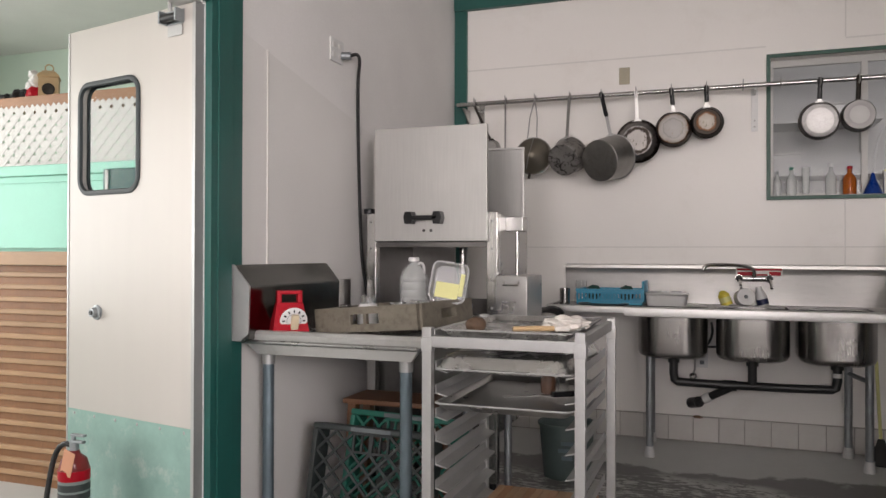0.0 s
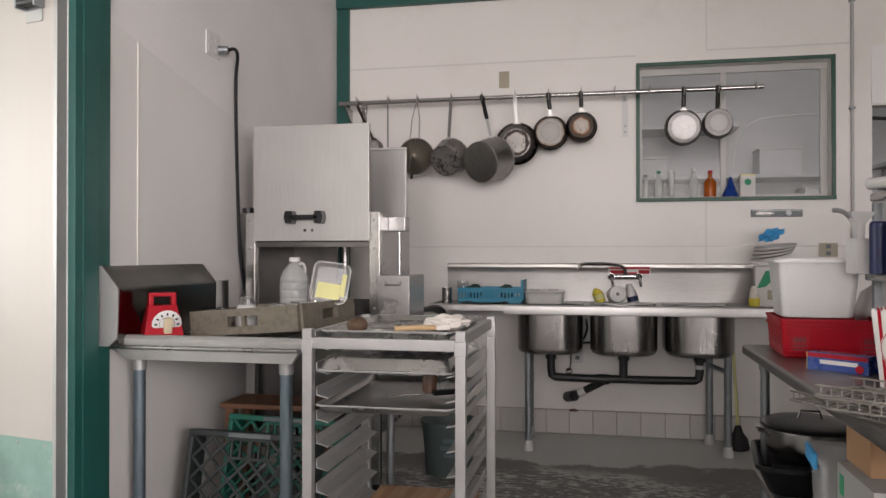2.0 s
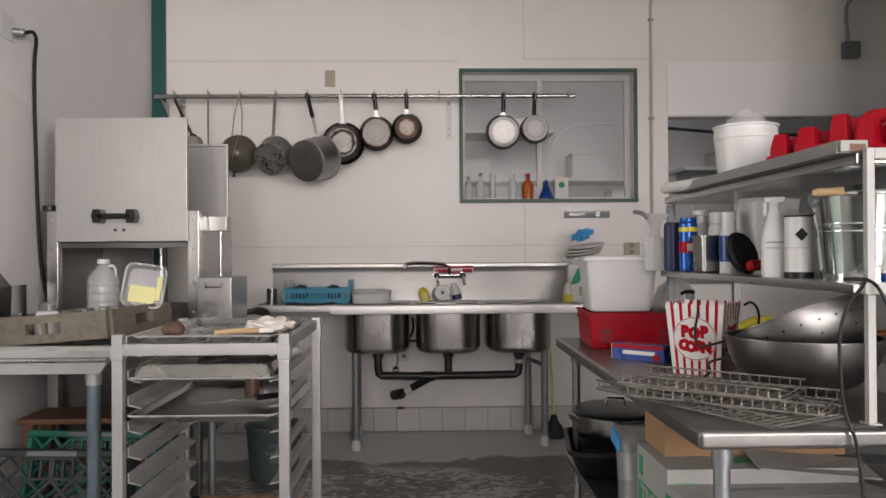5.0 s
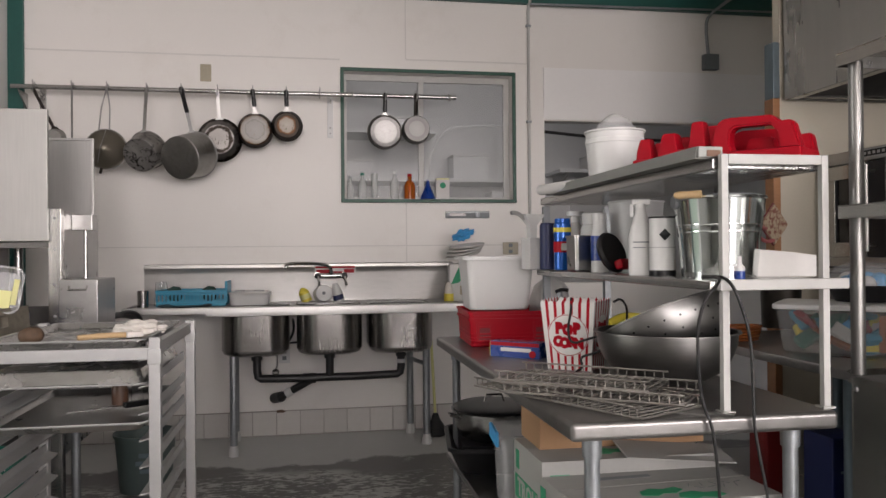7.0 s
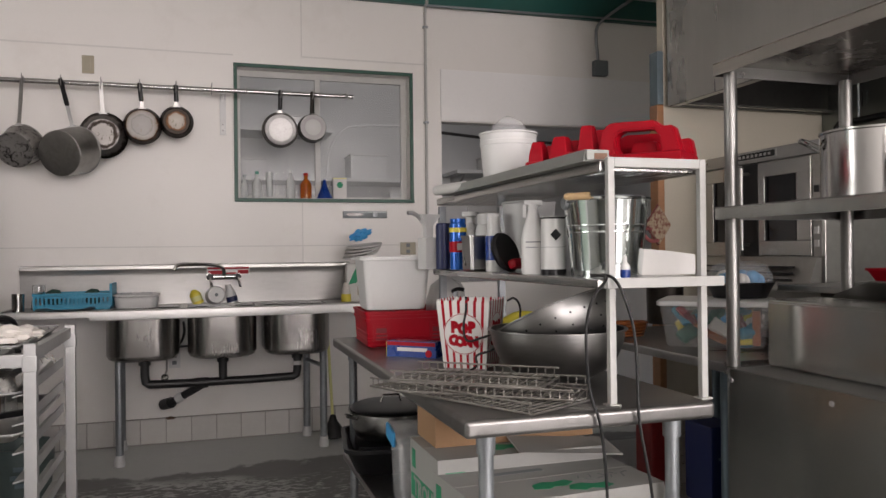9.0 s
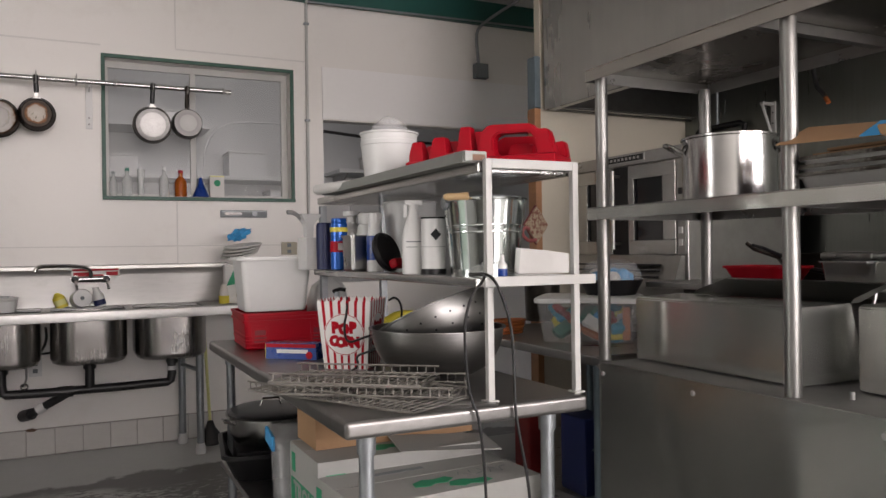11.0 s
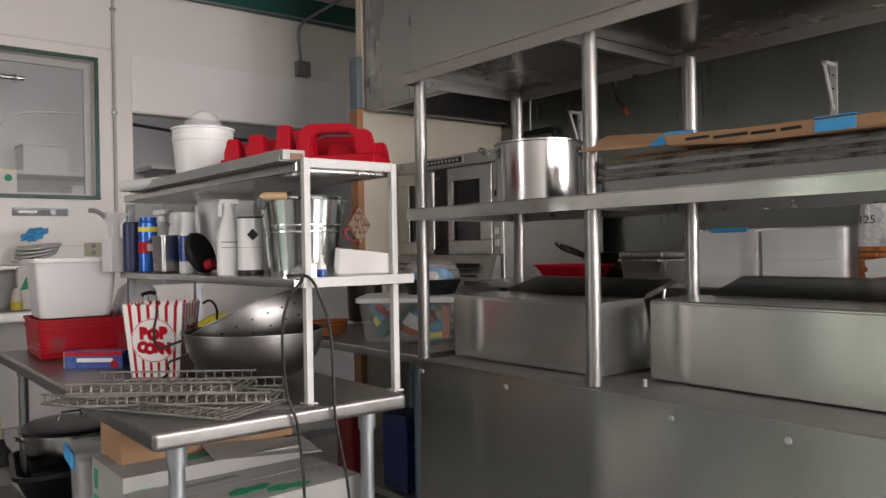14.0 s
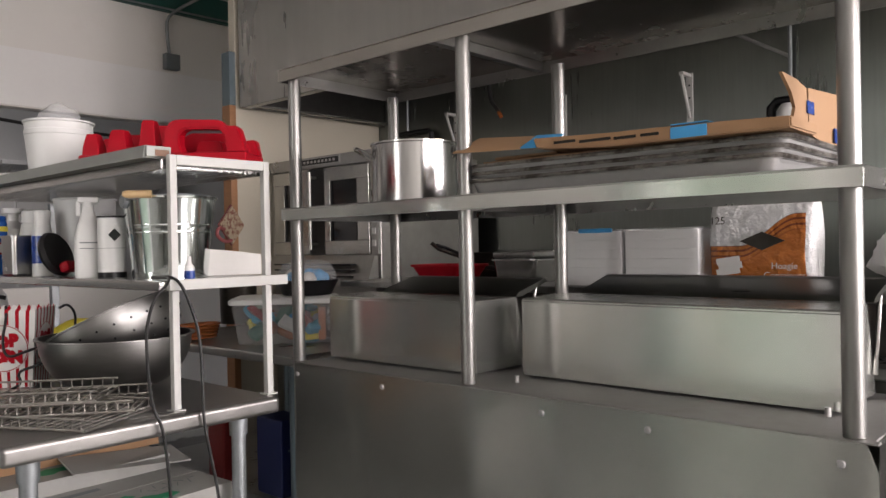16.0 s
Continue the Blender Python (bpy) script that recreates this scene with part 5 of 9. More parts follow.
def hanging_pan(name, label, x, z, r, depth, material, xt=None, zt=2.335, rb=None, hm=None, grip=None, turn=0, tip=0, y=5.20, lip=None, creased=False, at_=0.45):
    """A pan hung by its handle with its base to the room; turn swings it sideways, tip lowers its base."""
    rb = rb or r * 0.8
    t = thing(name, (x, y, z), label, "pan", "pans on the rail")
    m = pose(x, y, z, 0, 0, turn) @ pose(0, 0, 0, -90 + tip, 0, 0)
    prof = [(0, 0), (rb * 0.3, 0), (rb * 0.62, 0), (rb * 0.95, 0), (rb, 0.004), (rb + (r - rb) * 0.15, depth * 0.12), (r, depth), (r + 0.004, depth + 0.002), (r - 0.003, depth), (rb - 0.004, 0.008), (0, 0.006)]
    bm = lathe(prof, None, 48)
    if creased:
        for v in bm.verts:
            if v.co.z < 0.001:
                v.co.z += 0.016 * abs(noise.noise(Vector((v.co.x * 14, v.co.y * 9, 3.0))))
    bmesh.ops.transform(bm, matrix=m, verts=bm.verts)
    part("body", bm, material, t)
    if lip:
        part("rolled_rim", lathe([(r - 0.002, depth - 0.003), (r + 0.005, depth - 0.002), (r + 0.005, depth + 0.003), (r - 0.002, depth + 0.003)], m, 48, close=True), lip, t)
    xt = x if xt is None else xt
    p0 = m @ Vector((0, -(r - 0.004), depth * 0.9))
    p1 = Vector((xt, 5.222, zt))
    hd = p0.lerp(p1, at_)
    side = Vector((1, 0, 0))

    def strap(a, b, w, th):
        d = (b - a).normalized()
        n = d.cross(side).normalized() * th
        return loft([[p + side * sx * w + n * sn for sx, sn in ((-1, -1), (1, -1), (1, 1), (-1, 1))] for p in (a, b)])

    part("handle", strap(p0 - Vector((0, 0, 0.012)), hd if grip else p1, 0.0105, 0.003), hm or material, t)
    if grip:
        d = (p1 - hd)
        part("grip", loft([[hd + d * f + side * (w * math.cos(a)) + Vector((0, 0.008 * math.sin(a), 0)) for a in [2 * math.pi * k / 12 for k in range(12)]] for f, w in ((0, 0.011), (0.1, 0.0145), (0.6, 0.0135), (0.95, 0.016), (1.06, 0.011))]), grip, t)
    part("lug", loft([[p0 + Vector((sx * w, 0.004 - sy, dz)) for sx, sy in ((-1, 0), (1, 0), (1, 0.009), (-1, 0.009))] for w, dz in ((0.034, -0.022), (0.022, 0.004), (0.011, 0.016))]), hm or material, t)
    return t


hanging_pan("ladle", "long steel ladle hanging on the rail", -1.573, 2.0, 0.062, 0.05, "pan", xt=-1.695, zt=2.31, hm="pan_dark")
ut = thing("skewer", (-1.467, 5.22, 2.1), "thin steel rod utensil hanging on the rail", "utensil")
part("shaft", rod((-1.467, 5.222, 2.32), (-1.465, 5.215, 1.72), 0.006, 8), "steel_worn", ut)
sv = thing("sieve", (-1.27, 5.2, 1.94), "dark conical mesh sieve hanging by two wires", "sieve", "pans on the rail")
part("bowl", lathe([(0.0, -0.05), (0.03, -0.04), (0.118, 0.03), (0.126, 0.05), (0.130, 0.05), (0.118, 0.026)], pose(-1.27, 5.2, 1.935, -90, 0, 0), 36), "mesh", sv)
part("ring", lathe([(0.124, 0.044), (0.132, 0.044), (0.132, 0.056), (0.124, 0.056)], pose(-1.27, 5.2, 1.935, -90, 0, 0), 36, close=True), "pan", sv)
for dx in (-0.035, 0.03):
    part("wire", tube([(-1.27 + dx, 5.215, 2.055), (-1.262 + dx * 0.8, 5.222, 2.2), (-1.256, 5.224, 2.33)], 0.0045, 6), "steel_worn", sv)
part("strut", tube([(-1.30, 5.165, 1.84), (-1.28, 5.145, 1.93), (-1.25, 5.17, 2.05)], 0.003, 6), "steel_worn", sv)
part("spike", rod((-1.285, 5.2, 1.81), (-1.29, 5.19, 1.775), 0.009), "pan_dark", sv)
hanging_pan("saucepan", "battered saucepan with a smoked creased base hanging on the rail", -1.035, 1.880, 0.120, 0.13, "pan_a", xt=-1.014, hm="pan", rb=0.108, turn=-16, tip=24, y=5.10, lip="pan", creased=True)
hanging_pan("saucepan", "large dull aluminium saucepan hanging askew on the rail", -0.785, 1.862, 0.146, 0.19, "pan", xt=-0.80, hm="alu", grip="black", rb=0.136, turn=-26, tip=13, y=5.05, lip="alu")
hanging_pan("frying_pan", "ring scorched frying pan with a pale handle on the rail", -0.562, 2.006, 0.142, 0.05, "pan_b", xt=-0.573, hm="rimsteel", rb=0.10)
hanging_pan("frying_pan", "bright scoured frying pan with a browned rim and black grip", -0.332, 2.072, 0.114, 0.045, "pan_c", xt=-0.347, hm="rimsteel", grip="black", rb=0.098, at_=0.30)
hanging_pan("frying_pan", "small black frying pan with a worn pale middle", -0.126, 2.105, 0.100, 0.04, "pan_d", xt=-0.13, hm="rimsteel", grip="black", rb=0.084, at_=0.25)
hanging_pan("frying_pan", "steel pan with a bright round base and black handle", 0.530, 2.075, 0.114, 0.06, "pan_e", xt=0.533, hm="rimsteel", grip="black", rb=0.106, at_=0.15, tip=6, lip="pan_dark")
hanging_pan("saucepan", "small dull steel saucepan with a dark handle on the rail", 0.745, 2.099, 0.094, 0.07, "pan_f", xt=0.745, hm="pan_dark", grip="pan_dark", rb=0.090, at_=0.1)

# ---- kitchen, prep table ----
TZ = 0.905
pt_ = thing("prep_table", (0.83, 2.3, 0), "worn stainless prep table on galvanised pipe legs", "table")
X0, X1, Y0, Y1 = 0.525, 1.125, 1.475, 3.13
part("top", box(bmesh.new(), X0, X1, Y0, Y1, 0.866, TZ, bev=0.011, seg=4), "preptop", pt_, "scratched worktop with rounded edges")
for x, y in ((X0 + 0.07, Y0 + 0.07), (X1 - 0.07, Y0 + 0.07), (X0 + 0.07, Y1 - 0.07), (X1 - 0.07, Y1 - 0.07)):
    pipe_leg(pt_, x, y, 0, 0.868, 0.0165, "galv", "white", "galv")
part("cross_rail", rod((X0 + 0.07, Y1 - 0.07, 0.60), (X1 - 0.07, Y1 - 0.07, 0.60), 0.016), "bluepipe", pt_)
part("cross_rail", rod((X1 - 0.07, Y0 + 0.07, 0.42), (X1 - 0.07, Y1 - 0.07, 0.42), 0.019), "galv", pt_)
part("cross_rail", rod((X0 + 0.1, Y0 + 0.07, 0.42), (X1 - 0.07, Y0 + 0.07, 0.42), 0.019), "galv", pt_)
part("undershelf", cubes((X0 + 0.03, X1 - 0.095, Y0 + 0.10, Y1 - 0.05, 0.420, 0.445), bev=0.005), "steel_worn", pt_)

# overshelf standing on the table
os_ = thing("overshelf", (1.0, 2.1, TZ), "two tier overshelf with white painted end posts", "shelf")
SX0, SX1, SY1 = 0.868, 1.135, 2.78
for x in (0.884, 1.121):
    part("post", cubes((x - 0.0082, x + 0.0082, 1.507, 1.5235, TZ, 1.456), bev=0.002), "whitepaint", os_, "chipped white painted post")
    part("post", cubes((x - 0.0125, x + 0.0125, SY1 - 0.03, SY1 - 0.005, TZ, 1.42), bev=0.002), "galv", os_)
    part("base_plate", cubes((x - 0.014, x + 0.014, 1.500, 1.531, TZ, TZ + 0.004)), "whitepaint", os_)
part("end_bar", cubes((0.8922, 1.1128, 1.507, 1.5235, 1.434, 1.456), bev=0.002), "whitepaint", os_)
part("end_bar", cubes((0.862, 1.165, 1.491, 1.5065, 1.165, 1.188), bev=0.002), "whitepaint", os_)
part("tier", cubes((SX0, SX1, 1.53, SY1, 1.425, 1.450), bev=0.004), "steel_h", os_)
part("tier", cubes((0.845, SX1, 1.505, SY1 - 0.02, 1.165, 1.186), bev=0.004), "steel_h", os_)
tr = thing("steel_channel", (0.875, 2.09, 1.4505), "long grey steel channel with a tan end along the shelf", "channel", local=True)
part("trough", extrude([(-0.035, 0.0), (-0.030, 0.027), (-0.026, 0.027), (-0.030, 0.004), (0.026, 0.004), (0.022, 0.027), (0.026, 0.027), (0.031, 0.0)], "y", -0.535, 0.535), "channel", tr)
part("end_block", cubes((-0.031, 0.026, -0.545, -0.536, 0.002, 0.026), bev=0.002), "channel", tr)
part("rust_patch", cubes((-0.012, 0.02, -0.5465, -0.5452, 0.004, 0.018)), "darkwood", tr, "brown stained end patch")
TT_ = 1.4505

pl = thing("pail", (0.945, 2.25, TT_), "white plastic pail with a clear bag bulging out of it", "pail", local=True)
part("body", lathe([(0, 0), (0.076, 0), (0.088, 0.128), (0.090, 0.130), (0.090, 0.142), (0.088, 0.144), (0.089, 0.162), (0.093, 0.164), (0.093, 0.169), (0.085, 0.169), (0.073, 0.005), (0, 0.005)], None, 40), "white", pl)
bm = bmesh.new()
bmesh.ops.create_icosphere(bm, subdivisions=3, radius=1)
for v in bm.verts:
    v.co *= 1 + 0.16 * noise.noise(v.co * 2.5)
bmesh.ops.transform(bm, matrix=pose(0.005, 0, 0.165) @ Matrix.Diagonal((0.058, 0.058, 0.056, 1)), verts=bm.verts)
part("bag", bm, "wrap", pl, "crumpled clear bag")
ro = thing("paper_roll", (0.845, 2.50, 1.4505), "thin roll of white paper on the overshelf", "paper roll", rz=12, local=True)
part("roll", tube([(0, -0.10, 0.018), (0, 0.12, 0.018)], 0.018, 16), "paper", ro)

# red bottle carrier
rc = thing("bottle_carrier", (1.045, 1.805, TT_), "red moulded plastic bottle carrier with a carrying handle", "carrier", rz=-51, local=True)
part("base", cubes((-0.208, 0.215, -0.075, 0.075, 0, 0.040), (-0.10, 0.03, -0.070, 0.070, 0.038, 0.058), bev=0.006), "red", rc)
part("lettering_bar", cubes((-0.13, -0.085, -0.0765, -0.0752, 0.012, 0.028)), "paper", rc, "small white moulded mark")
for x, h, w_ in ((-0.180, 0.094, 0.017), (-0.112, 0.102, 0.021), (-0.036, 0.124, 0.018)):
    for sy in (-1, 1):
        part("cup_tower", loft([[(x + a * w, sy * 0.045 + b * w, z) for a, b in ((-1, -0.9), (-0.8, -1), (0.8, -1), (1, -0.9), (1, 1), (-1, 1))] for w, z in ((w_ * 1.25, 0.036), (w_ * 1.18, 0.060), (w_ * 0.85, h - 0.006), (w_ * 0.7, h))]), "red", rc)
part("handle", extrude([(0.0, 0.036), (0.012, 0.100), (0.026, 0.118), (0.044, 0.122), (0.150, 0.118), (0.168, 0.100), (0.180, 0.104), (0.196, 0.100), (0.214, 0.036), (0.166, 0.036), (0.160, 0.078), (0.146, 0.096), (0.064, 0.098), (0.050, 0.088), (0.048, 0.060), (0.058, 0.036)], "y", -0.073, -0.035, bev=0.004), "red", rc, "arched handle")
part("rear_wall", extrude([(0.0, 0.036), (0.012, 0.090), (0.035, 0.104), (0.13, 0.100), (0.15, 0.078), (0.205, 0.082), (0.214, 0.036)], "y", 0.035, 0.073, bev=0.004), "red", rc)
part("cup_tower", loft([[(0.105 + a * w, b * w * 0.7, z) for a, b in ((-1, -1), (1, -1), (1, 1), (-1, 1))] for w, z in ((0.036, 0.036), (0.028, 0.070), (0.022, 0.074))]), "red", rc)

# bottles and cans on the middle tier
MZ = 1.1865


def turned(name, loc, label, cat, profile, material, group="", extra=(), seg=28, rz=0):
    t = thing(name, loc, label, cat, group, local=True, rz=rz)
    part("body", lathe(profile, None, seg), material, t)
    for n_, p_, m_ in extra:
        part(n_, lathe(p_, None, seg), m_, t)
    return t


def band(r, z0, z1, d=0.0012):
    return [(r, z0), (r + d, z0), (r + d, z1), (r, z1)]


bk = thing("bucket", (1.0, 1.74, MZ), "shiny galvanised bucket with a wooden grip bail handle", "bucket", local=True)
part("body", lathe([(0, 0.008), (0.083, 0.008), (0.084, 0.0), (0.088, 0.0), (0.098, 0.105), (0.0993, 0.107), (0.0988, 0.110), (0.1002, 0.122), (0.1013, 0.124), (0.1005, 0.127), (0.108, 0.186), (0.113, 0.188), (0.112, 0.193), (0.107, 0.192), (0.086, 0.012), (0, 0.012)], None, 48), "zinc", bk)
part("bail", tube([(0.112, 0.01, 0.182), (0.10, -0.05, 0.193), (0.0, -0.115, 0.196), (-0.10, -0.06, 0.192), (-0.112, 0.01, 0.182)], 0.0035, 8, smooth=2), "galv", bk)
part("grip", lathe([(0, 0), (0.006, 0.001), (0.0095, 0.012), (0.0085, 0.03), (0.0095, 0.052), (0.0095, 0.062), (0.005, 0.064), (0, 0.064)], Matrix.Translation((-0.142, -0.050, 0.1935)) @ Vector((0.057, -0.035, 0.0015)).to_track_quat("Z", "Y").to_matrix().to_4x4(), 18), "tan", bk, "turned wooden grip")
for x in (-1, 1):
    part("ear", lathe([(0, 0), (0.018, 0), (0.014, 0.008), (0, 0.008)], pose(x * 0.107, 0.01, 0.182, 0, x * 90, 0), 14), "galv", bk)
bk2 = thing("grey_bin", (1.085, 1.94, MZ), "dark grey tapered plastic bin behind the bucket", "bin", local=True)
part("body", lathe([(0, 0), (0.05, 0), (0.062, 0.185), (0.066, 0.185), (0.058, 0.19), (0.047, 0.005), (0, 0.005)], None, 32), "grey", bk2)
sp = thing("spray_bottle", (0.888, 1.94, MZ), "white plastic trigger spray bottle", "bottle", local=True, rz=-25)
part("body", loft([[(x * s, y * s, z) for x, y in rounded(0.066, 0.046, 0.02, 5)] for s, z in ((0.95, 0), (1, 0.008), (1, 0.10), (0.82, 0.125), (0.45, 0.165), (0.36, 0.180))]), "white", sp)
part("trigger_head", join(at(cubes((-0.024, 0.026, -0.009, 0.009, 0.187, 0.203), bev=0.005)), at(cubes((-0.028, -0.018, -0.006, 0.006, 0.155, 0.19), bev=0.002)), rod((0, 0, 0.178), (0, 0, 0.19), 0.014)), "white", sp)
part("label_bar", at(cubes((-0.02, 0.022, -0.0240, -0.0233, 0.086, 0.089))), "grey", sp, "small grey print")
part("label_bar", at(cubes((-0.02, 0.012, -0.0240, -0.0233, 0.072, 0.074))), "grey", sp, "small grey print")
turned("canister", (0.910, 1.86, MZ), "white canister with a black base and dark print", "canister", [(0, 0.0), (0.0325, 0.0), (0.0325, 0.15), (0.030, 0.153), (0, 0.153)], "white", extra=[("base", band(0.0325, 0.0, 0.014), "black"), ("top_band", band(0.0325, 0.147, 0.152), "black"), ("print_line", band(0.0325, 0.072, 0.073, 0.0004), "grey")])
can = bpy.data.objects["canister"]
part("emblem", at(cubes((-0.011, 0.011, -0.001, 0.001, -0.011, 0.011)), -0.008, -0.0325, 0.105, 0, 45, 0), "black", can, "dark diamond emblem")
turned("bottle", (0.905, 2.28, MZ), "white bottle with a blue label", "bottle", [(0, 0), (0.027, 0), (0.027, 0.10), (0.024, 0.125), (0.021, 0.135), (0.021, 0.165), (0, 0.167)], "white", extra=[("label_band", band(0.027, 0.035, 0.112), "blue"), ("cap", [(0.0, 0.165), (0.0225, 0.163), (0.0225, 0.183), (0, 0.185)], "white")])
t_ = bpy.data.objects["bottle"]
for z, w in ((0.09, 0.03), (0.078, 0.022), (0.05, 0.03)):
    part("print_bar", cubes((-w / 2.6, w / 2.6, -0.0292, -0.0262, z, z + 0.007)), "paper", t_)
turned("spray_can", (0.858, 2.50, MZ), "blue insect spray can with red and yellow print", "spray can", [(0, 0), (0.027, 0.002), (0.029, 0.006), (0.029, 0.155), (0.025, 0.163), (0, 0.164)], "canblue", extra=[("red_band", band(0.029, 0.062, 0.098), "red"), ("yellow_band", band(0.029, 0.13, 0.145), "yellow"), ("cap", [(0.025, 0.162), (0.027, 0.164), (0.026, 0.176), (0, 0.177)], "canblue")])
t_ = bpy.data.objects["spray_can"]
part("print_patch", at(cubes((-0.014, 0.014, -0.0312, -0.0305, 0.068, 0.092))), "paper", t_, "white lettering patch")
turned("spray_can", (0.842, 2.61, MZ), "plain dark blue spray can", "spray can", [(0, 0), (0.028, 0.002), (0.029, 0.006), (0.029, 0.155), (0.025, 0.165), (0, 0.166)], "navy")
bx = thing("steel_canister", (0.872, 2.36, MZ), "square stainless steel insert canister", "canister", local=True, rz=8)
part("body", tub_shape(0.070, 0.070, 0.074, 0.074, 0.115, 0.012, 0.0015, 0.004, 0.006), "steel_worn", bx)
part("lid", at(cubes((-0.031, 0.031, -0.031, 0.031, 0.108, 0.112))), "steel_worn", bx)
turned("jug", (0.955, 2.46, MZ), "white plastic jug with a ribbed cap", "jug", [(0, 0), (0.043, 0), (0.045, 0.12), (0.04, 0.15), (0.036, 0.155), (0.036, 0.158), (0.039, 0.158), (0.039, 0.19), (0.03, 0.195), (0, 0.195)], "white")
turned("spray_bottle", (0.925, 2.56, MZ), "white spray bottle behind the cans", "bottle", [(0, 0), (0.035, 0), (0.035, 0.14), (0.015, 0.165), (0.015, 0.185), (0.03, 0.188), (0.03, 0.203), (0, 0.205)], "white")
turned("clear_container", (1.035, 2.30, MZ), "tall frosted plastic container", "container", [(0, 0), (0.07, 0), (0.085, 0.215), (0.089, 0.216), (0.086, 0.222), (0.067, 0.004), (0, 0.004)], "haze")
dk = thing("scrub_pad", (0.893, 2.13, MZ), "black round scrubber propped on a red cloth", "scrubber", local=True, rx=70, rz=35)
part("disc", lathe([(0, 0), (0.058, 0), (0.063, 0.01), (0.058, 0.02), (0, 0.02)], pose(0, 0.06, 0), 28), "black", dk)
part("cloth", at(cubes((-0.03, 0.05, 0.0, 0.03, 0.02, 0.05), bev=0.01)), "red", dk, "folded red cloth")
ds = thing("portion_scoop", (0.81, 2.70, MZ), "grey plastic dispenser with a flared scoop top", "dispenser", local=True, rz=15)
part("box", cubes((-0.028, 0.028, -0.03, 0.03, 0, 0.115), bev=0.004), "haze", ds)
part("scoop", loft([[(x * w, y * d, z) for x, y in ((-1, -1), (1, -1), (1, 1), (-1, 1))] for w, d, z in ((0.012, 0.012, 0.10), (0.014, 0.014, 0.16), (0.038, 0.022, 0.192), (0.038, 0.022, 0.20))]), "haze", ds)
part("arm", tube([(-0.03, 0, 0.185), (-0.06, 0, 0.205), (-0.085, 0, 0.205)], 0.008, smooth=1), "alu", ds)
dr_ = thing("dropper_bottle", (0.944, 1.555, MZ), "tiny white dropper bottle with a blue base", "bottle", local=True)
part("body", lathe([(0, 0), (0.0115, 0), (0.0115, 0.018), (0, 0.018)], None, 16), "blue", dr_)
part("top", lathe([(0.0115, 0.018), (0.0115, 0.026), (0.005, 0.034), (0.004, 0.05), (0, 0.051)], None, 16), "white", dr_)
wb = thing("plastic_sheet", (1.125, 1.70, MZ), "curved white plastic sheet standing on the overshelf", "sheet", local=True, rz=-14)
part("sheet", extrude([(-0.085, 0), (0.085, 0), (0.085, 0.050), (0.03, 0.058), (-0.03, 0.064), (-0.085, 0.066)], "y", -0.03, -0.026), "paper", wb)
part("fold", extrude([(-0.03, 0), (-0.026, 0), (0.05, 0.02), (0.05, 0.024)], "x", -0.085, 0.085), "paper", wb)

# on the worktop
for i, (dx, dz) in enumerate(((0, 0), (0.003, 0.013), (-0.002, 0.026))):
    rb = thing("red_basket", (0.752 + dx, 2.885, TZ + dz), "red plastic basket nested in a stack on the worktop", "basket", "stacked red baskets", local=True, rz=-3)
    part("body", tub_shape(0.306, 0.306, 0.318, 0.318, 0.104, 0.015, 0.003, 0.005, 0.008), "red", rb)
    for z in (0.004, 0.020):
        part("rib", loft([[(x, y, z + q) for x, y in rounded(w_, w_, 0.017)] for q, w_ in ((0, 0.3075), (0.003, 0.3125), (0.007, 0.3085))], cap0=False, cap1=False), "red", rb)
    for x in (-0.105, 0.105):
        part("grip_frame", cubes((x - 0.028, x + 0.028, -0.1600, -0.1560, 0.020, 0.026), (x - 0.028, x + 0.028, -0.1600, -0.1560, 0.070, 0.076), (x - 0.028, x - 0.022, -0.1600, -0.1560, 0.026, 0.070), (x + 0.022, x + 0.028, -0.1600, -0.1560, 0.026, 0.070)), "red", rb)
        # recess is nearly flush; its depth is shade in the colour
        part("grip_recess", cubes((x - 0.022, x + 0.022, -0.1575, -0.1555, 0.026, 0.070)), "shade_red", rb)
wbn = thing("plastic_bin", (0.720, 2.90, TZ + 0.13), "white rectangular plastic bin standing on red baskets", "bin", local=True, rz=-3)
part("body", tub_shape(0.225, 0.20, 0.258, 0.24, 0.20, 0.025, 0.003, 0.008, 0.012), "white", wbn)
part("rim", loft([[(x, y, z) for x, y in rounded(w_, d_, 0.03, 5)] for w_, d_, z in ((0.268, 0.249, 0.186), (0.288, 0.267, 0.187), (0.288, 0.267, 0.196), (0.270, 0.251, 0.1975))], cap0=False, cap1=False), "white", wbn)
jg2 = thing("milk_jug", (0.965, 2.98, TZ), "translucent plastic jug with a yellow label", "jug", local=True)
part("body", loft([[(x * s, y * s, z) for x, y in rounded(0.15, 0.12, 0.03, 5)] for s, z in ((0.95, 0), (1, 0.01), (1, 0.15), (0.75, 0.21), (0.35, 0.235), (0.3, 0.25))]), "haze", jg2)
part("label", cubes((-0.05, 0.05, -0.0625, -0.0605, 0.07, 0.125)), "yellow", jg2, "yellow label")
part("handle", tube([(0.02, 0, 0.225), (0.065, 0, 0.21), (0.073, 0, 0.15)], 0.011, smooth=1), "haze", jg2)
bb = thing("bag_box", (0.69, 2.46, TZ), "blue and red carton of sandwich bags", "carton", local=True, rz=-42)
part("carton", cubes((-0.09, 0.09, -0.03, 0.03, 0, 0.052), bev=0.001), "blue", bb)
part("end_panel", cubes((-0.0915, -0.0895, -0.0295, 0.0295, 0.001, 0.051)), "yellow", bb, "yellow printed end")
part("red_band", cubes((-0.088, 0.088, -0.0312, -0.0302, 0.038, 0.050)), "red", bb, "red stripe")
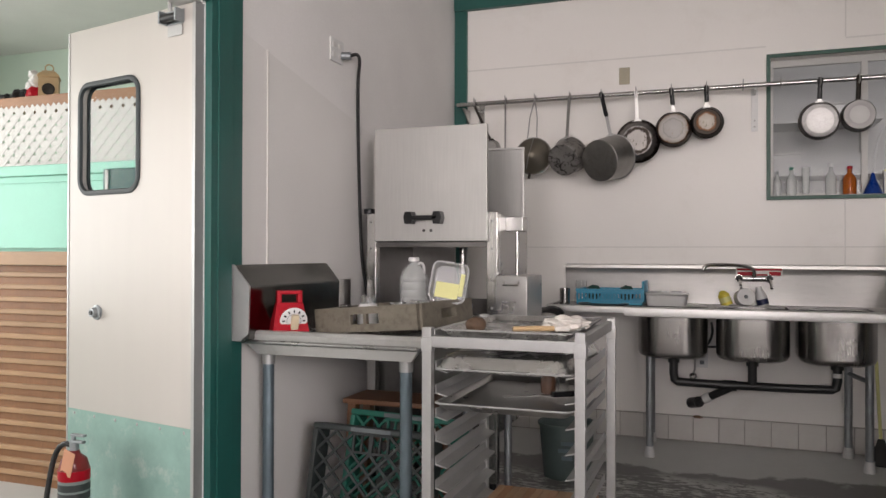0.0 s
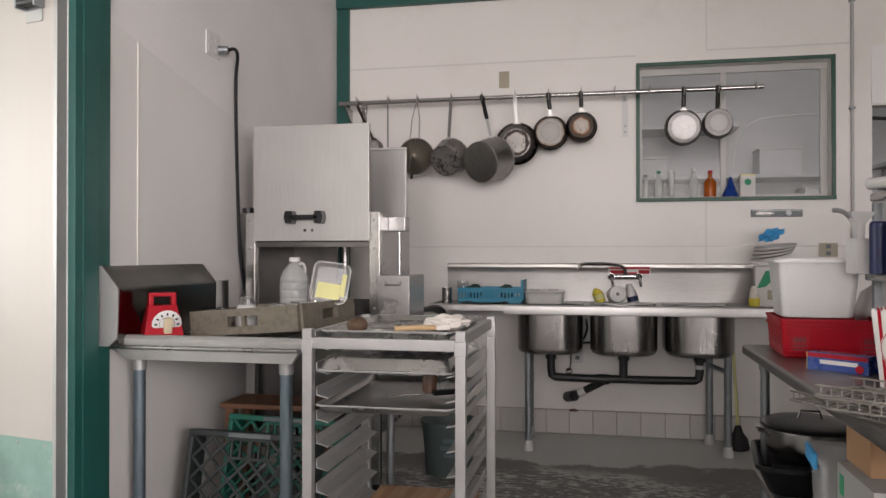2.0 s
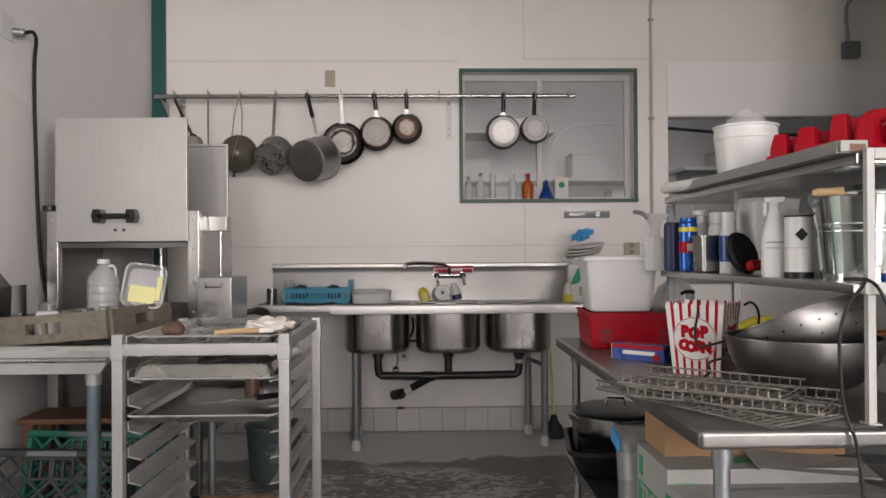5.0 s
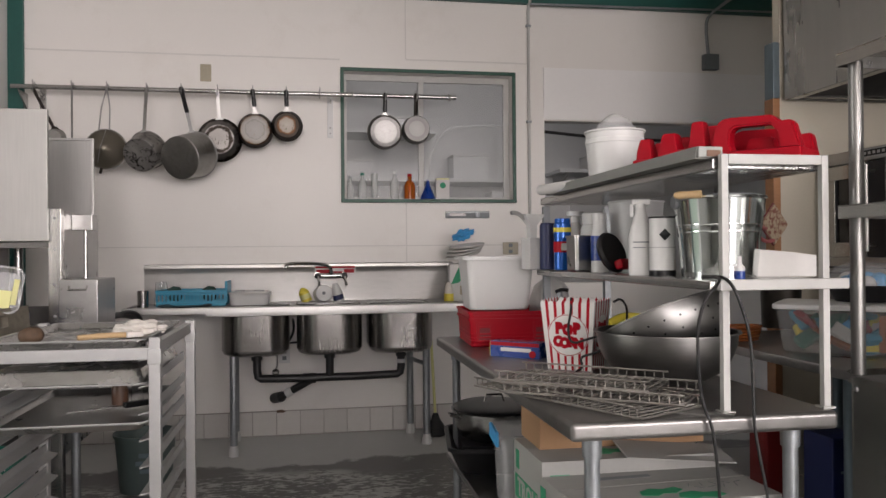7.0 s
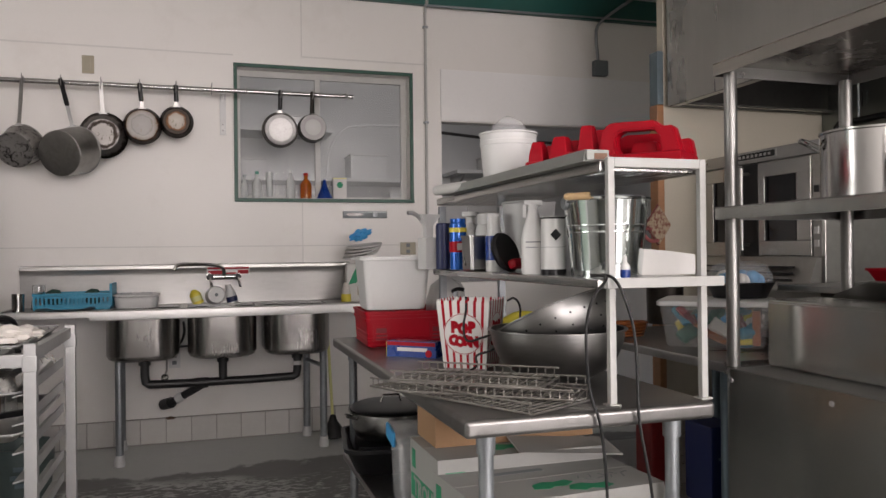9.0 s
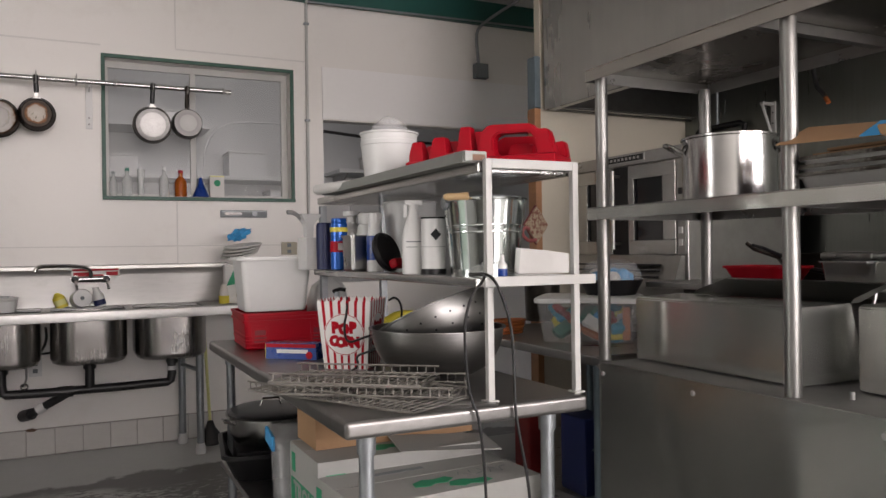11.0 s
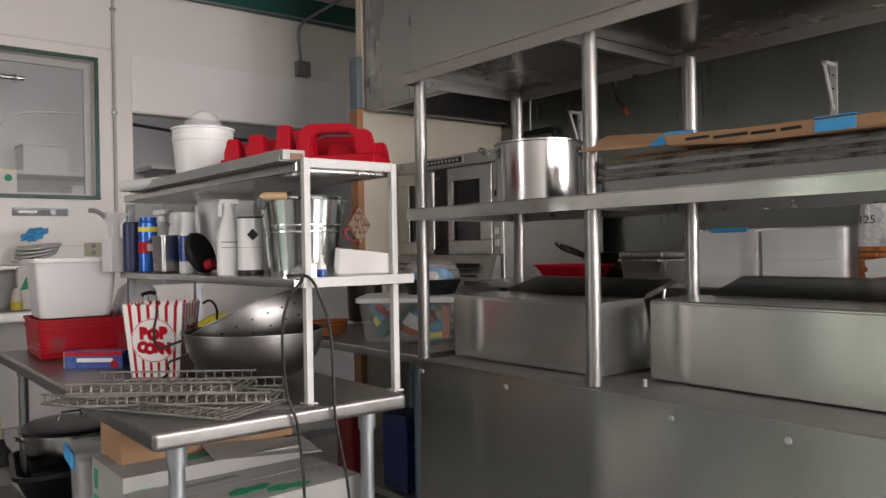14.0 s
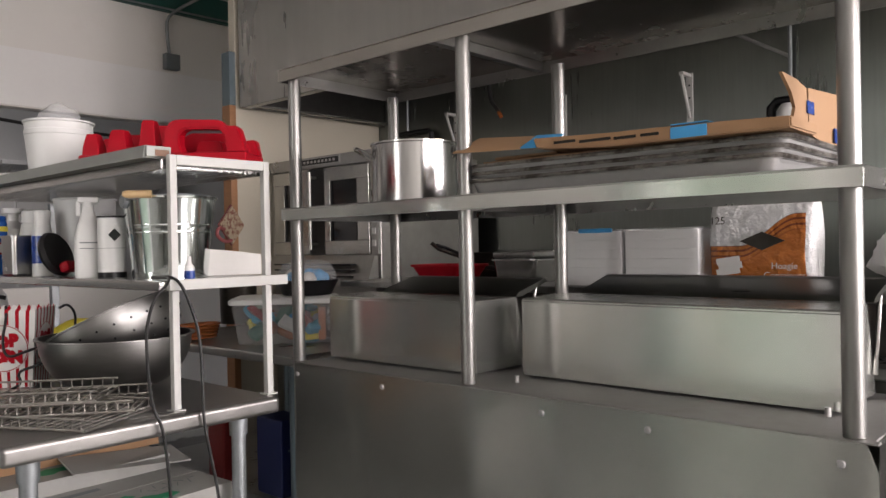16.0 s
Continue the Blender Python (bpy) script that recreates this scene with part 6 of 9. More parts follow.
part("white_lettering", cubes((-0.05, 0.06, -0.0315, -0.0305, 0.020, 0.032)), "paper", bb, "white lettering bar")
part("red_badge", lathe([(0, 0), (0.012, 0), (0.012, 0.0015), (0, 0.0015)], pose(0.065, -0.0305, 0.014, 90, 0, 0), 18), "red", bb)
part("top_print", cubes((-0.07, 0.05, -0.015, 0.015, 0.0522, 0.0528)), "red", bb)

# striped popcorn tub
pc = thing("popcorn_tub", (0.797, 2.20, TZ), "red and white striped popcorn tub with scalloped rim", "tub", local=True, rz=-38)
bw, tw, ph = 0.066, 0.082, 0.205
NS = 13
for side in range(4):
    R_ = Matrix.Rotation(math.pi / 2 * side, 4, "Z")
    for i in range(NS):
        u0, u1 = -1 + 2 * (i + (0.14 if i % 2 else -0.14) * (i > 0)) / NS, -1 + 2 * (i + 1 + (0.14 if not i % 2 else -0.14) * (i < NS - 1) ) / NS
        um = (u0 + u1) / 2
        pts = [(u0 * bw, -bw, 0), (u1 * bw, -bw, 0), (u1 * tw, -tw, ph - 0.008), (um * tw, -tw - 0.0005, ph), (u0 * tw, -tw, ph - 0.008)]
        bm = bmesh.new()
        A = [bm.verts.new(R_ @ Vector(p)) for p in pts]
        B_ = [bm.verts.new(R_ @ (Vector(p) + Vector((0, 0.0015, 0)))) for p in pts]
        bm.faces.new(A)
        bm.faces.new(B_[::-1])
        for k in range(5):
            bm.faces.new((A[k], A[(k + 1) % 5], B_[(k + 1) % 5], B_[k]))
        part("stripe", bm, "red" if i % 2 else "paper", pc)
part("bottom", cubes((-bw + 0.003, bw - 0.003, -bw + 0.003, bw - 0.003, 0.002, 0.004)), "paper", pc)
lean = math.degrees(math.atan2(tw - bw, ph))
for k in range(4):
    F_ = Matrix.Rotation(math.pi / 2 * k, 4, "Z") @ pose(0, -(bw + (tw - bw) * 0.5) - 0.0014, ph * 0.5, 90 + lean, 0, 0)
    badge = part("badge", lathe([(0, 0), (0.062, 0), (0.062, 0.0008), (0, 0.0008)], F_, 40), "paper", pc, "white round badge")
    part("badge_ring", lathe([(0.0585, 0.0004), (0.0605, 0.0004), (0.0605, 0.0011), (0.0585, 0.0011)], F_, 40, close=True), "red", badge)
    for yy, word, step, sz in ((0.019, "POP", 0.027, 0.042), (-0.020, "CORN", 0.0215, 0.039)):
        for j, ch in enumerate(word):
            lettering(ch, sz, F_ @ pose((j - (len(word) - 1) / 2) * step, yy - 0.004 * (j % 2), 0.0012 + 0.0002 * j), "red", badge, "letter", wide=0.9, bold=0.0038)

# nested mixing bowls, the upper one a colander
bw_ = thing("mixing_bowl", (0.925, 1.875, TZ), "large stainless mixing bowl on the worktop", "bowl", local=True)
def bowl_profile(r, h, e=0.6, t=0.002):
    out = [(0, 0)] + [(r * math.sin(a) ** e, h * (1 - math.cos(a))) for a in [radians(12 + 78 * i / 10) for i in range(11)]]
    inn = [(max(0, x - t), z + t) for x, z in out[::-1]]
    return out + [(r + 0.008, h), (r + 0.008, h + 0.003), (r - t, h + 0.003)] + inn[1:]
part("body", lathe(bowl_profile(0.178, 0.136, 0.74), None, 56), "bowlsteel", bw_)
co = thing("colander", (0.955, 1.860, TZ + 0.055), "perforated steel colander tilted in the mixing bowl", "colander", local=True, rx=-20, ry=-16)
part("body", lathe(bowl_profile(0.172, 0.128, 0.66), None, 56), "bowlsteel", co)
for ring_, n_ in ((0.52, 18), (0.68, 22), (0.84, 26)):
    for i in range(n_):
        a = 2 * math.pi * i / n_
        rr = 0.172 * math.sin(radians(90 * ring_)) ** 0.66
        zz = 0.128 * (1 - math.cos(radians(90 * ring_)))
        part("hole", rod(((rr - 0.001) * math.cos(a), (rr - 0.001) * math.sin(a), zz), ((rr + 0.0012) * math.cos(a), (rr + 0.0012) * math.sin(a), zz - 0.0008), 0.0030, 8), "black", co)

# wire racks
def wire_rack(loc, rz, L, Wd, n, label, lift=0.027, rx=0.0):
    w = thing("wire_rack", loc, label, "wire rack", "wire racks on the worktop", local=True, rz=rz, rx=rx)
    part("frame", tube([(-L / 2, -Wd / 2, 0.006), (L / 2, -Wd / 2, 0.006), (L / 2, Wd / 2, 0.006), (-L / 2, Wd / 2, 0.006), (-L / 2, -Wd / 2, 0.006)], 0.0029, 6), "wire", w)
    part("upper_wire", tube([(-L / 2, -Wd / 2, lift), (L / 2, -Wd / 2, lift)], 0.0024, 6), "wire", w)
    part("upper_wire", tube([(-L / 2, Wd / 2, lift), (L / 2, Wd / 2, lift)], 0.0024, 6), "wire", w)
    wire = finish(tube([(0, -Wd / 2, lift), (0, -Wd / 2, 0.009), (0, Wd / 2, 0.009), (0, Wd / 2, lift)], 0.0017, 5), "cross_wire", M["wire"])
    for i in range(n):
        c = new("cross_wire", wire)
        c.location.x = -L / 2 + L * (i + 0.5) / n
        c.parent = w
    for j in range(3):
        y = -Wd / 2 + Wd * (j + 1) / 4
        part("long_wire", rod((-L / 2, y, 0.005), (L / 2, y, 0.005), 0.0018, 6), "wire", w)
    return w


wire_rack((0.640, 1.742, TZ), -62, 0.52, 0.21, 26, "steel wire rack with upturned edges overhanging the worktop")
wire_rack((0.678, 1.709, TZ + 0.014), -37.5, 0.42, 0.20, 20, "steel wire rack stacked crosswise on another rack")
wire_rack((0.640, 1.735, TZ + 0.036), -40, 0.37, 0.16, 17, "small steel wire rack on top of the stack")
sl = thing("spatula", (0.80, 1.535, TZ), "flat steel spatula blade at the edge of the worktop", "spatula", local=True, rz=-38)
part("blade", cubes((-0.09, 0.05, -0.022, 0.022, 0, 0.003)), "steel_worn", sl)
part("tang", cubes((0.05, 0.10, -0.008, 0.008, 0, 0.005)), "steel_worn", sl)

# power cord looped over the shelf end, and the cord on the popcorn tub
cd = thing("power_cord", (0.88, 1.47, TZ), "black power cord looped over the overshelf end", "cable")
part("cable", tube([(0.88, 1.60, 1.19), (0.866, 1.50, 1.194), (0.845, 1.470, 1.180), (0.815, 1.468, 1.155), (0.797, 1.468, 1.10), (0.796, 1.468, 1.04), (0.802, 1.469, 0.956), (0.812, 1.466, 0.915), (0.822, 1.462, 0.895), (0.829, 1.460, 0.846), (0.839, 1.460, 0.736), (0.842, 1.460, 0.45), (0.84, 1.46, 0.2)], 0.0034, 8, smooth=2), "rubber", cd)
part("cable", tube([(0.88, 1.60, 1.192), (0.872, 1.50, 1.196), (0.878, 1.472, 1.178), (0.894, 1.468, 1.138), (0.916, 1.468, 1.07), (0.919, 1.467, 0.96), (0.918, 1.464, 0.887), (0.931, 1.462, 0.812), (0.952, 1.462, 0.71), (0.965, 1.462, 0.45), (0.97, 1.46, 0.2)], 0.0034, 8, smooth=2), "rubber", cd)
cd2 = thing("appliance_cord", (0.78, 2.1, TZ), "thin black cord draped over the popcorn tub", "cable")
part("cable", tube([(0.762, 2.145, 1.115), (0.752, 2.115, 1.08), (0.738, 2.108, 1.03), (0.745, 2.10, 0.985), (0.772, 2.045, 1.005), (0.80, 2.03, 1.015), (0.83, 2.02, 0.99), (0.79, 2.02, 0.97), (0.755, 2.06, 0.955), (0.765, 2.055, 0.925), (0.74, 2.05, 0.915)], 0.0035, 7, smooth=2), "rubber", cd2)
part("cable", tube([(0.90, 2.16, 1.10), (0.93, 2.18, 1.11), (0.96, 2.2, 1.08), (0.965, 2.22, 1.03)], 0.0035, 7, smooth=2), "rubber", cd2)
yt = thing("yellow_pliers_handle", (1.06, 2.45, TZ), "yellow plastic handle lying behind the bowls", "tool")
part("grip", tube([(1.00, 2.45, TZ + 0.10), (1.06, 2.47, TZ + 0.125), (1.12, 2.48, TZ + 0.12)], 0.014, 10, smooth=1), "yellow", yt)
part("body", cubes((1.0, 1.1, 2.44, 2.5, TZ, TZ + 0.1), bev=0.01), "grey", yt)
vt = thing("valve_tap", (0.90, 2.66, TZ), "small metal tap standing behind the tub", "tap")
part("stem", rod((0.90, 2.66, TZ), (0.90, 2.66, TZ + 0.20), 0.010), "galv", vt)
part("lever", tube([(0.885, 2.66, TZ + 0.20), (0.91, 2.66, TZ + 0.21), (0.93, 2.65, TZ + 0.205)], 0.007, smooth=1), "black", vt)
part("spout", tube([(0.90, 2.66, TZ + 0.15), (0.88, 2.63, TZ + 0.155), (0.87, 2.61, TZ + 0.12)], 0.010, smooth=1), "galv", vt)

# under the prep table
UZ = 0.445


def carton(loc, rz, w, d, h, label, flaps=True, green=True):
    c = thing("cardboard_box", loc, label, "box", "cartons under the prep table", local=True, rz=rz)
    t = 0.005
    part("side", cubes((-w / 2, w / 2, -d / 2, -d / 2 + t, 0, h)), "cardwhite", c)
    part("side", cubes((-w / 2, w / 2, d / 2 - t, d / 2, 0, h)), "cardwhite", c)
    part("side", cubes((-w / 2, -w / 2 + t, -d / 2 + t, d / 2 - t, 0, h)), "cardwhite", c)
    part("side", cubes((w / 2 - t, w / 2, -d / 2 + t, d / 2 - t, 0, h)), "cardwhite", c)
    part("bottom", cubes((-w / 2 + t, w / 2 - t, -d / 2 + t, d / 2 - t, 0, t)), "card", c)
    f1 = part("flap", cubes((-w / 2, w / 2, -d / 2, -0.002, h, h + 0.003)), "cardwhite", c)
    f2 = part("flap", cubes((-w / 2, w / 2, 0.002, d / 2, h, h + 0.003)), "cardwhite", c)
    if green:
        for x, y, r in ((-0.02, -d * 0.22, 8), (0.06, -d * 0.36, -6)):
            part("leaf_print", at(extrude([(-0.055, -0.012), (-0.02, -0.026), (0.0, -0.015), (0.03, -0.024), (0.06, -0.006), (0.05, 0.016), (0.015, 0.012), (-0.01, 0.026), (-0.045, 0.014)], "z", 0, 0.0008), x, y, h + 0.0035, 0, 0, r), "cardgreen", f1, "green printed emblem")
        for y in (0.06, 0.15):
            part("print_bar", cubes((-0.14, 0.02, y - 0.01, y + 0.01, h + 0.003, h + 0.0036)), "grey", f2, "faint grey lettering")
        part("green_block", cubes((-w / 2 - 0.001, -w / 2, -d / 2 + 0.012, d / 2 - 0.012, h - 0.150, h - 0.088)), "cardgreen", c, "green printed block")
        lettering("TROU", 0.066, pose(-w / 2 - 0.0016, 0.0, h - 0.119, 90, 0, -90), "cardwhite", c, "lettering", bold=0.002)
        for i in range(9):
            part("scribble", at(cubes((-0.012, 0.012, -0.0012, 0.0012, 0, 0.0006)), 0.07 + 0.016 * i, -d * 0.12 - 0.022 * (i % 2), h + 0.0032, 0, 0, (62, -48, 75, 20, -70)[i % 5]), "grey", f1, "grey pen scribble")
        part("print_bar", cubes((-w / 2 - 0.001, -w / 2, -d * 0.42, d * 0.1, h - 0.205, h - 0.167)), "cardgreen", c, "green lettering bar")
        part("corner_mark", cubes((-w / 2 + 0.02, -w / 2 + 0.07, -d / 2 - 0.001, -d / 2, h - 0.09, h - 0.03)), "cardgreen", c, "green corner mark")
        part("corner_mark", cubes((-w / 2 - 0.001, -w / 2, d * 0.30, d * 0.42, h - 0.07, h - 0.02)), "cardgreen", c, "green corner mark")
    return c


carton((0.80, 1.95, UZ), 0, 0.46, 0.26, 0.285, "white produce carton with green print under the prep table")
carton((0.815, 1.72, UZ), 3, 0.48, 0.29, 0.25, "flat topped white carton with green emblems under the prep table")
cb = thing("cardboard_box", (0.82, 2.02, UZ + 0.289), "shallow brown cardboard box on top of a carton", "box", "cartons under the prep table", local=True)
part("side", cubes((-0.22, 0.24, -0.085, -0.080, 0.0, 0.122)), "card", cb)
part("side", cubes((-0.22, 0.24, 0.085, 0.090, 0.0, 0.122)), "card", cb)
part("end", cubes((-0.22, -0.215, -0.080, 0.085, 0.0, 0.122)), "card", cb)
part("end", cubes((0.235, 0.24, -0.080, 0.085, 0.0, 0.122)), "card", cb)
part("flap", at(cubes((-0.02, 0.26, -0.13, 0, 0, 0.004)), 0, -0.086, 0.012, 6, 4, -6), "cardwhite", cb)
# roaster stack
rt = thing("roaster", (0.700, 2.88, UZ + 0.104), "oval steel roaster with a dark lid", "roaster", local=True, rz=-8)
def oval(w, d, z):
    return [(w / 2 * math.cos(2 * math.pi * i / 36), d / 2 * math.sin(2 * math.pi * i / 36), z) for i in range(36)]
part("body", loft([oval(0.22, 0.26, 0), oval(0.255, 0.31, 0.012), oval(0.285, 0.35, 0.045), oval(0.30, 0.37, 0.100), oval(0.315, 0.385, 0.102), oval(0.315, 0.385, 0.108)]), "steel", rt)
lid = part("lid", loft([oval(0.295, 0.365, 0.1085), oval(0.300, 0.370, 0.112), oval(0.27, 0.33, 0.119), oval(0.13, 0.18, 0.124)]), "black", rt, "dark shallow lid")
part("handle", tube([(-0.03, 0.03, 0.120), (-0.02, 0.03, 0.150), (0.04, 0.03, 0.150), (0.05, 0.03, 0.120)], 0.004), "chrome", lid)
part("side_handle", tube([(-0.125, -0.09, 0.085), (-0.165, -0.10, 0.098), (-0.17, -0.05, 0.098), (-0.137, -0.04, 0.085)], 0.004), "chrome", rt)
bt = thing("black_tub", (0.700, 2.88, UZ), "black plastic tub under the roaster", "tub", local=True, rz=-8)
part("body", tub_shape(0.27, 0.33, 0.34, 0.41, 0.103, 0.05, 0.004, 0.010, 0.014), "black", bt)
part("infill", cubes((-0.125, 0.125, -0.155, 0.155, 0.01, 0.101)), "black", bt)
stt = thing("latch_box", (0.685, 2.40, UZ), "clear plastic box with blue latches", "box", local=True, rz=-6)
part("body", tub_shape(0.15, 0.20, 0.165, 0.215, 0.225, 0.02, 0.003, 0.005, 0.008), "wrap", stt)
part("lid", cubes((-0.09, 0.09, -0.113, 0.113, 0.226, 0.240), bev=0.004), "wrap", stt)
part("latch", cubes((-0.099, -0.088, -0.08, 0.08, 0.198, 0.244), bev=0.004), "cyan", stt, "bright blue latch")
pg = thing("plunger", (0.86, 5.22, 0), "plunger with a pale stick and black rubber cup", "plunger")
part("stick", rod((0.86, 5.22, 0.10), (0.84, 5.30, 0.75), 0.010), "label_y", pg)
part("cup", lathe([(0.065, 0.0), (0.072, 0.01), (0.06, 0.07), (0.03, 0.11), (0.018, 0.15), (0, 0.155)], Matrix.Translation((0.86, 5.22, 0)), 24), "rubber", pg)

# ---- cooking line ----
LX0, LX1, LY0, LY1, LZ = 1.475, 1.97, 0.302, 1.912, 0.902
ln = thing("service_counter", (1.7, 1.1, 0), "stainless clad service counter with dented front panel", "counter")
NY, NZ, RC = 90, 18, 0.035
bm = bmesh.new()
grid = []
for i in range(NZ + 1):
    z = 0.06 + (LZ - 0.06) * i / NZ
    row = []
    for k in range(NY + 1):
        y = LY0 + (LY1 - RC - LY0) * k / NY
        f = min(1.0, 8 * (LZ - z)) * min(1.0, 10 * (y - LY0))
        dent = 0.0080 * noise.noise(Vector((y * 4.2, z * 0.5, 1.0))) + 0.0008 * noise.noise(Vector((y * 13.0, z * 0.8, 3.0))) + 0.006 * math.exp(-((y - 1.66) / 0.10) ** 2) * noise.noise(Vector((y * 11.0, z * 1.6, 7.0)))
        row.append(bm.verts.new((LX0 + dent * f, y, z)))
    for k in range(1, 9):
        a = math.pi / 2 * k / 8
        row.append(bm.verts.new((LX0 + RC * (1 - math.cos(a)), LY1 - RC + RC * math.sin(a), z - 0.010 * math.sin(a) * (i == NZ))))
    grid.append(row)
for r0, r1 in zip(grid, grid[1:]):
    for k in range(len(r0) - 1):
        bm.faces.new((r0[k], r1[k], r1[k + 1], r0[k + 1]))
bmesh.ops.solidify(bm, geom=bm.faces[:], thickness=0.006)
part("front_panel", bm, "brushed", ln, "dented brushed front panel with a rounded corner")
part("end_panel", cubes((LX0 + 0.037, LX1, LY1 - 0.012, LY1 - 0.001, 0.06, LZ - 0.004)), "brushed", ln)
part("end_panel", cubes((LX0 + 0.013, LX1, LY0 + 0.001, LY0 + 0.012, 0.06, LZ - 0.004)), "steel_h", ln)
part("top", cubes((LX0 + 0.013, LX1, LY0 + 0.0125, LY1 - 0.0125, LZ - 0.02, LZ - 0.001), bev=0.004), "worktop", ln)
part("top_seam", cubes((LX0 - 0.002, LX0 + 0.02, LY0, LY1 - 0.04, LZ - 0.0005, LZ + 0.003), bev=0.001), "worktop", ln)
part("plinth", cubes((LX0 + 0.05, LX1 - 0.02, LY0 + 0.04, LY1 - 0.04, 0, 0.06)), "black", ln)
for y, z in ((1.50, 0.87), (0.98, 0.868), (0.72, 0.868), (0.36, 0.862), (1.87, 0.87)):
    part("screw", lathe([(0, 0), (0.008, 0), (0.006, 0.004), (0, 0.005)], pose(LX0, y, z, 0, -90, 0), 12), "alu", ln)
for x, y in ((1.60, 1.14), (1.655, 0.43)):
    part("stud", rod((x, y, LZ), (x, y, LZ + 0.018), 0.006, 10), "alu", ln)


def rail_box(x0, x1, y0, y1, z1, label):
    b = thing("ingredient_rail", ((x0 + x1) / 2, (y0 + y1) / 2, LZ), label, "food rail", "ingredient rails on the counter")
    part("housing", extrude([(x0, LZ + 0.004), (x0, z1 - 0.006), (x0 + 0.006, z1), (x1 - 0.06, z1 + 0.004), (x1, LZ + 0.004)], "y", y0, y1, bev=0.003), "brushed", b)
    lid_ = part("lid", extrude([(x1 - 0.09, z1 + 0.006), (x1 - 0.075, z1 + 0.018), (x1 + 0.05, z1 + 0.050), (x1 + 0.065, z1 + 0.045), (x1 + 0.05, z1 + 0.038), (x1 - 0.06, z1 + 0.006)], "y", y0 - 0.02, y1 - 0.085), "lidsteel", b, "dark hinged lid")
    part("lid_edge", rod((x1 + 0.05, y0 - 0.018, z1 + 0.047), (x1 + 0.05, y1 - 0.087, z1 + 0.047), 0.006, 8), "steel_worn", lid_)
    part("arm", rod((x1 - 0.03, y0 - 0.006, LZ + 0.05), (x1 + 0.03, y0 - 0.006, z1 + 0.04), 0.005, 8), "steel_worn", b)
    return b


rail_box(1.615, 1.86, 1.285, 1.885, 1.097, "boxed stainless ingredient rail with a dark lid")
rail_box(1.685, 1.93, 0.408, 1.185, 1.107, "long boxed stainless ingredient rail with a dark lid")

ps = thing("pass_shelf", (1.7, 1.1, LZ), "double tier stainless pass shelf on round posts", "shelf")
for x, ys in ((1.502, (1.895, 1.215, 0.345)), (1.925, (1.895, 1.215, 0.345))):
    for y in ys:
        zb = LZ + 0.004
        part("post", rod((x, y, zb), (x, y, 1.765), 0.019, 24), "poststeel", ps)
for z in (1.335, 1.757):
    x0, x1, y0, y1, zt = 1.462, 1.965, 0.315 if z < 1.5 else -0.4, 1.920, z + 0.037
    tier = part("tier", cubes((x0, x1, y0, y1, zt - 0.004, zt)), "shelf_under" if z > 1.5 else "steel_h", ps)
    part("edge", cubes((x0 - 0.0, x0 + 0.004, y0, y1, z, zt - 0.004), bev=0.001), "brushed" if z < 1.5 else "tieredge", tier)
    part("edge", cubes((x1 - 0.004, x1, y0, y1, z, zt - 0.004)), "steel_worn", tier)
    part("edge", cubes((x0 + 0.004, x1 - 0.004, y1 - 0.004, y1, z, zt - 0.004)), "steel_worn", tier)
    part("edge", cubes((x0 + 0.004, x1 - 0.004, y0, y0 + 0.004, z, zt - 0.004)), "steel_h", tier)
    for y in (1.30,):
        part("stiffener", cubes((x0 + 0.006, x1 - 0.006, y - 0.012, y + 0.012, z + 0.006, zt - 0.005)), "steel_worn", tier)

sp_ = thing("stock_pot", (1.705, 1.585, 1.373), "shiny stainless stock pot with loop handles on the pass shelf", "pot", local=True, rz=35)
part("body", lathe([(0, 0), (0.118, 0), (0.127, 0.008), (0.127, 0.174), (0.131, 0.176), (0.131, 0.181), (0.124, 0.181), (0.124, 0.012), (0, 0.008)], None, 56), "potsteel", sp_)
for a in (100, 280):
    m_ = Matrix.Rotation(radians(a), 4, "Z")
    part("handle", tube([m_ @ Vector(p) for p in ((0.124, -0.042, 0.139), (0.165, -0.038, 0.164), (0.178, 0, 0.169), (0.165, 0.038, 0.164), (0.124, 0.042, 0.139))], 0.006, 8, smooth=2), "chrome", sp_)
part("tag", cubes((-0.122, -0.117, -0.02, 0.006, 0.11, 0.15)), "red", sp_, "small red and white sticker")

for i in range(3):
    s = thing("sheet_pan", (1.715 + 0.004 * (i % 2), 0.835 - 0.006 * i, 1.3735 + 0.0175 * i), "stained aluminium sheet pan in a stack on the pass shelf", "tray", "stacked sheet pans", local=True, rz=0.8 * (i - 1))
    part("tray", tub_shape(0.418, 0.722, 0.43, 0.735, 0.034, 0.03, 0.002, 0.008, 0.008), "alu", s)
    part("rim", tube([(x, y, 0.031) for x, y in rounded(0.446, 0.751, 0.038)] + [(0.223, 0.3375, 0.031)], 0.0052, 6), "burnt", s)
cbx = thing("flattened_carton", (1.70, 0.86, 1.446), "flattened brown carton with blue tape on the sheet pans", "cardboard")
part("sheet", cubes((1.52, 1.88, 0.47, 1.17, 1.4465, 1.4515)), "card", cbx)
part("near_flap", extrude([(0.43, 1.447), (0.62, 1.4475), (0.80, 1.449), (0.975, 1.462), (0.985, 1.486), (0.80, 1.478), (0.62, 1.475), (0.43, 1.468)], "x", 1.467, 1.62, bev=0.003), "card", cbx)
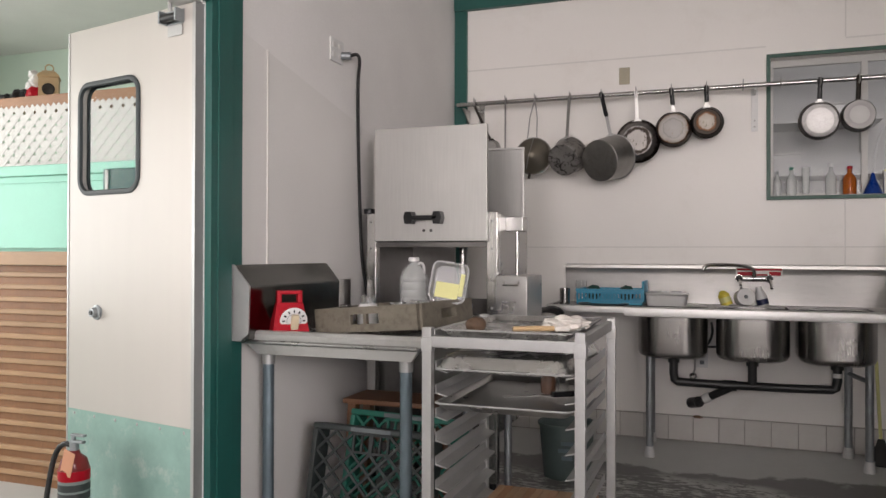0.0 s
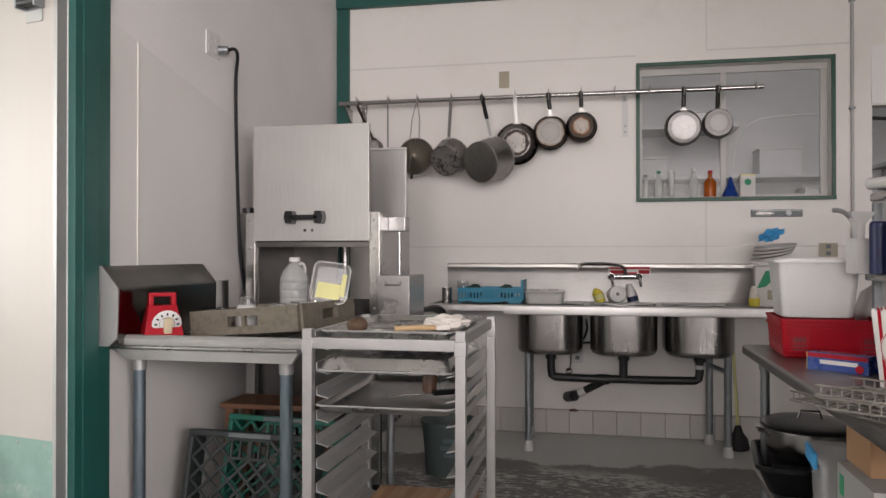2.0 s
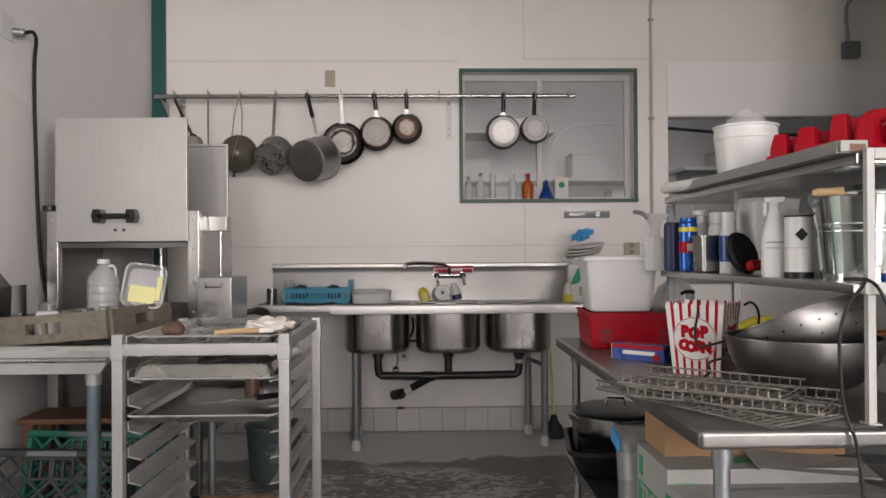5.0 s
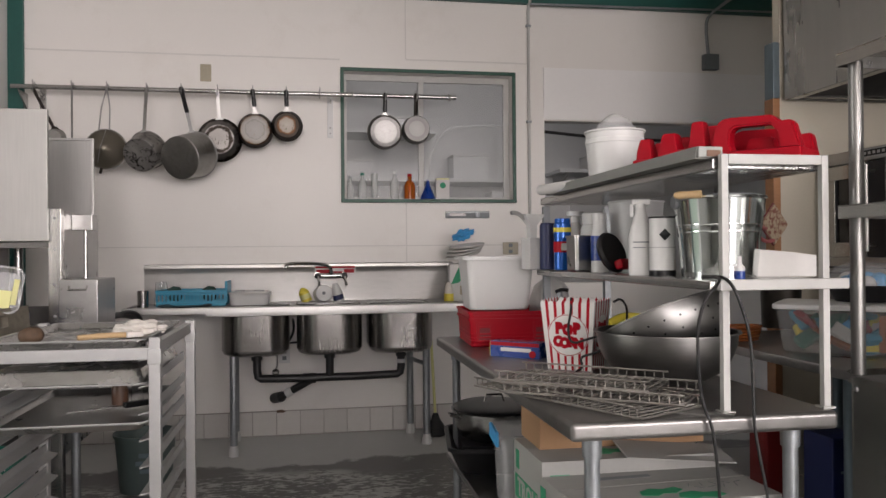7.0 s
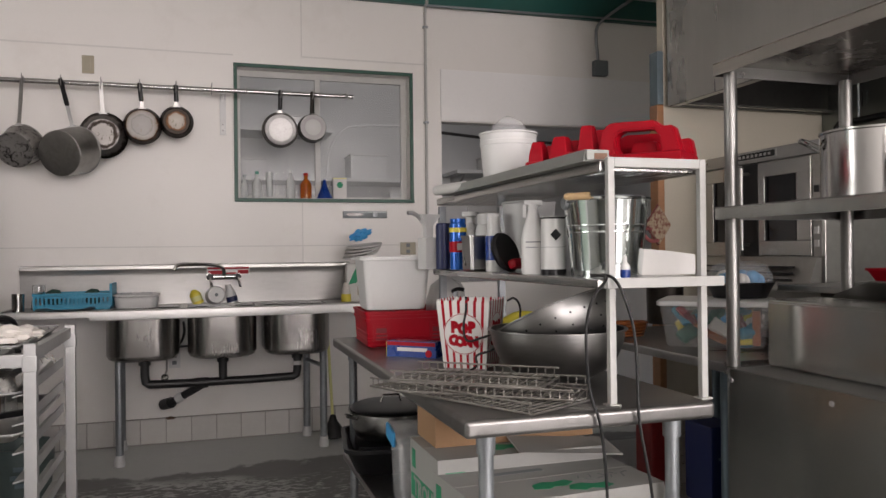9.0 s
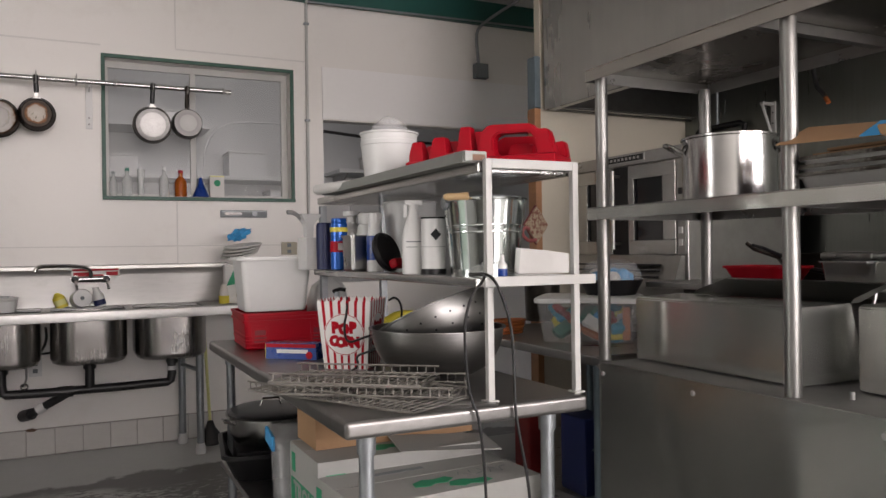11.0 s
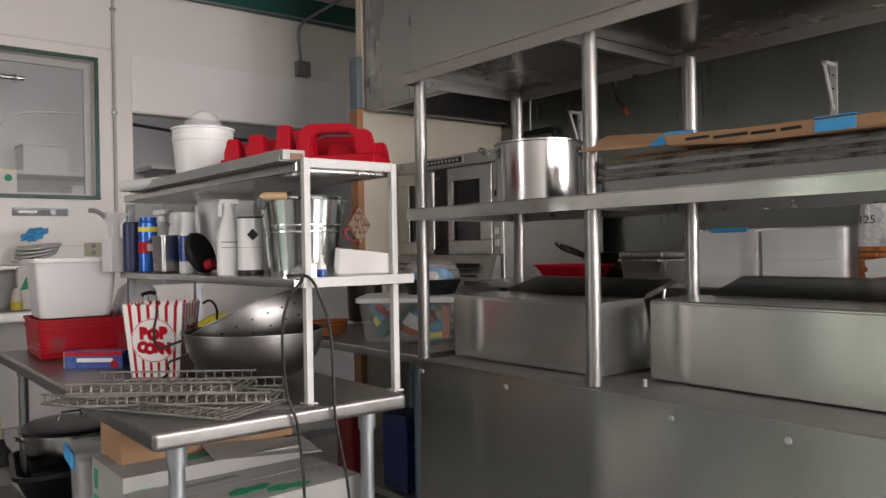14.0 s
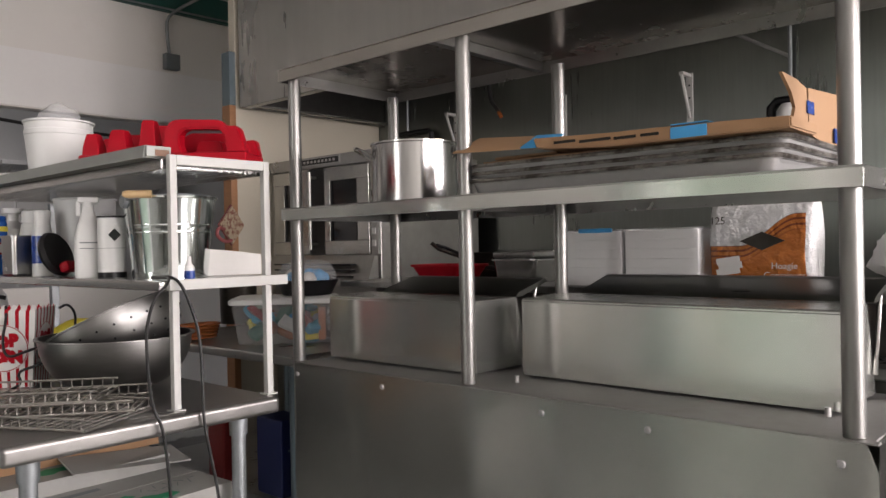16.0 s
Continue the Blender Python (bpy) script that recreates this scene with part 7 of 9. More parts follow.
part("drooping_flap", loft([[(1.471, 0.96, 1.463), (1.471, 1.228, 1.475), (1.475, 1.228, 1.479), (1.475, 0.96, 1.467)], [(1.535, 0.975, 1.495), (1.535, 1.195, 1.512), (1.539, 1.195, 1.516), (1.539, 0.975, 1.499)], [(1.72, 0.985, 1.489), (1.72, 1.18, 1.501), (1.72, 1.18, 1.505), (1.72, 0.985, 1.493)]]), "card", cbx)
part("inner_flap", cubes((1.54, 1.75, 0.97, 1.15, 1.456, 1.463), bev=0.002), "card", cbx)
part("tape", loft([[(1.469, 0.945, 1.463), (1.469, 1.022, 1.467), (1.473, 1.022, 1.471), (1.473, 0.945, 1.467)], [(1.533, 0.945, 1.4965), (1.533, 1.022, 1.501), (1.537, 1.022, 1.504), (1.537, 0.945, 1.4995)]]), "cyan", cbx, "blue tape")
part("tape", cubes((1.4645, 1.4665, 0.582, 0.655, 1.4495, 1.4715), (1.4645, 1.60, 0.582, 0.655, 1.4755, 1.4775)), "cyan", cbx, "blue tape")
part("end_flap", extrude([(1.50, 1.449), (1.525, 1.49), (1.505, 1.515), (1.455, 1.545), (1.53, 1.543), (1.59, 1.534), (1.60, 1.449)], "y", 0.440, 0.446), "card", cbx)
part("end_flap", loft([[(1.602, 0.440, 1.449), (1.602, 0.446, 1.449), (1.602, 0.446, 1.536), (1.602, 0.440, 1.536)], [(1.72, 0.452, 1.446), (1.72, 0.458, 1.446), (1.72, 0.458, 1.548), (1.72, 0.452, 1.548)], [(1.822, 0.447, 1.442), (1.822, 0.453, 1.442), (1.822, 0.453, 1.552), (1.822, 0.447, 1.552)]]), "card", cbx)
for x0, x1, z0, z1 in ((1.585, 1.625, 1.486, 1.510), (1.575, 1.60, 1.456, 1.466), (1.785, 1.822, 1.448, 1.478)):
    part("tape", cubes((x0, x1, 0.4365 if x0 < 1.7 else 0.4435, 0.4385 if x0 < 1.7 else 0.4455, z0, z1)), "blue", cbx, "dark blue tape")
for w, y, z in ((0.055, 0.90, 1.467), (0.075, 0.825, 1.463), (0.05, 0.755, 1.461), (0.04, 0.70, 1.461)):
    part("print_bar", cubes((1.4655, 1.4668, y - w / 2, y + w / 2, z, z + 0.006)), "pan_dark", cbx, "dark lettering bar")

# equipment against the clad wall, seen between the shelf posts
cr = thing("cooking_range", (2.75, 1.2, 0), "dark greasy range block along the clad wall", "range")
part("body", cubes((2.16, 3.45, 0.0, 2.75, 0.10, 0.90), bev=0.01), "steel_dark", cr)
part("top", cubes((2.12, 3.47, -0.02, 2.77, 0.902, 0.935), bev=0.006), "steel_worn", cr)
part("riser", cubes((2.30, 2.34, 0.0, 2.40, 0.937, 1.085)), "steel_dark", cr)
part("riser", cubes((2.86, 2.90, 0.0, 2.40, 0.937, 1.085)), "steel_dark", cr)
part("riser_shelf", cubes((2.14, 2.90, 0.0, 2.45, 1.087, 1.110), bev=0.003), "steel_worn", cr)
for x, y in ((2.2, 0.05), (2.2, 2.7), (3.4, 0.05), (3.4, 2.7)):
    part("leg", rod((x, y, 0), (x, y, 0.10), 0.03), "black", cr)
EZ = 1.1115
rd = thing("red_tray", (2.30, 1.98, EZ), "shallow red plastic tray", "tray", local=True)
part("body", tub_shape(0.14, 0.20, 0.18, 0.26, 0.065, 0.03, 0.003, 0.008, 0.008), "red", rd)
ip = thing("insert_pan", (2.33, 1.63, EZ), "steel insert pan with a white lid", "pan", local=True)
part("body", tub_shape(0.15, 0.17, 0.17, 0.19, 0.085, 0.02, 0.002, 0.008, 0.006), "steel", ip)
part("lid", cubes((-0.085, 0.085, -0.092, 0.092, 0.087, 0.112), bev=0.008), "steel_worn", ip)
sk_ = thing("skillet_stack", (2.55, 1.98, EZ), "stack of blackened iron skillets", "skillets", local=True)
for i in range(4):
    part("skillet", lathe([(0, 0), (0.10, 0), (0.13, 0.04), (0.126, 0.04), (0.098, 0.005), (0, 0.005)], pose(0.01 * (i % 2), 0, 0.022 * i), 32), "pan_dark", sk_)
part("handle", tube([(-0.12, 0.05, 0.09), (-0.19, 0.11, 0.125), (-0.21, 0.13, 0.15)], 0.008), "pan_dark", sk_)
part("handle", tube([(-0.12, 0.02, 0.09), (-0.17, 0.09, 0.13), (-0.22, 0.09, 0.14)], 0.006), "black", sk_)
sk2 = thing("frying_pan", (2.48, 1.72, EZ), "black frying pan with a long handle", "pan", local=True)
part("body", lathe([(0, 0), (0.08, 0), (0.11, 0.04), (0.106, 0.04), (0.078, 0.005), (0, 0.005)], None, 32), "pan_dark", sk2)
part("handle", tube([(-0.05, 0.08, 0.035), (-0.09, 0.17, 0.055)], 0.010), "black", sk2)
for i, (y0, y1) in enumerate(((1.150, 1.395), (0.905, 1.1495))):
    fc = thing("foam_containers", (2.25, (y0 + y1) / 2, EZ), "clear bag of stacked white foam containers", "packaging", local=True)
    w = (y1 - y0) / 2
    for k in range(6):
        part("container", cubes((-0.08, 0.08, -w + 0.006, w - 0.006, 0.002 + k * 0.0285, 0.0303 + k * 0.0285), bev=0.0012), "foam", fc)
    bm = loft([[(x * s, y * s2, z) for x, y in rounded(0.178, 2 * w - 0.002, 0.02, 4)] for s, s2, z in ((0.97, 0.97, 0.001), (1, 1, 0.02), (1, 1, 0.165), (0.92, 0.96, 0.178))])
    for v in bm.verts:
        v.co.x += 0.005 * noise.noise(v.co * 18)
    part("wrapper", bm, "wrap", fc, "clear plastic wrapper")
part("tie", cubes((-0.092, -0.086, -0.09, 0.03, 0.168, 0.182), bev=0.004), "cyan", bpy.data.objects["foam_containers"], "blue tie")
hb_ = thing("container_bag", (2.235, 0.745, EZ - 0.001), "printed plastic bag of hoagie containers", "packaging", local=True)
n_ = 14
sec = []
for i in range(n_ + 1):
    z = 0.245 * i / n_
    f = math.sin(math.pi * min(1, (i + 1.2) / (n_ + 1.2))) ** 0.4
    sec.append([(x * (0.3 + 0.7 * f) + 0.008 * noise.noise(Vector((x * 10, y * 14, z * 16))), y, z) for x, y in rounded(0.12, 0.285, 0.03, 4)])
bag_ = part("bag", loft(sec), "bagprint", hb_)
lettering("125", 0.030, pose(-0.0745, 0.105, 0.192, 90, 0, -90), "pan_dark", hb_, "count")
lettering("Hoagie", 0.024, pose(-0.0735, -0.072, 0.067, 90, 0, -90), "paper", bag_, "lettering")
lettering("Containers", 0.024, pose(-0.0735, -0.072, 0.042, 90, 0, -90), "paper", bag_, "lettering")
part("logo_diamond", extrude([(0.045, 0.135), (-0.015, 0.16), (-0.075, 0.135), (-0.015, 0.11)], "x", -0.0735, -0.072), "pan_dark", hb_, "dark diamond logo")
for k in range(3):
    part("roll_picture", at(cubes((-0.0012, 0.0012, -0.033, 0.033, -0.009, 0.009), bev=0.001), -0.0732, 0.078 - 0.006 * (k % 2), 0.052 + 0.015 * k, -8, 0, 0), "paper", bag_, "pale picture of bread")
wbg = thing("plastic_bag", (2.30, 0.36, EZ), "white plastic bag bunched up", "bag", local=True)
bm = bmesh.new()
bmesh.ops.create_icosphere(bm, subdivisions=4, radius=1)
for v in bm.verts:
    v.co *= 1 + 0.22 * noise.noise(v.co * 2.0) + 0.08 * noise.noise(v.co * 6)
bmesh.ops.transform(bm, matrix=pose(0, 0, 0.09) @ Matrix.Diagonal((0.10, 0.13, 0.095, 1)), verts=bm.verts)
part("bag", bm, "white", wbg)

# extraction hood
hd_ = thing("extraction_hood", (3.0, 1.5, 2.04), "large stainless extraction hood over the cooking line", "hood")
bm = bmesh.new()
rows_ = [[bm.verts.new((2.50 + 0.006 * noise.noise(Vector((-1.5 + 5.2 * k / 130 + 7, z * 0.3, 2.0)) * 2.2), -1.5 + 5.2 * k / 130, z)) for k in range(131)] for z in (2.045, 2.3, 2.55, 2.8, ZC - 0.005)]
for r0, r1 in zip(rows_, rows_[1:]):
    for k in range(130):
        bm.faces.new((r0[k], r1[k], r1[k + 1], r0[k + 1]))
bmesh.ops.solidify(bm, geom=bm.faces[:], thickness=0.012)
part("front", bm, "hoodsteel", hd_)
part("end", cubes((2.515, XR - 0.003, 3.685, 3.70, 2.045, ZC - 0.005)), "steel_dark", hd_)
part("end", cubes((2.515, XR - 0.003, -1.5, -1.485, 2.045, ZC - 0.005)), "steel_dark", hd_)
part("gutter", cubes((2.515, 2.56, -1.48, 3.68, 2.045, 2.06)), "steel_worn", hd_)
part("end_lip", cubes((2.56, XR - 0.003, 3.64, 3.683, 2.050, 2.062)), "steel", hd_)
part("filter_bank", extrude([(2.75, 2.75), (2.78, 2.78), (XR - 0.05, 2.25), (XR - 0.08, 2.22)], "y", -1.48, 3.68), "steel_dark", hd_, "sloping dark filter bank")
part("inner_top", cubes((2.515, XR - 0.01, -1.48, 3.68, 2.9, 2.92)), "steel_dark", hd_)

# brackets, pipes and cords on the clad wall
def wall_bracket(y, z, h):
    b = thing("wall_bracket", (XR, y, z), "white enamelled shelf bracket on the clad wall", "bracket", "brackets on the clad wall")
    part("upright", cubes((XR - 0.012, XR - 0.001, y - 0.016, y + 0.016, z - h, z), bev=0.002), "whitepaint", b)
    part("arm", cubes((XR - 0.10, XR - 0.012, y - 0.012, y + 0.012, z - 0.022, z - 0.006), bev=0.002), "whitepaint", b)
    for dz in (0.06, 0.12, 0.18):
        part("screw_hole", cubes((XR - 0.0135, XR - 0.012, y - 0.004, y + 0.004, z - dz - 0.004, z - dz + 0.004)), "black", b)
    part("strut", rod((XR - 0.094, y, z - 0.02), (XR - 0.012, y, z - h + 0.05), 0.008, 8), "whitepaint", b)


for y, z, h in ((1.563, 2.053, 0.265), (2.275, 2.053, 0.26), (3.05, 2.053, 0.26)):
    wall_bracket(y, z, h)
gp = thing("gas_pipe", (3.57, 3.4, 1.95), "black gas pipe with elbows on the clad wall", "pipe")
part("pipe", tube([(3.57, 3.60, 1.80), (3.57, 3.60, 1.955), (3.57, 3.58, 1.97), (3.57, 3.26, 1.97), (3.57, 3.235, 1.955), (3.57, 3.235, 1.80)], 0.017, 12), "black", gp)
part("riser", rod((3.57, 3.44, 1.98), (3.57, 3.44, 2.6), 0.007, 8), "galv", gp)
gp2 = thing("gas_pipe", (3.57, 1.1, 1.8), "black pipe elbow hanging from a thin rod", "pipe")
part("rod", rod((3.57, 1.095, 1.86), (3.57, 1.09, 2.6), 0.009, 8), "galv", gp2)
part("elbow", tube([(3.56, 1.175, 1.74), (3.56, 1.175, 1.83), (3.56, 1.15, 1.855), (3.56, 1.08, 1.855)], 0.02, 12), "black", gp2)
part("dome", lathe([(0, 0), (0.05, 0), (0.05, 0.05), (0.03, 0.08), (0, 0.085)], pose(3.53, 1.09, 1.755), 20), "white", gp2)
hc = thing("hanging_cord", (3.4, 2.6, 2.0), "black cord hanging under the hood with an orange tip", "cable")
part("cord", tube([(3.5, 2.72, 2.4), (3.5, 2.72, 2.17), (3.5, 2.70, 2.06), (3.48, 2.66, 2.03), (3.47, 2.62, 1.985)], 0.012, 8, smooth=1), "rubber", hc)
part("tip", rod((3.47, 2.625, 1.99), (3.466, 2.605, 1.96), 0.012, 10), "orange", hc)
rdg = thing("steel_stay", (3.55, 1.2, 2.1), "thin diagonal steel stay under the hood", "stay")
part("stay", rod((3.58, 1.33, 2.19), (3.58, 1.10, 2.05), 0.008, 8), "alu", rdg)

# convection oven
OX = 2.70
ov = thing("convection_oven", (3.07, 3.25, 0), "double convection oven with two glazed steel doors", "oven")
part("body", cubes((OX + 0.02, 3.50, 2.81, 3.71, 0.93, 1.742), bev=0.006), "ovensteel", ov)
part("lower_body", cubes((OX + 0.02, 3.50, 2.81, 3.71, 0.12, 0.925), bev=0.006), "ovensteel", ov)
part("top_trim", cubes((OX - 0.006, OX + 0.02, 2.81, 3.71, 1.682, 1.745), bev=0.004), "steel_worn", ov)
part("nameplate", cubes((OX - 0.010, OX - 0.006, 3.09, 3.42, 1.702, 1.733), bev=0.001), "black", ov, "dark nameplate with a row of pale bars")
np_ = bpy.data.objects["nameplate"]
part("border", cubes((OX - 0.0105, OX - 0.006, 3.082, 3.09, 1.698, 1.737), (OX - 0.0105, OX - 0.006, 3.42, 3.428, 1.698, 1.737), (OX - 0.0105, OX - 0.006, 3.09, 3.42, 1.733, 1.737), (OX - 0.0105, OX - 0.006, 3.09, 3.42, 1.698, 1.702)), "alu", np_)
for i in range(9):
    part("print_bar", cubes((OX - 0.0115, OX - 0.010, 3.12 + i * 0.031, 3.137 + i * 0.031, 1.711, 1.724)), "alu", np_)
for y0, y1, wy0, wy1 in ((3.35, 3.675, 3.415, 3.57), (2.865, 3.215, 2.955, 3.17)):
    d = part("door", cubes((OX - 0.008, OX + 0.018, y0, y1, 1.605, 1.675), (OX - 0.008, OX + 0.018, y0, y1, 1.212, 1.285), (OX - 0.008, OX + 0.018, y0, wy0, 1.285, 1.605), (OX - 0.008, OX + 0.018, wy1, y1, 1.285, 1.605), bev=0.003), "steel", ov, "steel framed oven door")
    part("window", cubes((OX + 0.004, OX + 0.010, wy0, wy1, 1.285, 1.605)), mat("dark_oven_glass", (0.006, 0.006, 0.007), 0.12, vary=0.05, bump=0), d, "dark oven glass")
    for gy in (wy0 - 0.004, wy1 - 0.008):
        part("gasket", cubes((OX - 0.004, OX + 0.004, gy, gy + 0.012, 1.285, 1.605)), "black", d)
# black slab stands in for the shade between the two doors
part("door_gap", cubes((OX + 0.006, OX + 0.02, 3.217, 3.348, 1.21, 1.68)), "black", ov)
part("door_handle", rod((OX - 0.04, 3.30, 1.24), (OX - 0.04, 3.30, 1.66), 0.010, 10), "ovensteel", ov)
for z in (1.27, 1.63):
    part("handle_stay", rod((OX - 0.04, 3.30, z), (OX + 0.01, 3.30, z), 0.008, 8), "ovensteel", ov)
part("drip_panel", extrude([(OX - 0.008, 1.205), (OX + 0.018, 1.205), (OX + 0.018, 1.045), (OX - 0.06, 1.045), (OX - 0.06, 1.06)], "y", 2.83, 3.69), "ovensteel", ov, "sloping panel under the doors")
for z in (1.10, 1.13, 1.16):
    part("vent_slot", cubes((OX - 0.062, OX - 0.012, 2.95, 3.60, z - 0.004, z + 0.004)), "black", ov)
part("control_strip", cubes((OX + 0.002, OX + 0.02, 2.812, 2.862, 1.212, 1.68)), "ovensteel", ov)
for z, m_ in ((1.33, "white"), (1.27, "paper"), (1.42, "black"), (1.52, "black")):
    part("switch", cubes((OX - 0.004, OX + 0.002, 2.825, 2.850, z - 0.016, z + 0.016), bev=0.001), m_, ov)
for x, y in ((2.78, 2.86), (2.78, 3.66), (3.44, 2.86), (3.44, 3.66)):
    part("leg", rod((x, y, 0), (x, y, 0.12), 0.025), "ovensteel", ov)

# side table beside the oven
s2 = thing("side_table", (2.1, 2.8, 0), "small steel side table on blue grey pipe legs", "table")
part("top", cubes((1.69, 2.55, 2.165, 3.35, 0.832, 0.868), bev=0.008), "steel_worn", s2)
part("edge_roll", rod((1.69, 2.17, 0.850), (2.55, 2.17, 0.850), 0.022, 12), "steel", s2)
for x, y in ((1.735, 2.23), (2.48, 2.23), (1.735, 3.28), (2.48, 3.28)):
    pipe_leg(s2, x, y, 0, 0.832, 0.022, "bluepipe", "grey", False)
part("undershelf", cubes((1.71, 2.52, 2.19, 3.32, 0.30, 0.325)), "steel_worn", s2)
tb = thing("storage_tub", (1.96, 2.58, 0.869), "clear storage tub of coloured packets with a white lid", "tub", local=True, rz=-42)
part("body", tub_shape(0.36, 0.24, 0.40, 0.28, 0.16, 0.03, 0.003), "film", tb)
part("lid", loft([[(x, y, z) for x, y in rounded(w, d, 0.035, 5)] for w, d, z in ((0.41, 0.29, 0.161), (0.425, 0.305, 0.163), (0.425, 0.305, 0.178), (0.40, 0.28, 0.186))]), "white", tb)
cols = [("red", 0.03), ("teal", 0.035), ("yellow", 0.03), ("orange", 0.032), ("cyan", 0.03), ("greencrate", 0.03), ("paper", 0.03)]
random.seed(5)
for i in range(30):
    c, r = cols[i % 7]
    bm = box(bmesh.new(), -r * 1.35, r * 1.35, -r * 0.95, r * 0.95, -r * 0.45, r * 0.45, bev=r * 0.3, seg=2)
    bmesh.ops.subdivide_edges(bm, edges=bm.edges, cuts=1)
    for v in bm.verts:
        v.co *= 1 + 0.22 * noise.noise(v.co * 45 + Vector((i, 0, 0)))
    part("packet", at(bm, random.uniform(-0.135, 0.135), random.uniform(-0.075, 0.075), 0.036 + 0.088 * (i / 30), random.uniform(-50, 50), random.uniform(-50, 50), random.uniform(0, 180)), c, tb)
part("printed_panel", cubes((0.135, 0.165, -0.095, 0.095, 0.012, 0.145), bev=0.004), "orange", tb, "orange printed packet standing at the end")
ct_ = thing("storage_tub", (2.25, 2.38, 0.869), "low clear tub of red and orange packets", "tub", local=True, rz=-30)
part("body", tub_shape(0.20, 0.16, 0.22, 0.18, 0.15, 0.02, 0.003), "film", ct_)
part("packet", cubes((-0.09, 0.0, -0.07, 0.07, 0.005, 0.14), bev=0.01), "orange", ct_)
part("packet", cubes((0.005, 0.09, -0.07, 0.07, 0.005, 0.135), bev=0.01), "red", ct_)
dcx, dcy = 2.055, 2.56
dc = thing("dome_container", (dcx, dcy, 1.0565), "black round tray with a clear dome over blue and white food", "container", local=True)
part("base", lathe([(0, 0), (0.10, 0), (0.128, 0.055), (0.132, 0.058), (0.128, 0.062), (0.10, 0.008), (0, 0.008)], None, 36), "black", dc)
part("dome", lathe([(0.126, 0.062), (0.122, 0.09), (0.10, 0.13), (0.06, 0.145), (0, 0.147), (0, 0.144), (0.058, 0.142), (0.097, 0.127), (0.119, 0.09), (0.123, 0.062)], None, 36), "film", dc)
for i in range(9):
    a = i * 2 * math.pi / 9
    bm = bmesh.new()
    bmesh.ops.create_icosphere(bm, subdivisions=2, radius=0.032)
    part("cake", at(bm, 0.062 * math.cos(a), 0.062 * math.sin(a), 0.065 + 0.012 * (i % 2)), "cyan" if i % 3 else "paper", dc)
oc = thing("extension_cord", (1.78, 2.95, 0.869), "coiled orange extension cord", "cable", local=True)
for i in range(5):
    part("coil", tube([(0.075 * math.cos(a / 16 * 2 * math.pi) * (1 + 0.06 * i), 0.05 * math.sin(a / 16 * 2 * math.pi), 0.012 + 0.013 * i) for a in range(17)], 0.0065, 7), "orange", oc)
nb = thing("navy_crate", (1.80, 2.40, 0.326), "navy blue plastic bottle case under the side table", "crate", local=True)
part("body", cubes((-0.065, 0.065, -0.08, 0.08, 0, 0.29), bev=0.010), "navy", nb)
for z, w in ((0.20, 0.05), (0.17, 0.07), (0.08, 0.04)):
    part("print_bar", cubes((-w / 2, w / 2, -0.0825, -0.0805, z, z + 0.008)), "bluepipe", nb, "small pale print")
rdn = thing("red_can", (1.72, 2.66, 0.326), "dark red can under the side table", "can", local=True)
part("body", cubes((-0.05, 0.05, -0.06, 0.06, 0, 0.27), bev=0.015), mat("dark_red_paint", (0.16, 0.010, 0.010), 0.4, vary=0.1), rdn)
mt = thing("oven_mitt", (2.45, 3.70, 1.36), "quilted pot holder with a pink loop hung on the timber post", "pot holder")
part("pad", at(cubes((-0.075, 0.075, -0.008, 0.008, -0.075, 0.075), bev=0.006), 2.42, 3.68, 1.385, 0, 45, 20), mat("tan_print_cloth", (0.42, 0.34, 0.24), 0.85, vary=0.25, fine=50, color2=(0.20, 0.07, 0.05), fine_share=0.8, band=(0.4, 0.55)), mt)
part("edge", at(cubes((-0.082, 0.082, 0.002, 0.010, -0.082, 0.082), bev=0.004), 2.422, 3.684, 1.385, 0, 45, 20), mat("maroon_cloth", (0.16, 0.03, 0.035), 0.85, vary=0.1), mt)
part("strap", tube([(2.36, 3.66, 1.36), (2.30, 3.62, 1.37), (2.27, 3.60, 1.33), (2.33, 3.62, 1.29), (2.40, 3.66, 1.30)], 0.010, 8, smooth=2), mat("pink_cloth", (0.35, 0.10, 0.10), 0.8, vary=0.1), mt)
bp = thing("grey_can_behind", (2.30, 3.45, 0.869), "dark grey pot on the side table", "pot", local=True)
part("body", lathe([(0, 0), (0.09, 0), (0.095, 0.22), (0.09, 0.22), (0.085, 0.01), (0, 0.01)], None, 28), "pan_dark", bp)

# ---- fittings on the back and side walls ----
cdt = thing("conduit", (1.60, YB, 2.3), "painted electrical conduit on the back wall", "conduit")
part("pipe", tube([(1.601, YB - 0.014, 1.33), (1.601, YB - 0.014, 3.0), (1.601, YB - 0.03, 3.05), (1.601, YB - 0.064, 3.06), (1.601, YB - 0.064, ZC)], 0.011, 10), "whitepaint", cdt)
part("branch", tube([(1.601, YB - 0.066, 3.045), (2.9, YB - 0.066, 3.065), (4.2, YB - 0.066, 3.08)], 0.008, 8), "galv", cdt)
for z in (1.5, 2.2, 2.9):
    part("clip", cubes((1.583, 1.619, YB - 0.027, YB, z - 0.008, z + 0.008), bev=0.002), "galv", cdt)
jb = thing("junction_box", (3.027, YB, 2.68), "grey junction box with a bent conduit", "junction box")
part("box", cubes((2.97, 3.085, YB - 0.06, YB, 2.62, 2.738), bev=0.005), "grey", jb)
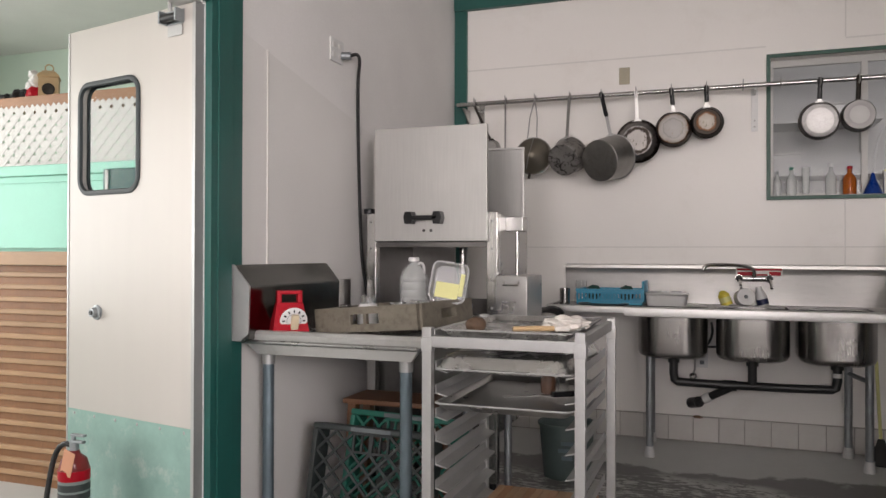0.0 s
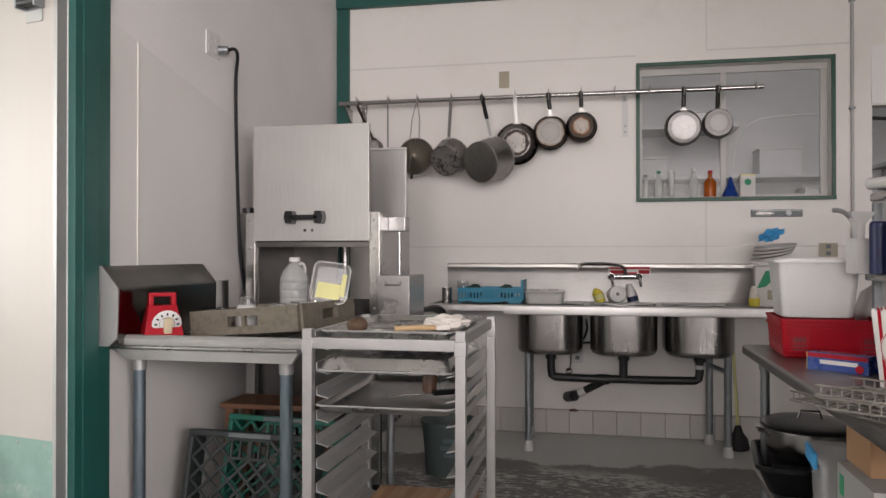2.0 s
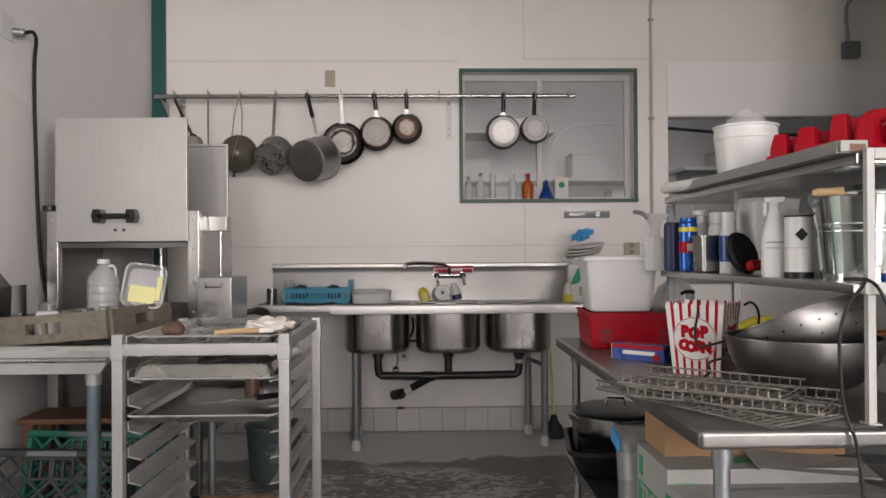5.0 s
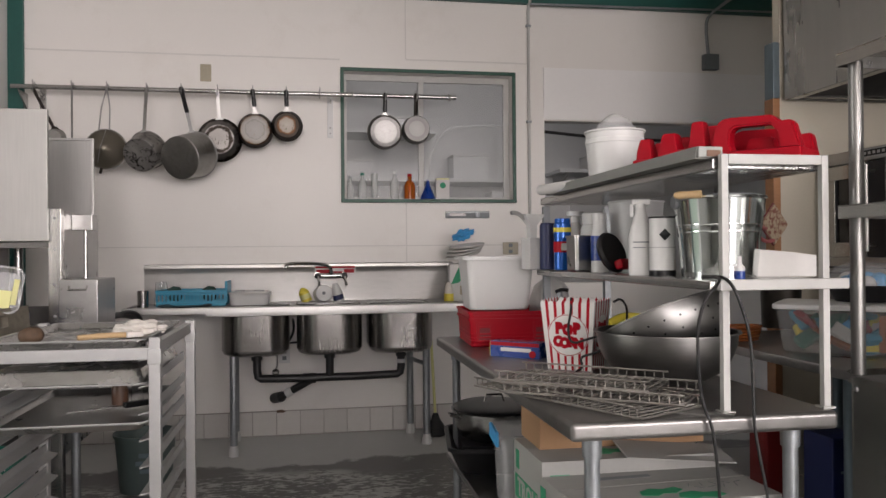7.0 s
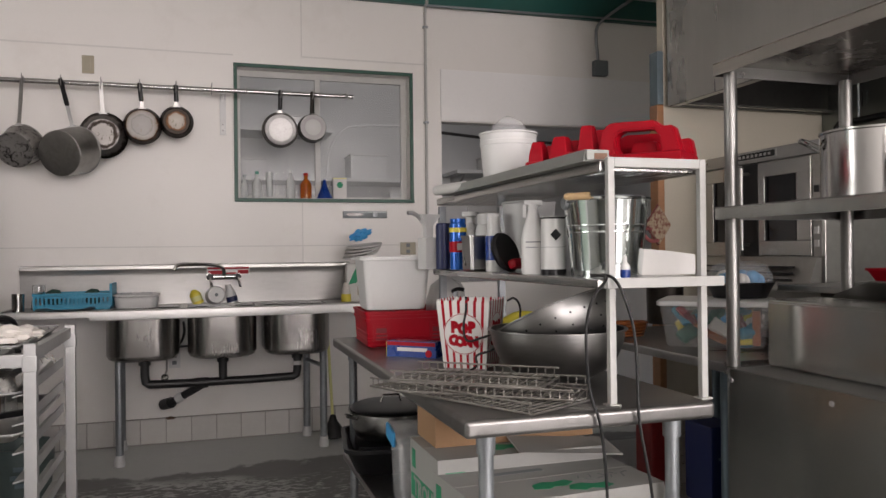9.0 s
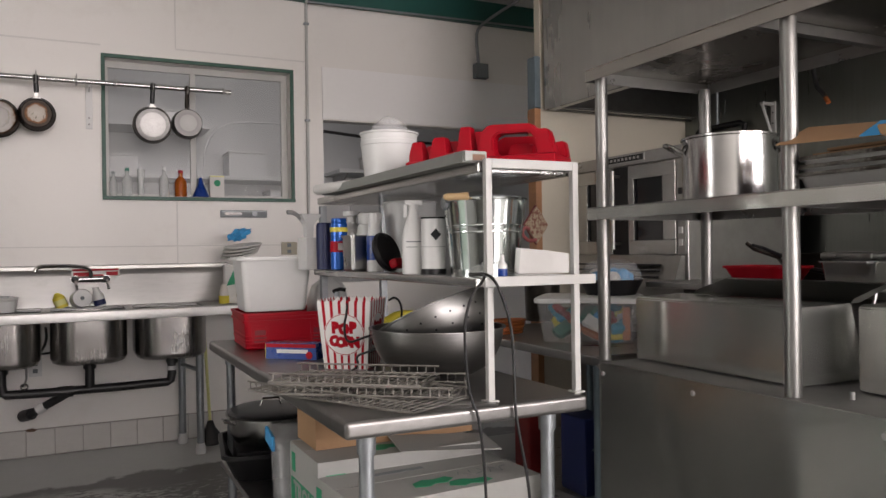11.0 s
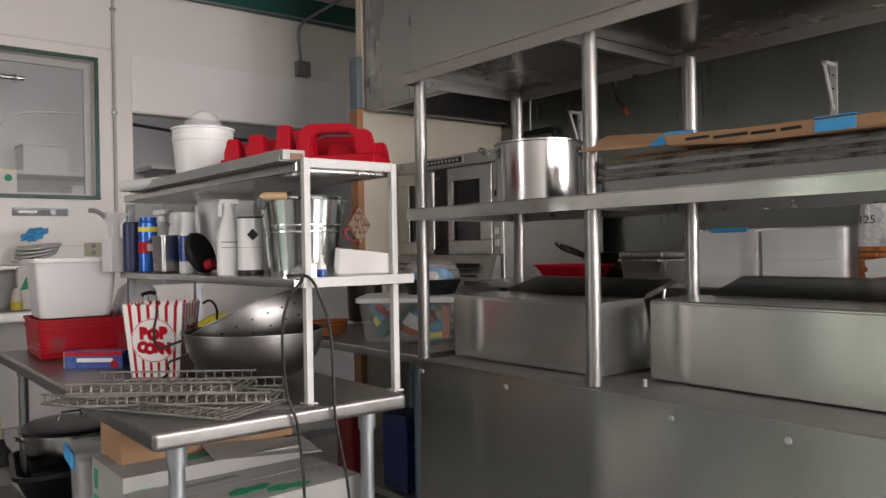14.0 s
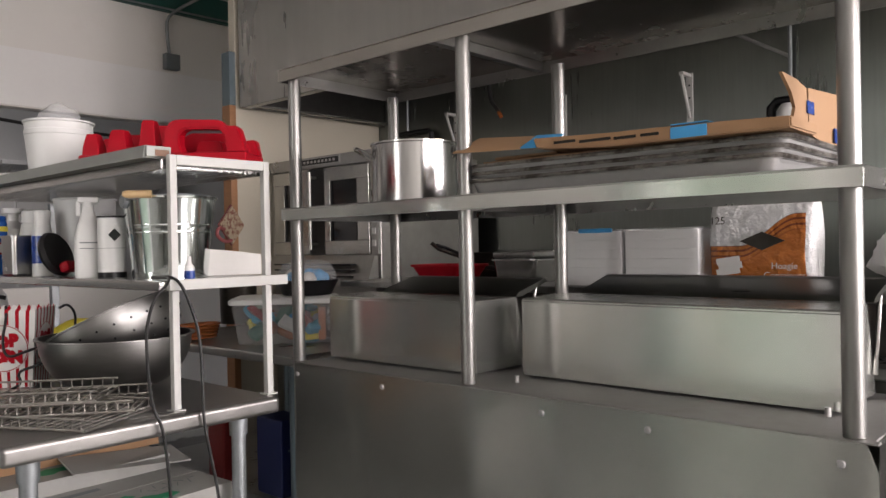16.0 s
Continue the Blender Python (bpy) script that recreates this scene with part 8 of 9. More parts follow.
part("conduit", tube([(3.01, YB - 0.03, 2.738), (2.99, YB - 0.03, 2.96), (3.01, YB - 0.045, 3.03), (3.12, YB - 0.09, 3.12), (3.3, YB - 0.2, ZC)], 0.012, 10, smooth=1), "galv", jb)
so = thing("wall_socket", (XL, 3.54, 2.30), "white double socket plate on the side wall", "socket")
part("plate", cubes((XL, XL + 0.008, 3.47, 3.61, 2.24, 2.36), bev=0.002), "white", so)
for y in (3.505, 3.57):
    for z in (2.275, 2.325):
        part("socket", cubes((XL + 0.008, XL + 0.011, y - 0.016, y + 0.016, z - 0.013, z + 0.013), bev=0.001), "paper", so)
pc_ = thing("power_cord", (XL, 3.75, 1.9), "black power cord hanging from the side wall socket", "cable")
part("plug", rod((XL + 0.008, 3.585, 2.285), (XL + 0.055, 3.60, 2.285), 0.020, 14), "galv", pc_)
part("cable", tube([(XL + 0.05, 3.60, 2.285), (XL + 0.075, 3.64, 2.305), (XL + 0.06, 3.70, 2.28), (XL + 0.03, 3.735, 2.20), (XL + 0.02, 3.755, 2.0), (XL + 0.02, 3.77, 1.7), (XL + 0.02, 3.79, 1.4), (XL + 0.02, 3.81, 1.22), (XL + 0.03, 3.85, 1.05), (XL + 0.05, 3.9, 0.8)], 0.009, 8, smooth=2), "rubber", pc_)

# things on the sink
SZ = 0.9265
cup = turned("steel_cup", (-1.00, 5.0, SZ), "small steel cup on the drainboard", "cup", [(0, 0), (0.032, 0), (0.034, 0.105), (0.031, 0.105), (0.029, 0.004), (0, 0.004)], "steel")
turned("drinking_glass", (-0.93, 5.22, SZ), "upturned glass on the drainboard", "glass", [(0, 0.15), (0.035, 0.15), (0.045, 0.0), (0.042, 0.0), (0.032, 0.146), (0, 0.146)], "clearglass")
tbk = thing("teal_basket", (-0.72, 5.16, SZ), "teal slotted plastic basket with green scourers", "basket", local=True)
for sy in (-0.122, 0.122):
    part("side_band", cubes((-0.21, 0.21, sy - 0.003, sy + 0.003, 0.020, 0.034), (-0.21, 0.21, sy - 0.003, sy + 0.003, 0.072, 0.085)), "teal", tbk)
    for i in range(19):
        x = -0.205 + 0.41 * i / 18
        part("slat", cubes((x - 0.006, x + 0.006, sy - 0.003, sy + 0.003, 0.034, 0.072)), "teal", tbk)
part("rim", cubes((-0.215, 0.215, -0.130, -0.115, 0.085, 0.102), (-0.215, 0.215, 0.115, 0.130, 0.085, 0.102), (-0.215, -0.20, -0.115, 0.115, 0.085, 0.102), (0.20, 0.215, -0.115, 0.115, 0.085, 0.102), bev=0.003), "teal", tbk)
part("floor", cubes((-0.21, 0.21, -0.125, 0.125, 0.0, 0.02), bev=0.003), "teal", tbk)
part("end_wall", cubes((0.205, 0.222, -0.125, 0.125, 0.02, 0.155), bev=0.004), "teal", tbk)
for x, y in ((-0.12, 0.03), (0.10, 0.0)):
    bm = bmesh.new()
    bmesh.ops.create_icosphere(bm, subdivisions=3, radius=0.05)
    for v in bm.verts:
        v.co *= 1 + 0.25 * noise.noise(v.co * 30)
    sc = thing("scourer", (-0.72 + x, 5.16 + y, SZ + 0.021), "dark green scouring pad in the teal basket", "scourer", "scourers", local=True)
    part("pad", at(bm, 0, 0, 0.05, s=1.0), mat("dark_green_scourer", (0.02, 0.07, 0.055), 0.9, vary=0.2), sc)
turned("blackened_platter", (-0.74, 4.93, SZ + 0.001), "blackened round platter on the drainboard", "platter", [(0, 0.0), (0.135, 0.0), (0.16, 0.012), (0.158, 0.016), (0.13, 0.006), (0, 0.006)], "pan_dark")
wt = thing("white_tub", (-0.365, 5.12, SZ), "white lidded plastic tub on the sink deck", "tub", local=True)
part("body", tub_shape(0.235, 0.185, 0.25, 0.20, 0.066, 0.04, 0.004), "white", wt)
part("lid", loft([[(x, y, z) for x, y in rounded(w, d, 0.045, 5)] for w, d, z in ((0.26, 0.21, 0.071), (0.265, 0.215, 0.08), (0.20, 0.15, 0.09))]), "white", wt)
for x in (-0.06, 0.06):
    part("lug", cubes((x - 0.032, x + 0.032, -0.075, -0.03, 0.0865, 0.095), bev=0.004), "galv", wt, "grey clip")
yb = thing("yellow_bottle", (0.0, 5.30, SZ), "tipped yellow squeeze bottle on the sink deck", "bottle", local=True, ry=-22)
part("body", lathe([(0, 0), (0.035, 0), (0.035, 0.07), (0.015, 0.095), (0, 0.1)], None, 20), "yellow", yb)
part("label", lathe(band(0.035, 0.02, 0.055), None, 20), "label_y", yb)
mj = thing("measuring_jug", (0.10, 5.24, SZ + 0.055), "pale bluish plastic jug lying on its side", "jug", local=True, rx=82, rz=10)
part("body", lathe([(0, 0.05), (0.052, 0.05), (0.056, 0.044), (0.056, -0.05), (0.04, -0.09), (0, -0.09)], None, 28), "white", mj)
part("base_ring", lathe([(0.034, 0.050), (0.040, 0.050), (0.040, 0.054), (0.034, 0.054)], None, 28, close=True), "white", mj)
part("hub", lathe([(0, 0.05), (0.012, 0.05), (0.010, 0.058), (0, 0.058)], None, 16), "grey", mj)
dtg = thing("detergent_bottle", (0.215, 5.30, SZ), "white detergent bottle with a dark blue label", "bottle", local=True, ry=-14)
part("body", lathe([(0, 0), (0.034, 0), (0.034, 0.07), (0.02, 0.10), (0.02, 0.125), (0, 0.126)], None, 20), "white", dtg)
part("label", lathe(band(0.034, 0.01, 0.045), None, 20), "navy", dtg)
# cleaning carton, plates and gloves by the sink's end
wp = thing("wipes_pack", (1.03, 5.15, 0.9185), "white and green pack of paper wipes", "packaging", local=True, rz=-8)
part("pack", cubes((-0.085, 0.085, -0.09, 0.09, 0, 0.26), bev=0.02), "paper", wp)
part("green_print", at(extrude([(-0.07, 0.12), (-0.02, 0.23), (0.05, 0.23), (0.02, 0.17), (-0.02, 0.13)], "y", -0.0925, -0.0905)), "cardgreen", wp, "green print")
part("dark_print", cubes((-0.01, 0.06, -0.0925, -0.0905, 0.05, 0.11)), "beige", wp)
ybt = thing("oil_bottle", (0.93, 5.06, 0.928), "pale yellow squeeze bottle", "bottle", local=True)
part("body", lathe([(0, 0), (0.026, 0), (0.028, 0.075), (0.02, 0.11), (0.012, 0.125), (0, 0.127)], None, 20), "cloth", ybt)
part("cap", lathe([(0, 0.0), (0.033, 0.0), (0.033, 0.05), (0, 0.05)], None, 20), "yellow", ybt)
for i in range(4):
    pl_ = thing("plate", (1.05 + 0.008 * i, 5.14, 1.225 + 0.020 * i), "white plate leaning on the pack of wipes", "plate", "stacked plates", local=True, ry=-13 + 2 * i, rx=5)
    part("dish", lathe([(0, 0), (0.07, 0), (0.112, 0.006), (0.121, 0.010), (0.123, 0.014), (0.122, 0.019), (0.117, 0.019), (0.07, 0.006), (0, 0.005)], None, 36), "paper", pl_)
bg = thing("blue_glove", (1.045, 5.12, 1.325), "crumpled blue plastic glove on the plates", "glove", local=True)
bm = bmesh.new()
bmesh.ops.create_icosphere(bm, subdivisions=4, radius=1)
for v in bm.verts:
    v.co *= 1 + 0.5 * noise.noise(v.co * 2.3) + 0.2 * noise.noise(v.co * 7)
bmesh.ops.transform(bm, matrix=pose(0, 0, 0.045, 0, -20, 0) @ Matrix.Diagonal((0.068, 0.045, 0.034, 1)), verts=bm.verts)
part("glove", bm, "cyan", bg)

# bottles on the window sill
WS = WZ0 + 0.0045
sill_y = 5.47


def sill_bottle(x, r, h, material, label, cap=None):
    b = turned("bottle", (x, sill_y, WS), label, "bottle", [(0, 0), (r, 0), (r, h * 0.55), (r * 0.75, h * 0.66), (r * 0.35, h * 0.76), (r * 0.35, h * 0.92), (0, h * 0.93)], material, "bottles on the window sill")
    if cap:
        part("cap", lathe([(0, h * 0.9), (r * 0.45, h * 0.9), (r * 0.4, h), (0, h)], None, 16), cap, b)
    return b


sill_bottle(0.305, 0.026, 0.16, "thinclear", "clear plastic bottle on the window sill", "grey")
sill_bottle(0.39, 0.033, 0.185, "thinclear", "clear squeeze bottle with a green cap", "greencrate")
sill_bottle(0.62, 0.033, 0.20, "thinclear", "clear round shouldered bottle on the window sill", "haze")
turned("tall_glass", (0.475, sill_y, WS), "tall clear glass on the window sill", "glass", [(0, 0.01), (0.02, 0.01), (0.024, 0.18), (0.022, 0.18), (0.018, 0.014), (0, 0.014)], "thinclear")
sill_bottle(0.727, 0.040, 0.18, "amber", "amber syrup bottle with a red tip", "red")
fn = turned("funnel", (0.858, sill_y, WS), "blue plastic funnel upside down on the window sill", "funnel", [(0.055, 0), (0.057, 0.004), (0.02, 0.085), (0.008, 0.135), (0.006, 0.135), (0.016, 0.085), (0.052, 0.004)], "blue")
cdx = thing("carton", (0.965, sill_y, WS), "small white carton with a green spot", "carton", local=True)
part("box", cubes((-0.048, 0.048, -0.02, 0.02, 0, 0.15), bev=0.002), "paper", cdx)
part("green_spot", lathe([(0, 0), (0.022, 0), (0.022, 0.0015), (0, 0.0015)], pose(0, -0.0201, 0.098, 90, 0, 0), 24), "cardgreen", cdx, "green round print")
part("yellow_edge", cubes((-0.048, 0.048, -0.0215, -0.0203, 0.14, 0.149)), "label_y", cdx)

# ---- store room beyond the window and the pass ----
for z, a, b in ((2.40, -0.4, 1.2), (1.95, -0.5, 2.2), (1.62, -0.5, 2.3), (2.05, 2.4, 4.1)):
    sh = thing("store_shelf", ((a + b) / 2, 7.4, z), "long grey shelf in the store room", "shelf", "store room shelves")
    part("board", cubes((a, b, 7.1, 7.59, z - 0.035, z), bev=0.004), "storewall", sh)
    for x in (a + 0.1, b - 0.1):
        part("bracket", extrude([(7.15, z - 0.035), (7.59, z - 0.035), (7.59, z - 0.25)], "x", x - 0.01, x + 0.01), "alu", sh)
for x, z, w, h, m_ in ((1.55, 1.95, 0.35, 0.22, "storewall"), (1.15, 1.62, 0.30, 0.18, "whitepaint"), (1.9, 1.62, 0.30, 0.2, "storewall"), (0.4, 1.95, 0.4, 0.16, "haze"), (0.9, 2.40, 0.3, 0.12, "alu"), (3.0, 2.05, 0.5, 0.14, "whitepaint")):
    b = thing("store_box", (x, 7.35, z), "pale box on a store room shelf", "box", "boxes in the store room", local=True)
    part("box", cubes((-w / 2, w / 2, -0.15, 0.15, 0.0005, h), bev=0.006), m_, b)
    part("lid", cubes((-w / 2 - 0.008, w / 2 + 0.008, -0.158, 0.158, h + 0.0005, h + 0.02), bev=0.004), "whitepaint", b)
ah = thing("duct_hose", (1.4, 7.0, 2.2), "pale hose arched across the store room wall", "hose")
part("hose", tube([(1.12, 7.05, 1.951), (1.14, 7.05, 2.2), (1.25, 7.05, 2.38), (1.42, 7.05, 2.44), (2.1, 7.05, 2.44)], 0.008, 10, smooth=2), "storewall", ah)
cbp = thing("dark_cable", (2.6, 5.6, 2.1), "black cable slung across the pass opening", "cable")
part("cable", tube([(1.73, 5.58, 2.16), (2.2, 5.58, 2.12), (2.9, 5.58, 2.10), (4.0, 5.58, 2.14)], 0.012, 8, smooth=1), "rubber", cbp)
cs = thing("store_cabinet", (2.3, 7.2, 0), "grey metal cabinet in the store room", "cabinet")
part("body", cubes((1.75, 3.1, 6.9, 7.58, 0.0, 1.75), bev=0.006), "storewall", cs)
part("door", cubes((1.77, 2.41, 6.88, 6.899, 0.05, 1.72), bev=0.003), "alu", cs)
part("door", cubes((2.43, 3.08, 6.88, 6.899, 0.05, 1.72), bev=0.003), "alu", cs)

# ---- swing door and the dining room ----
sd = thing("door_1", (XL - 0.012, 2.451, 0.015), "cream swing door standing open with a rounded window", "door", kind="structure", rz=168, local=True)
DW, DH, T = 0.815, 2.20, 0.018
wx0, wx1, wz0, wz1 = 0.330, 0.742, 1.485, 1.965
leaf = cubes((0, wx0 - 0.10, -T, T, 0, DH), (wx1 + 0.025, DW, -T, T, 0, DH), (wx0 - 0.10, wx1 + 0.025, -T, T, 0, wz0 - 0.10), (wx0 - 0.10, wx1 + 0.025, -T, T, wz1 + 0.10, DH))
hole = [((wx0 + wx1) / 2 + x, (wz0 + wz1) / 2 + z) for x, z in rounded(wx1 - wx0, wz1 - wz0, 0.07, 6)]
ox0, ox1, oz0, oz1 = wx0 - 0.10, wx1 + 0.025, wz0 - 0.10, wz1 + 0.10
cxh, czh = (wx0 + wx1) / 2, (wz0 + wz1) / 2
n_ = len(hole) // 4
outer = []
for k, (cx_, cz_) in enumerate(((ox1, oz1), (ox0, oz1), (ox0, oz0), (ox1, oz0))):
    for i in range(n_):
        outer.append((cx_, cz_) if i == n_ // 2 else ((cx_, hole[k * n_ + i][1]) if (i < n_ // 2) == (k % 2 == 0) else (hole[k * n_ + i][0], cz_)))
loft([[(x, s_ * T, z) for x, z in o] for s_, o in ((-1, outer), (-1, hole), (1, hole), (1, outer))], leaf, False, False)
part("leaf", leaf, "doorskin", sd)
for s_ in (-1, 1):
    g = [[(cxh + x, s_ * (T + y), czh + z) for x, z in rounded(wx1 - wx0 + 2 * o, wz1 - wz0 + 2 * o, 0.07 + o, 6)] for o, y in ((-0.020, -0.004), (-0.016, 0.008), (-0.006, 0.010), (0.003, 0.006), (0.004, -0.001))]
    part("gasket", loft(g, cap0=False, cap1=False), "gasket", sd, "dark grey rubber window gasket")
pn = part("pane", cubes((wx0 + 0.0, wx1 - 0.0, -0.003, 0.003, wz0 + 0.0, wz1 - 0.0)), "glass", sd)
pn.visible_shadow = False
part("kick_plate", cubes((0.012, DW - 0.008, T + 0.0005, T + 0.003, 0.01, 0.562)), "kick", sd, "dull green metal kick plate")
for i in range(6):
    part("kick_screw", lathe([(0, 0), (0.007, 0), (0.004, 0.003), (0, 0.004)], pose(0.05 + i * 0.142, T + 0.003, 0.544, -90, 0, 0), 10), "alu", sd)
part("hinge_edge", cubes((-0.006, 0.0115, -T - 0.003, T + 0.004, 0.0, DH)), "alu", sd, "aluminium edge strip")
part("free_edge", cubes((DW - 0.004, DW + 0.006, -T - 0.002, T + 0.003, 0.0, DH)), "alu", sd)
lk = part("lock", lathe([(0, 0), (0.032, 0), (0.030, 0.008), (0.022, 0.012), (0.018, 0.03), (0, 0.03)], pose(0.605, T, 0.985, -90, 0, 0), 24), "galv", sd, "round metal lock")
part("keyway", lathe([(0, 0.03), (0.010, 0.03), (0.009, 0.034), (0, 0.034)], pose(0.605, T, 0.985, -90, 0, 0), 16), "black", lk)
cl_ = part("closer", cubes((0.06, 0.165, T + 0.001, T + 0.006, 2.13, 2.185), (0.06, 0.070, T + 0.006, T + 0.045, 2.13, 2.180), (0.155, 0.165, T + 0.006, T + 0.045, 2.13, 2.180), bev=0.002), "galv", sd, "metal door closer shoe")
part("arm", tube([(0.11, T + 0.03, 2.175), (0.10, T + 0.04, 2.24), (0.02, T + 0.02, 2.26)], 0.009, 8), "alu", cl_)
part("roller", rod((0.07, T + 0.03, 2.15), (0.155, T + 0.03, 2.15), 0.016, 14), "black", cl_)
part("shoe_plate", cubes((0.07, 0.155, T + 0.001, T + 0.006, 2.085, 2.128), bev=0.001), "alu", cl_)
structure("trim_door_stop", cubes((XL - 0.10, XL - 0.004, 2.478, 2.513, 0, 2.24), bev=0.003), "doorskin", "cream painted door stop", "trim")
structure("trim_door_head", cubes((XL - 0.13, XL + 0.02, 1.38, 2.473, 2.225, 2.33), bev=0.004), "green", "dark green painted door head", "trim")
structure("ceiling_dining", cubes((-6.08, XL - TH, -3.2, 5.0, 2.98, 3.06)), "ceiling", "white dining room ceiling", "ceiling")

fe = thing("fire_extinguisher", (-2.475, 2.40, 0), "red fire extinguisher with a paper tag on the floor", "fire extinguisher", local=True)
part("cylinder", lathe([(0, 0), (0.054, 0), (0.058, 0.012), (0.058, 0.39), (0.048, 0.425), (0.024, 0.445), (0.020, 0.46), (0, 0.46)], None, 32), mat("dark_red_enamel", (0.20, 0.012, 0.012), 0.35, vary=0.08), fe)
part("label", lathe(band(0.058, 0.17, 0.385), None, 32), mat("faded_grey_label", (0.20, 0.25, 0.235), 0.4, vary=0.1), fe, "faded grey instruction label")
part("label_band", lathe(band(0.0592, 0.345, 0.385), None, 32), "red", fe)
for z0, z1 in ((0.305, 0.332), (0.270, 0.296), (0.222, 0.262)):
    part("print_block", lathe(band(0.0592, z0, z1, 0.0008), None, 32), "crategrey", fe, "dark print block")
part("valve", join(rod((0, 0, 0.455), (0, 0, 0.49), 0.018), cubes((-0.02, 0.05, -0.010, 0.010, 0.488, 0.500), (-0.015, 0.055, -0.010, 0.010, 0.515, 0.525), bev=0.003), rod((-0.005, 0, 0.49), (-0.005, 0, 0.525), 0.009)), "galv", fe)
part("hose", tube([(-0.01, 0, 0.475), (-0.05, 0.0, 0.485), (-0.095, 0, 0.45), (-0.115, -0.01, 0.36), (-0.135, -0.02, 0.20), (-0.15, -0.02, 0.08)], 0.011, 9, smooth=2), "rubber", fe)
part("tag", at(cubes((-0.028, 0.028, -0.001, 0.001, -0.105, 0)), 0.045, -0.066, 0.472, 6, 20, 0), mat("orange_tag_paper", (0.62, 0.30, 0.18), 0.7, vary=0.04), fe, "orange inspection tag")

# slatted counter front, mint panel, lattice and shelf
ctr = thing("slatted_counter", (-4.2, 4.1, 0), "counter front of pale wooden slats", "counter")
part("back_board", cubes((-5.4, -2.65, 4.05, 4.09, -0.363, 1.165)), "slat_back", ctr)
part("top_board", cubes((-5.4, -2.65, 3.985, 4.05, 1.168, 1.262), bev=0.004), "slat", ctr)
part("worktop", cubes((-5.4, -2.65, 4.05, 4.60, 1.262, 1.285)), "mint", ctr)
mp_ = thing("mint_panel", (-4.2, 4.0, 1.29), "mint green painted panel with a moulded top", "panel", kind="structure")
part("panel", cubes((-5.4, -2.65, 4.01, 4.04, 1.286, 1.78)), "mint", mp_)
part("moulding", cubes((-5.4, -2.65, 3.985, 4.06, 1.782, 1.855), bev=0.008), "mint", mp_)
part("bead", cubes((-5.4, -2.65, 3.998, 4.01, 1.735, 1.75)), "mint", mp_)
la = thing("lattice", (-4.4, 4.35, 1.86), "white wooden diamond lattice panel", "lattice")
part("rail", cubes((-5.4, -2.65, 4.335, 4.365, 1.86, 1.89)), "paper", la)
for x in (-5.4, -3.9, -2.68):
    part("upright", cubes((x, x + 0.03, 4.335, 4.365, 1.2855, 2.33)), "paper", la)
for s_ in (1, -1):
    for i in range(29):
        x = -5.55 + i * 0.104
        if x > -2.90:
            continue
        b = bmesh.new()
        box(b, -0.36, 0.36, -0.0006, 0.0006, -0.0255, 0.0255)
        part("lath", at(b, x, 4.35 + 0.0008 * s_, 2.095, 0, 45 * s_, 0), "paper", la)
sh_ = thing("wall_shelf", (-4.4, 4.45, 2.35), "varnished wooden shelf on the dining room wall", "shelf")
part("board", cubes((-5.4, -3.85, 4.38, 4.70, 2.372, 2.40), bev=0.003), "wood", sh_)
part("fascia", cubes((-5.4, -3.85, 4.352, 4.378, 2.34, 2.43), bev=0.003), "wood", sh_)
lan = thing("lantern", (-4.95, 4.55, 2.4005), "tan box lantern with a dark round window on a shelf", "lantern", local=True, rz=42)
part("body", loft([[(x * w, y * w, z) for x, y in ((-1, -1), (1, -1), (1, 1), (-1, 1))] for w, z in ((0.075, 0), (0.078, 0.012), (0.070, 0.02), (0.070, 0.20), (0.078, 0.208), (0.074, 0.22), (0.045, 0.255), (0.028, 0.262))]), "tan", lan)
part("window_disc", lathe([(0, 0), (0.042, 0), (0.046, 0.004), (0.038, 0.008), (0, 0.006)], pose(0, -0.070, 0.11, 90, 0, 0), 24), "pan_dark", lan, "dark round window")
part("carry_ring", tube([(0.03 * math.cos(a), 0, 0.285 + 0.028 * math.sin(a)) for a in [2 * math.pi * k / 12 for k in range(13)]], 0.005, 6), "tan", lan)


def lump(name, x, label, cat, r, m_, seed, squash=0.8):
    """An uneven rounded ornament resting on the dining room shelf."""
    o = thing(name, (x, 4.55, 2.4005), label, cat, local=True)
    b = bmesh.new()
    bmesh.ops.create_icosphere(b, subdivisions=3, radius=1)
    for v in b.verts:
        v.co *= 1 + 0.38 * noise.noise(v.co * 1.9 + Vector((seed, 0, 0)))
    low = min(v.co.z for v in b.verts)
    bmesh.ops.transform(b, matrix=Matrix.Diagonal((r, r, r * squash, 1)) @ Matrix.Translation((0, 0, -low)), verts=b.verts)
    part("body", b, m_, o)
    return o


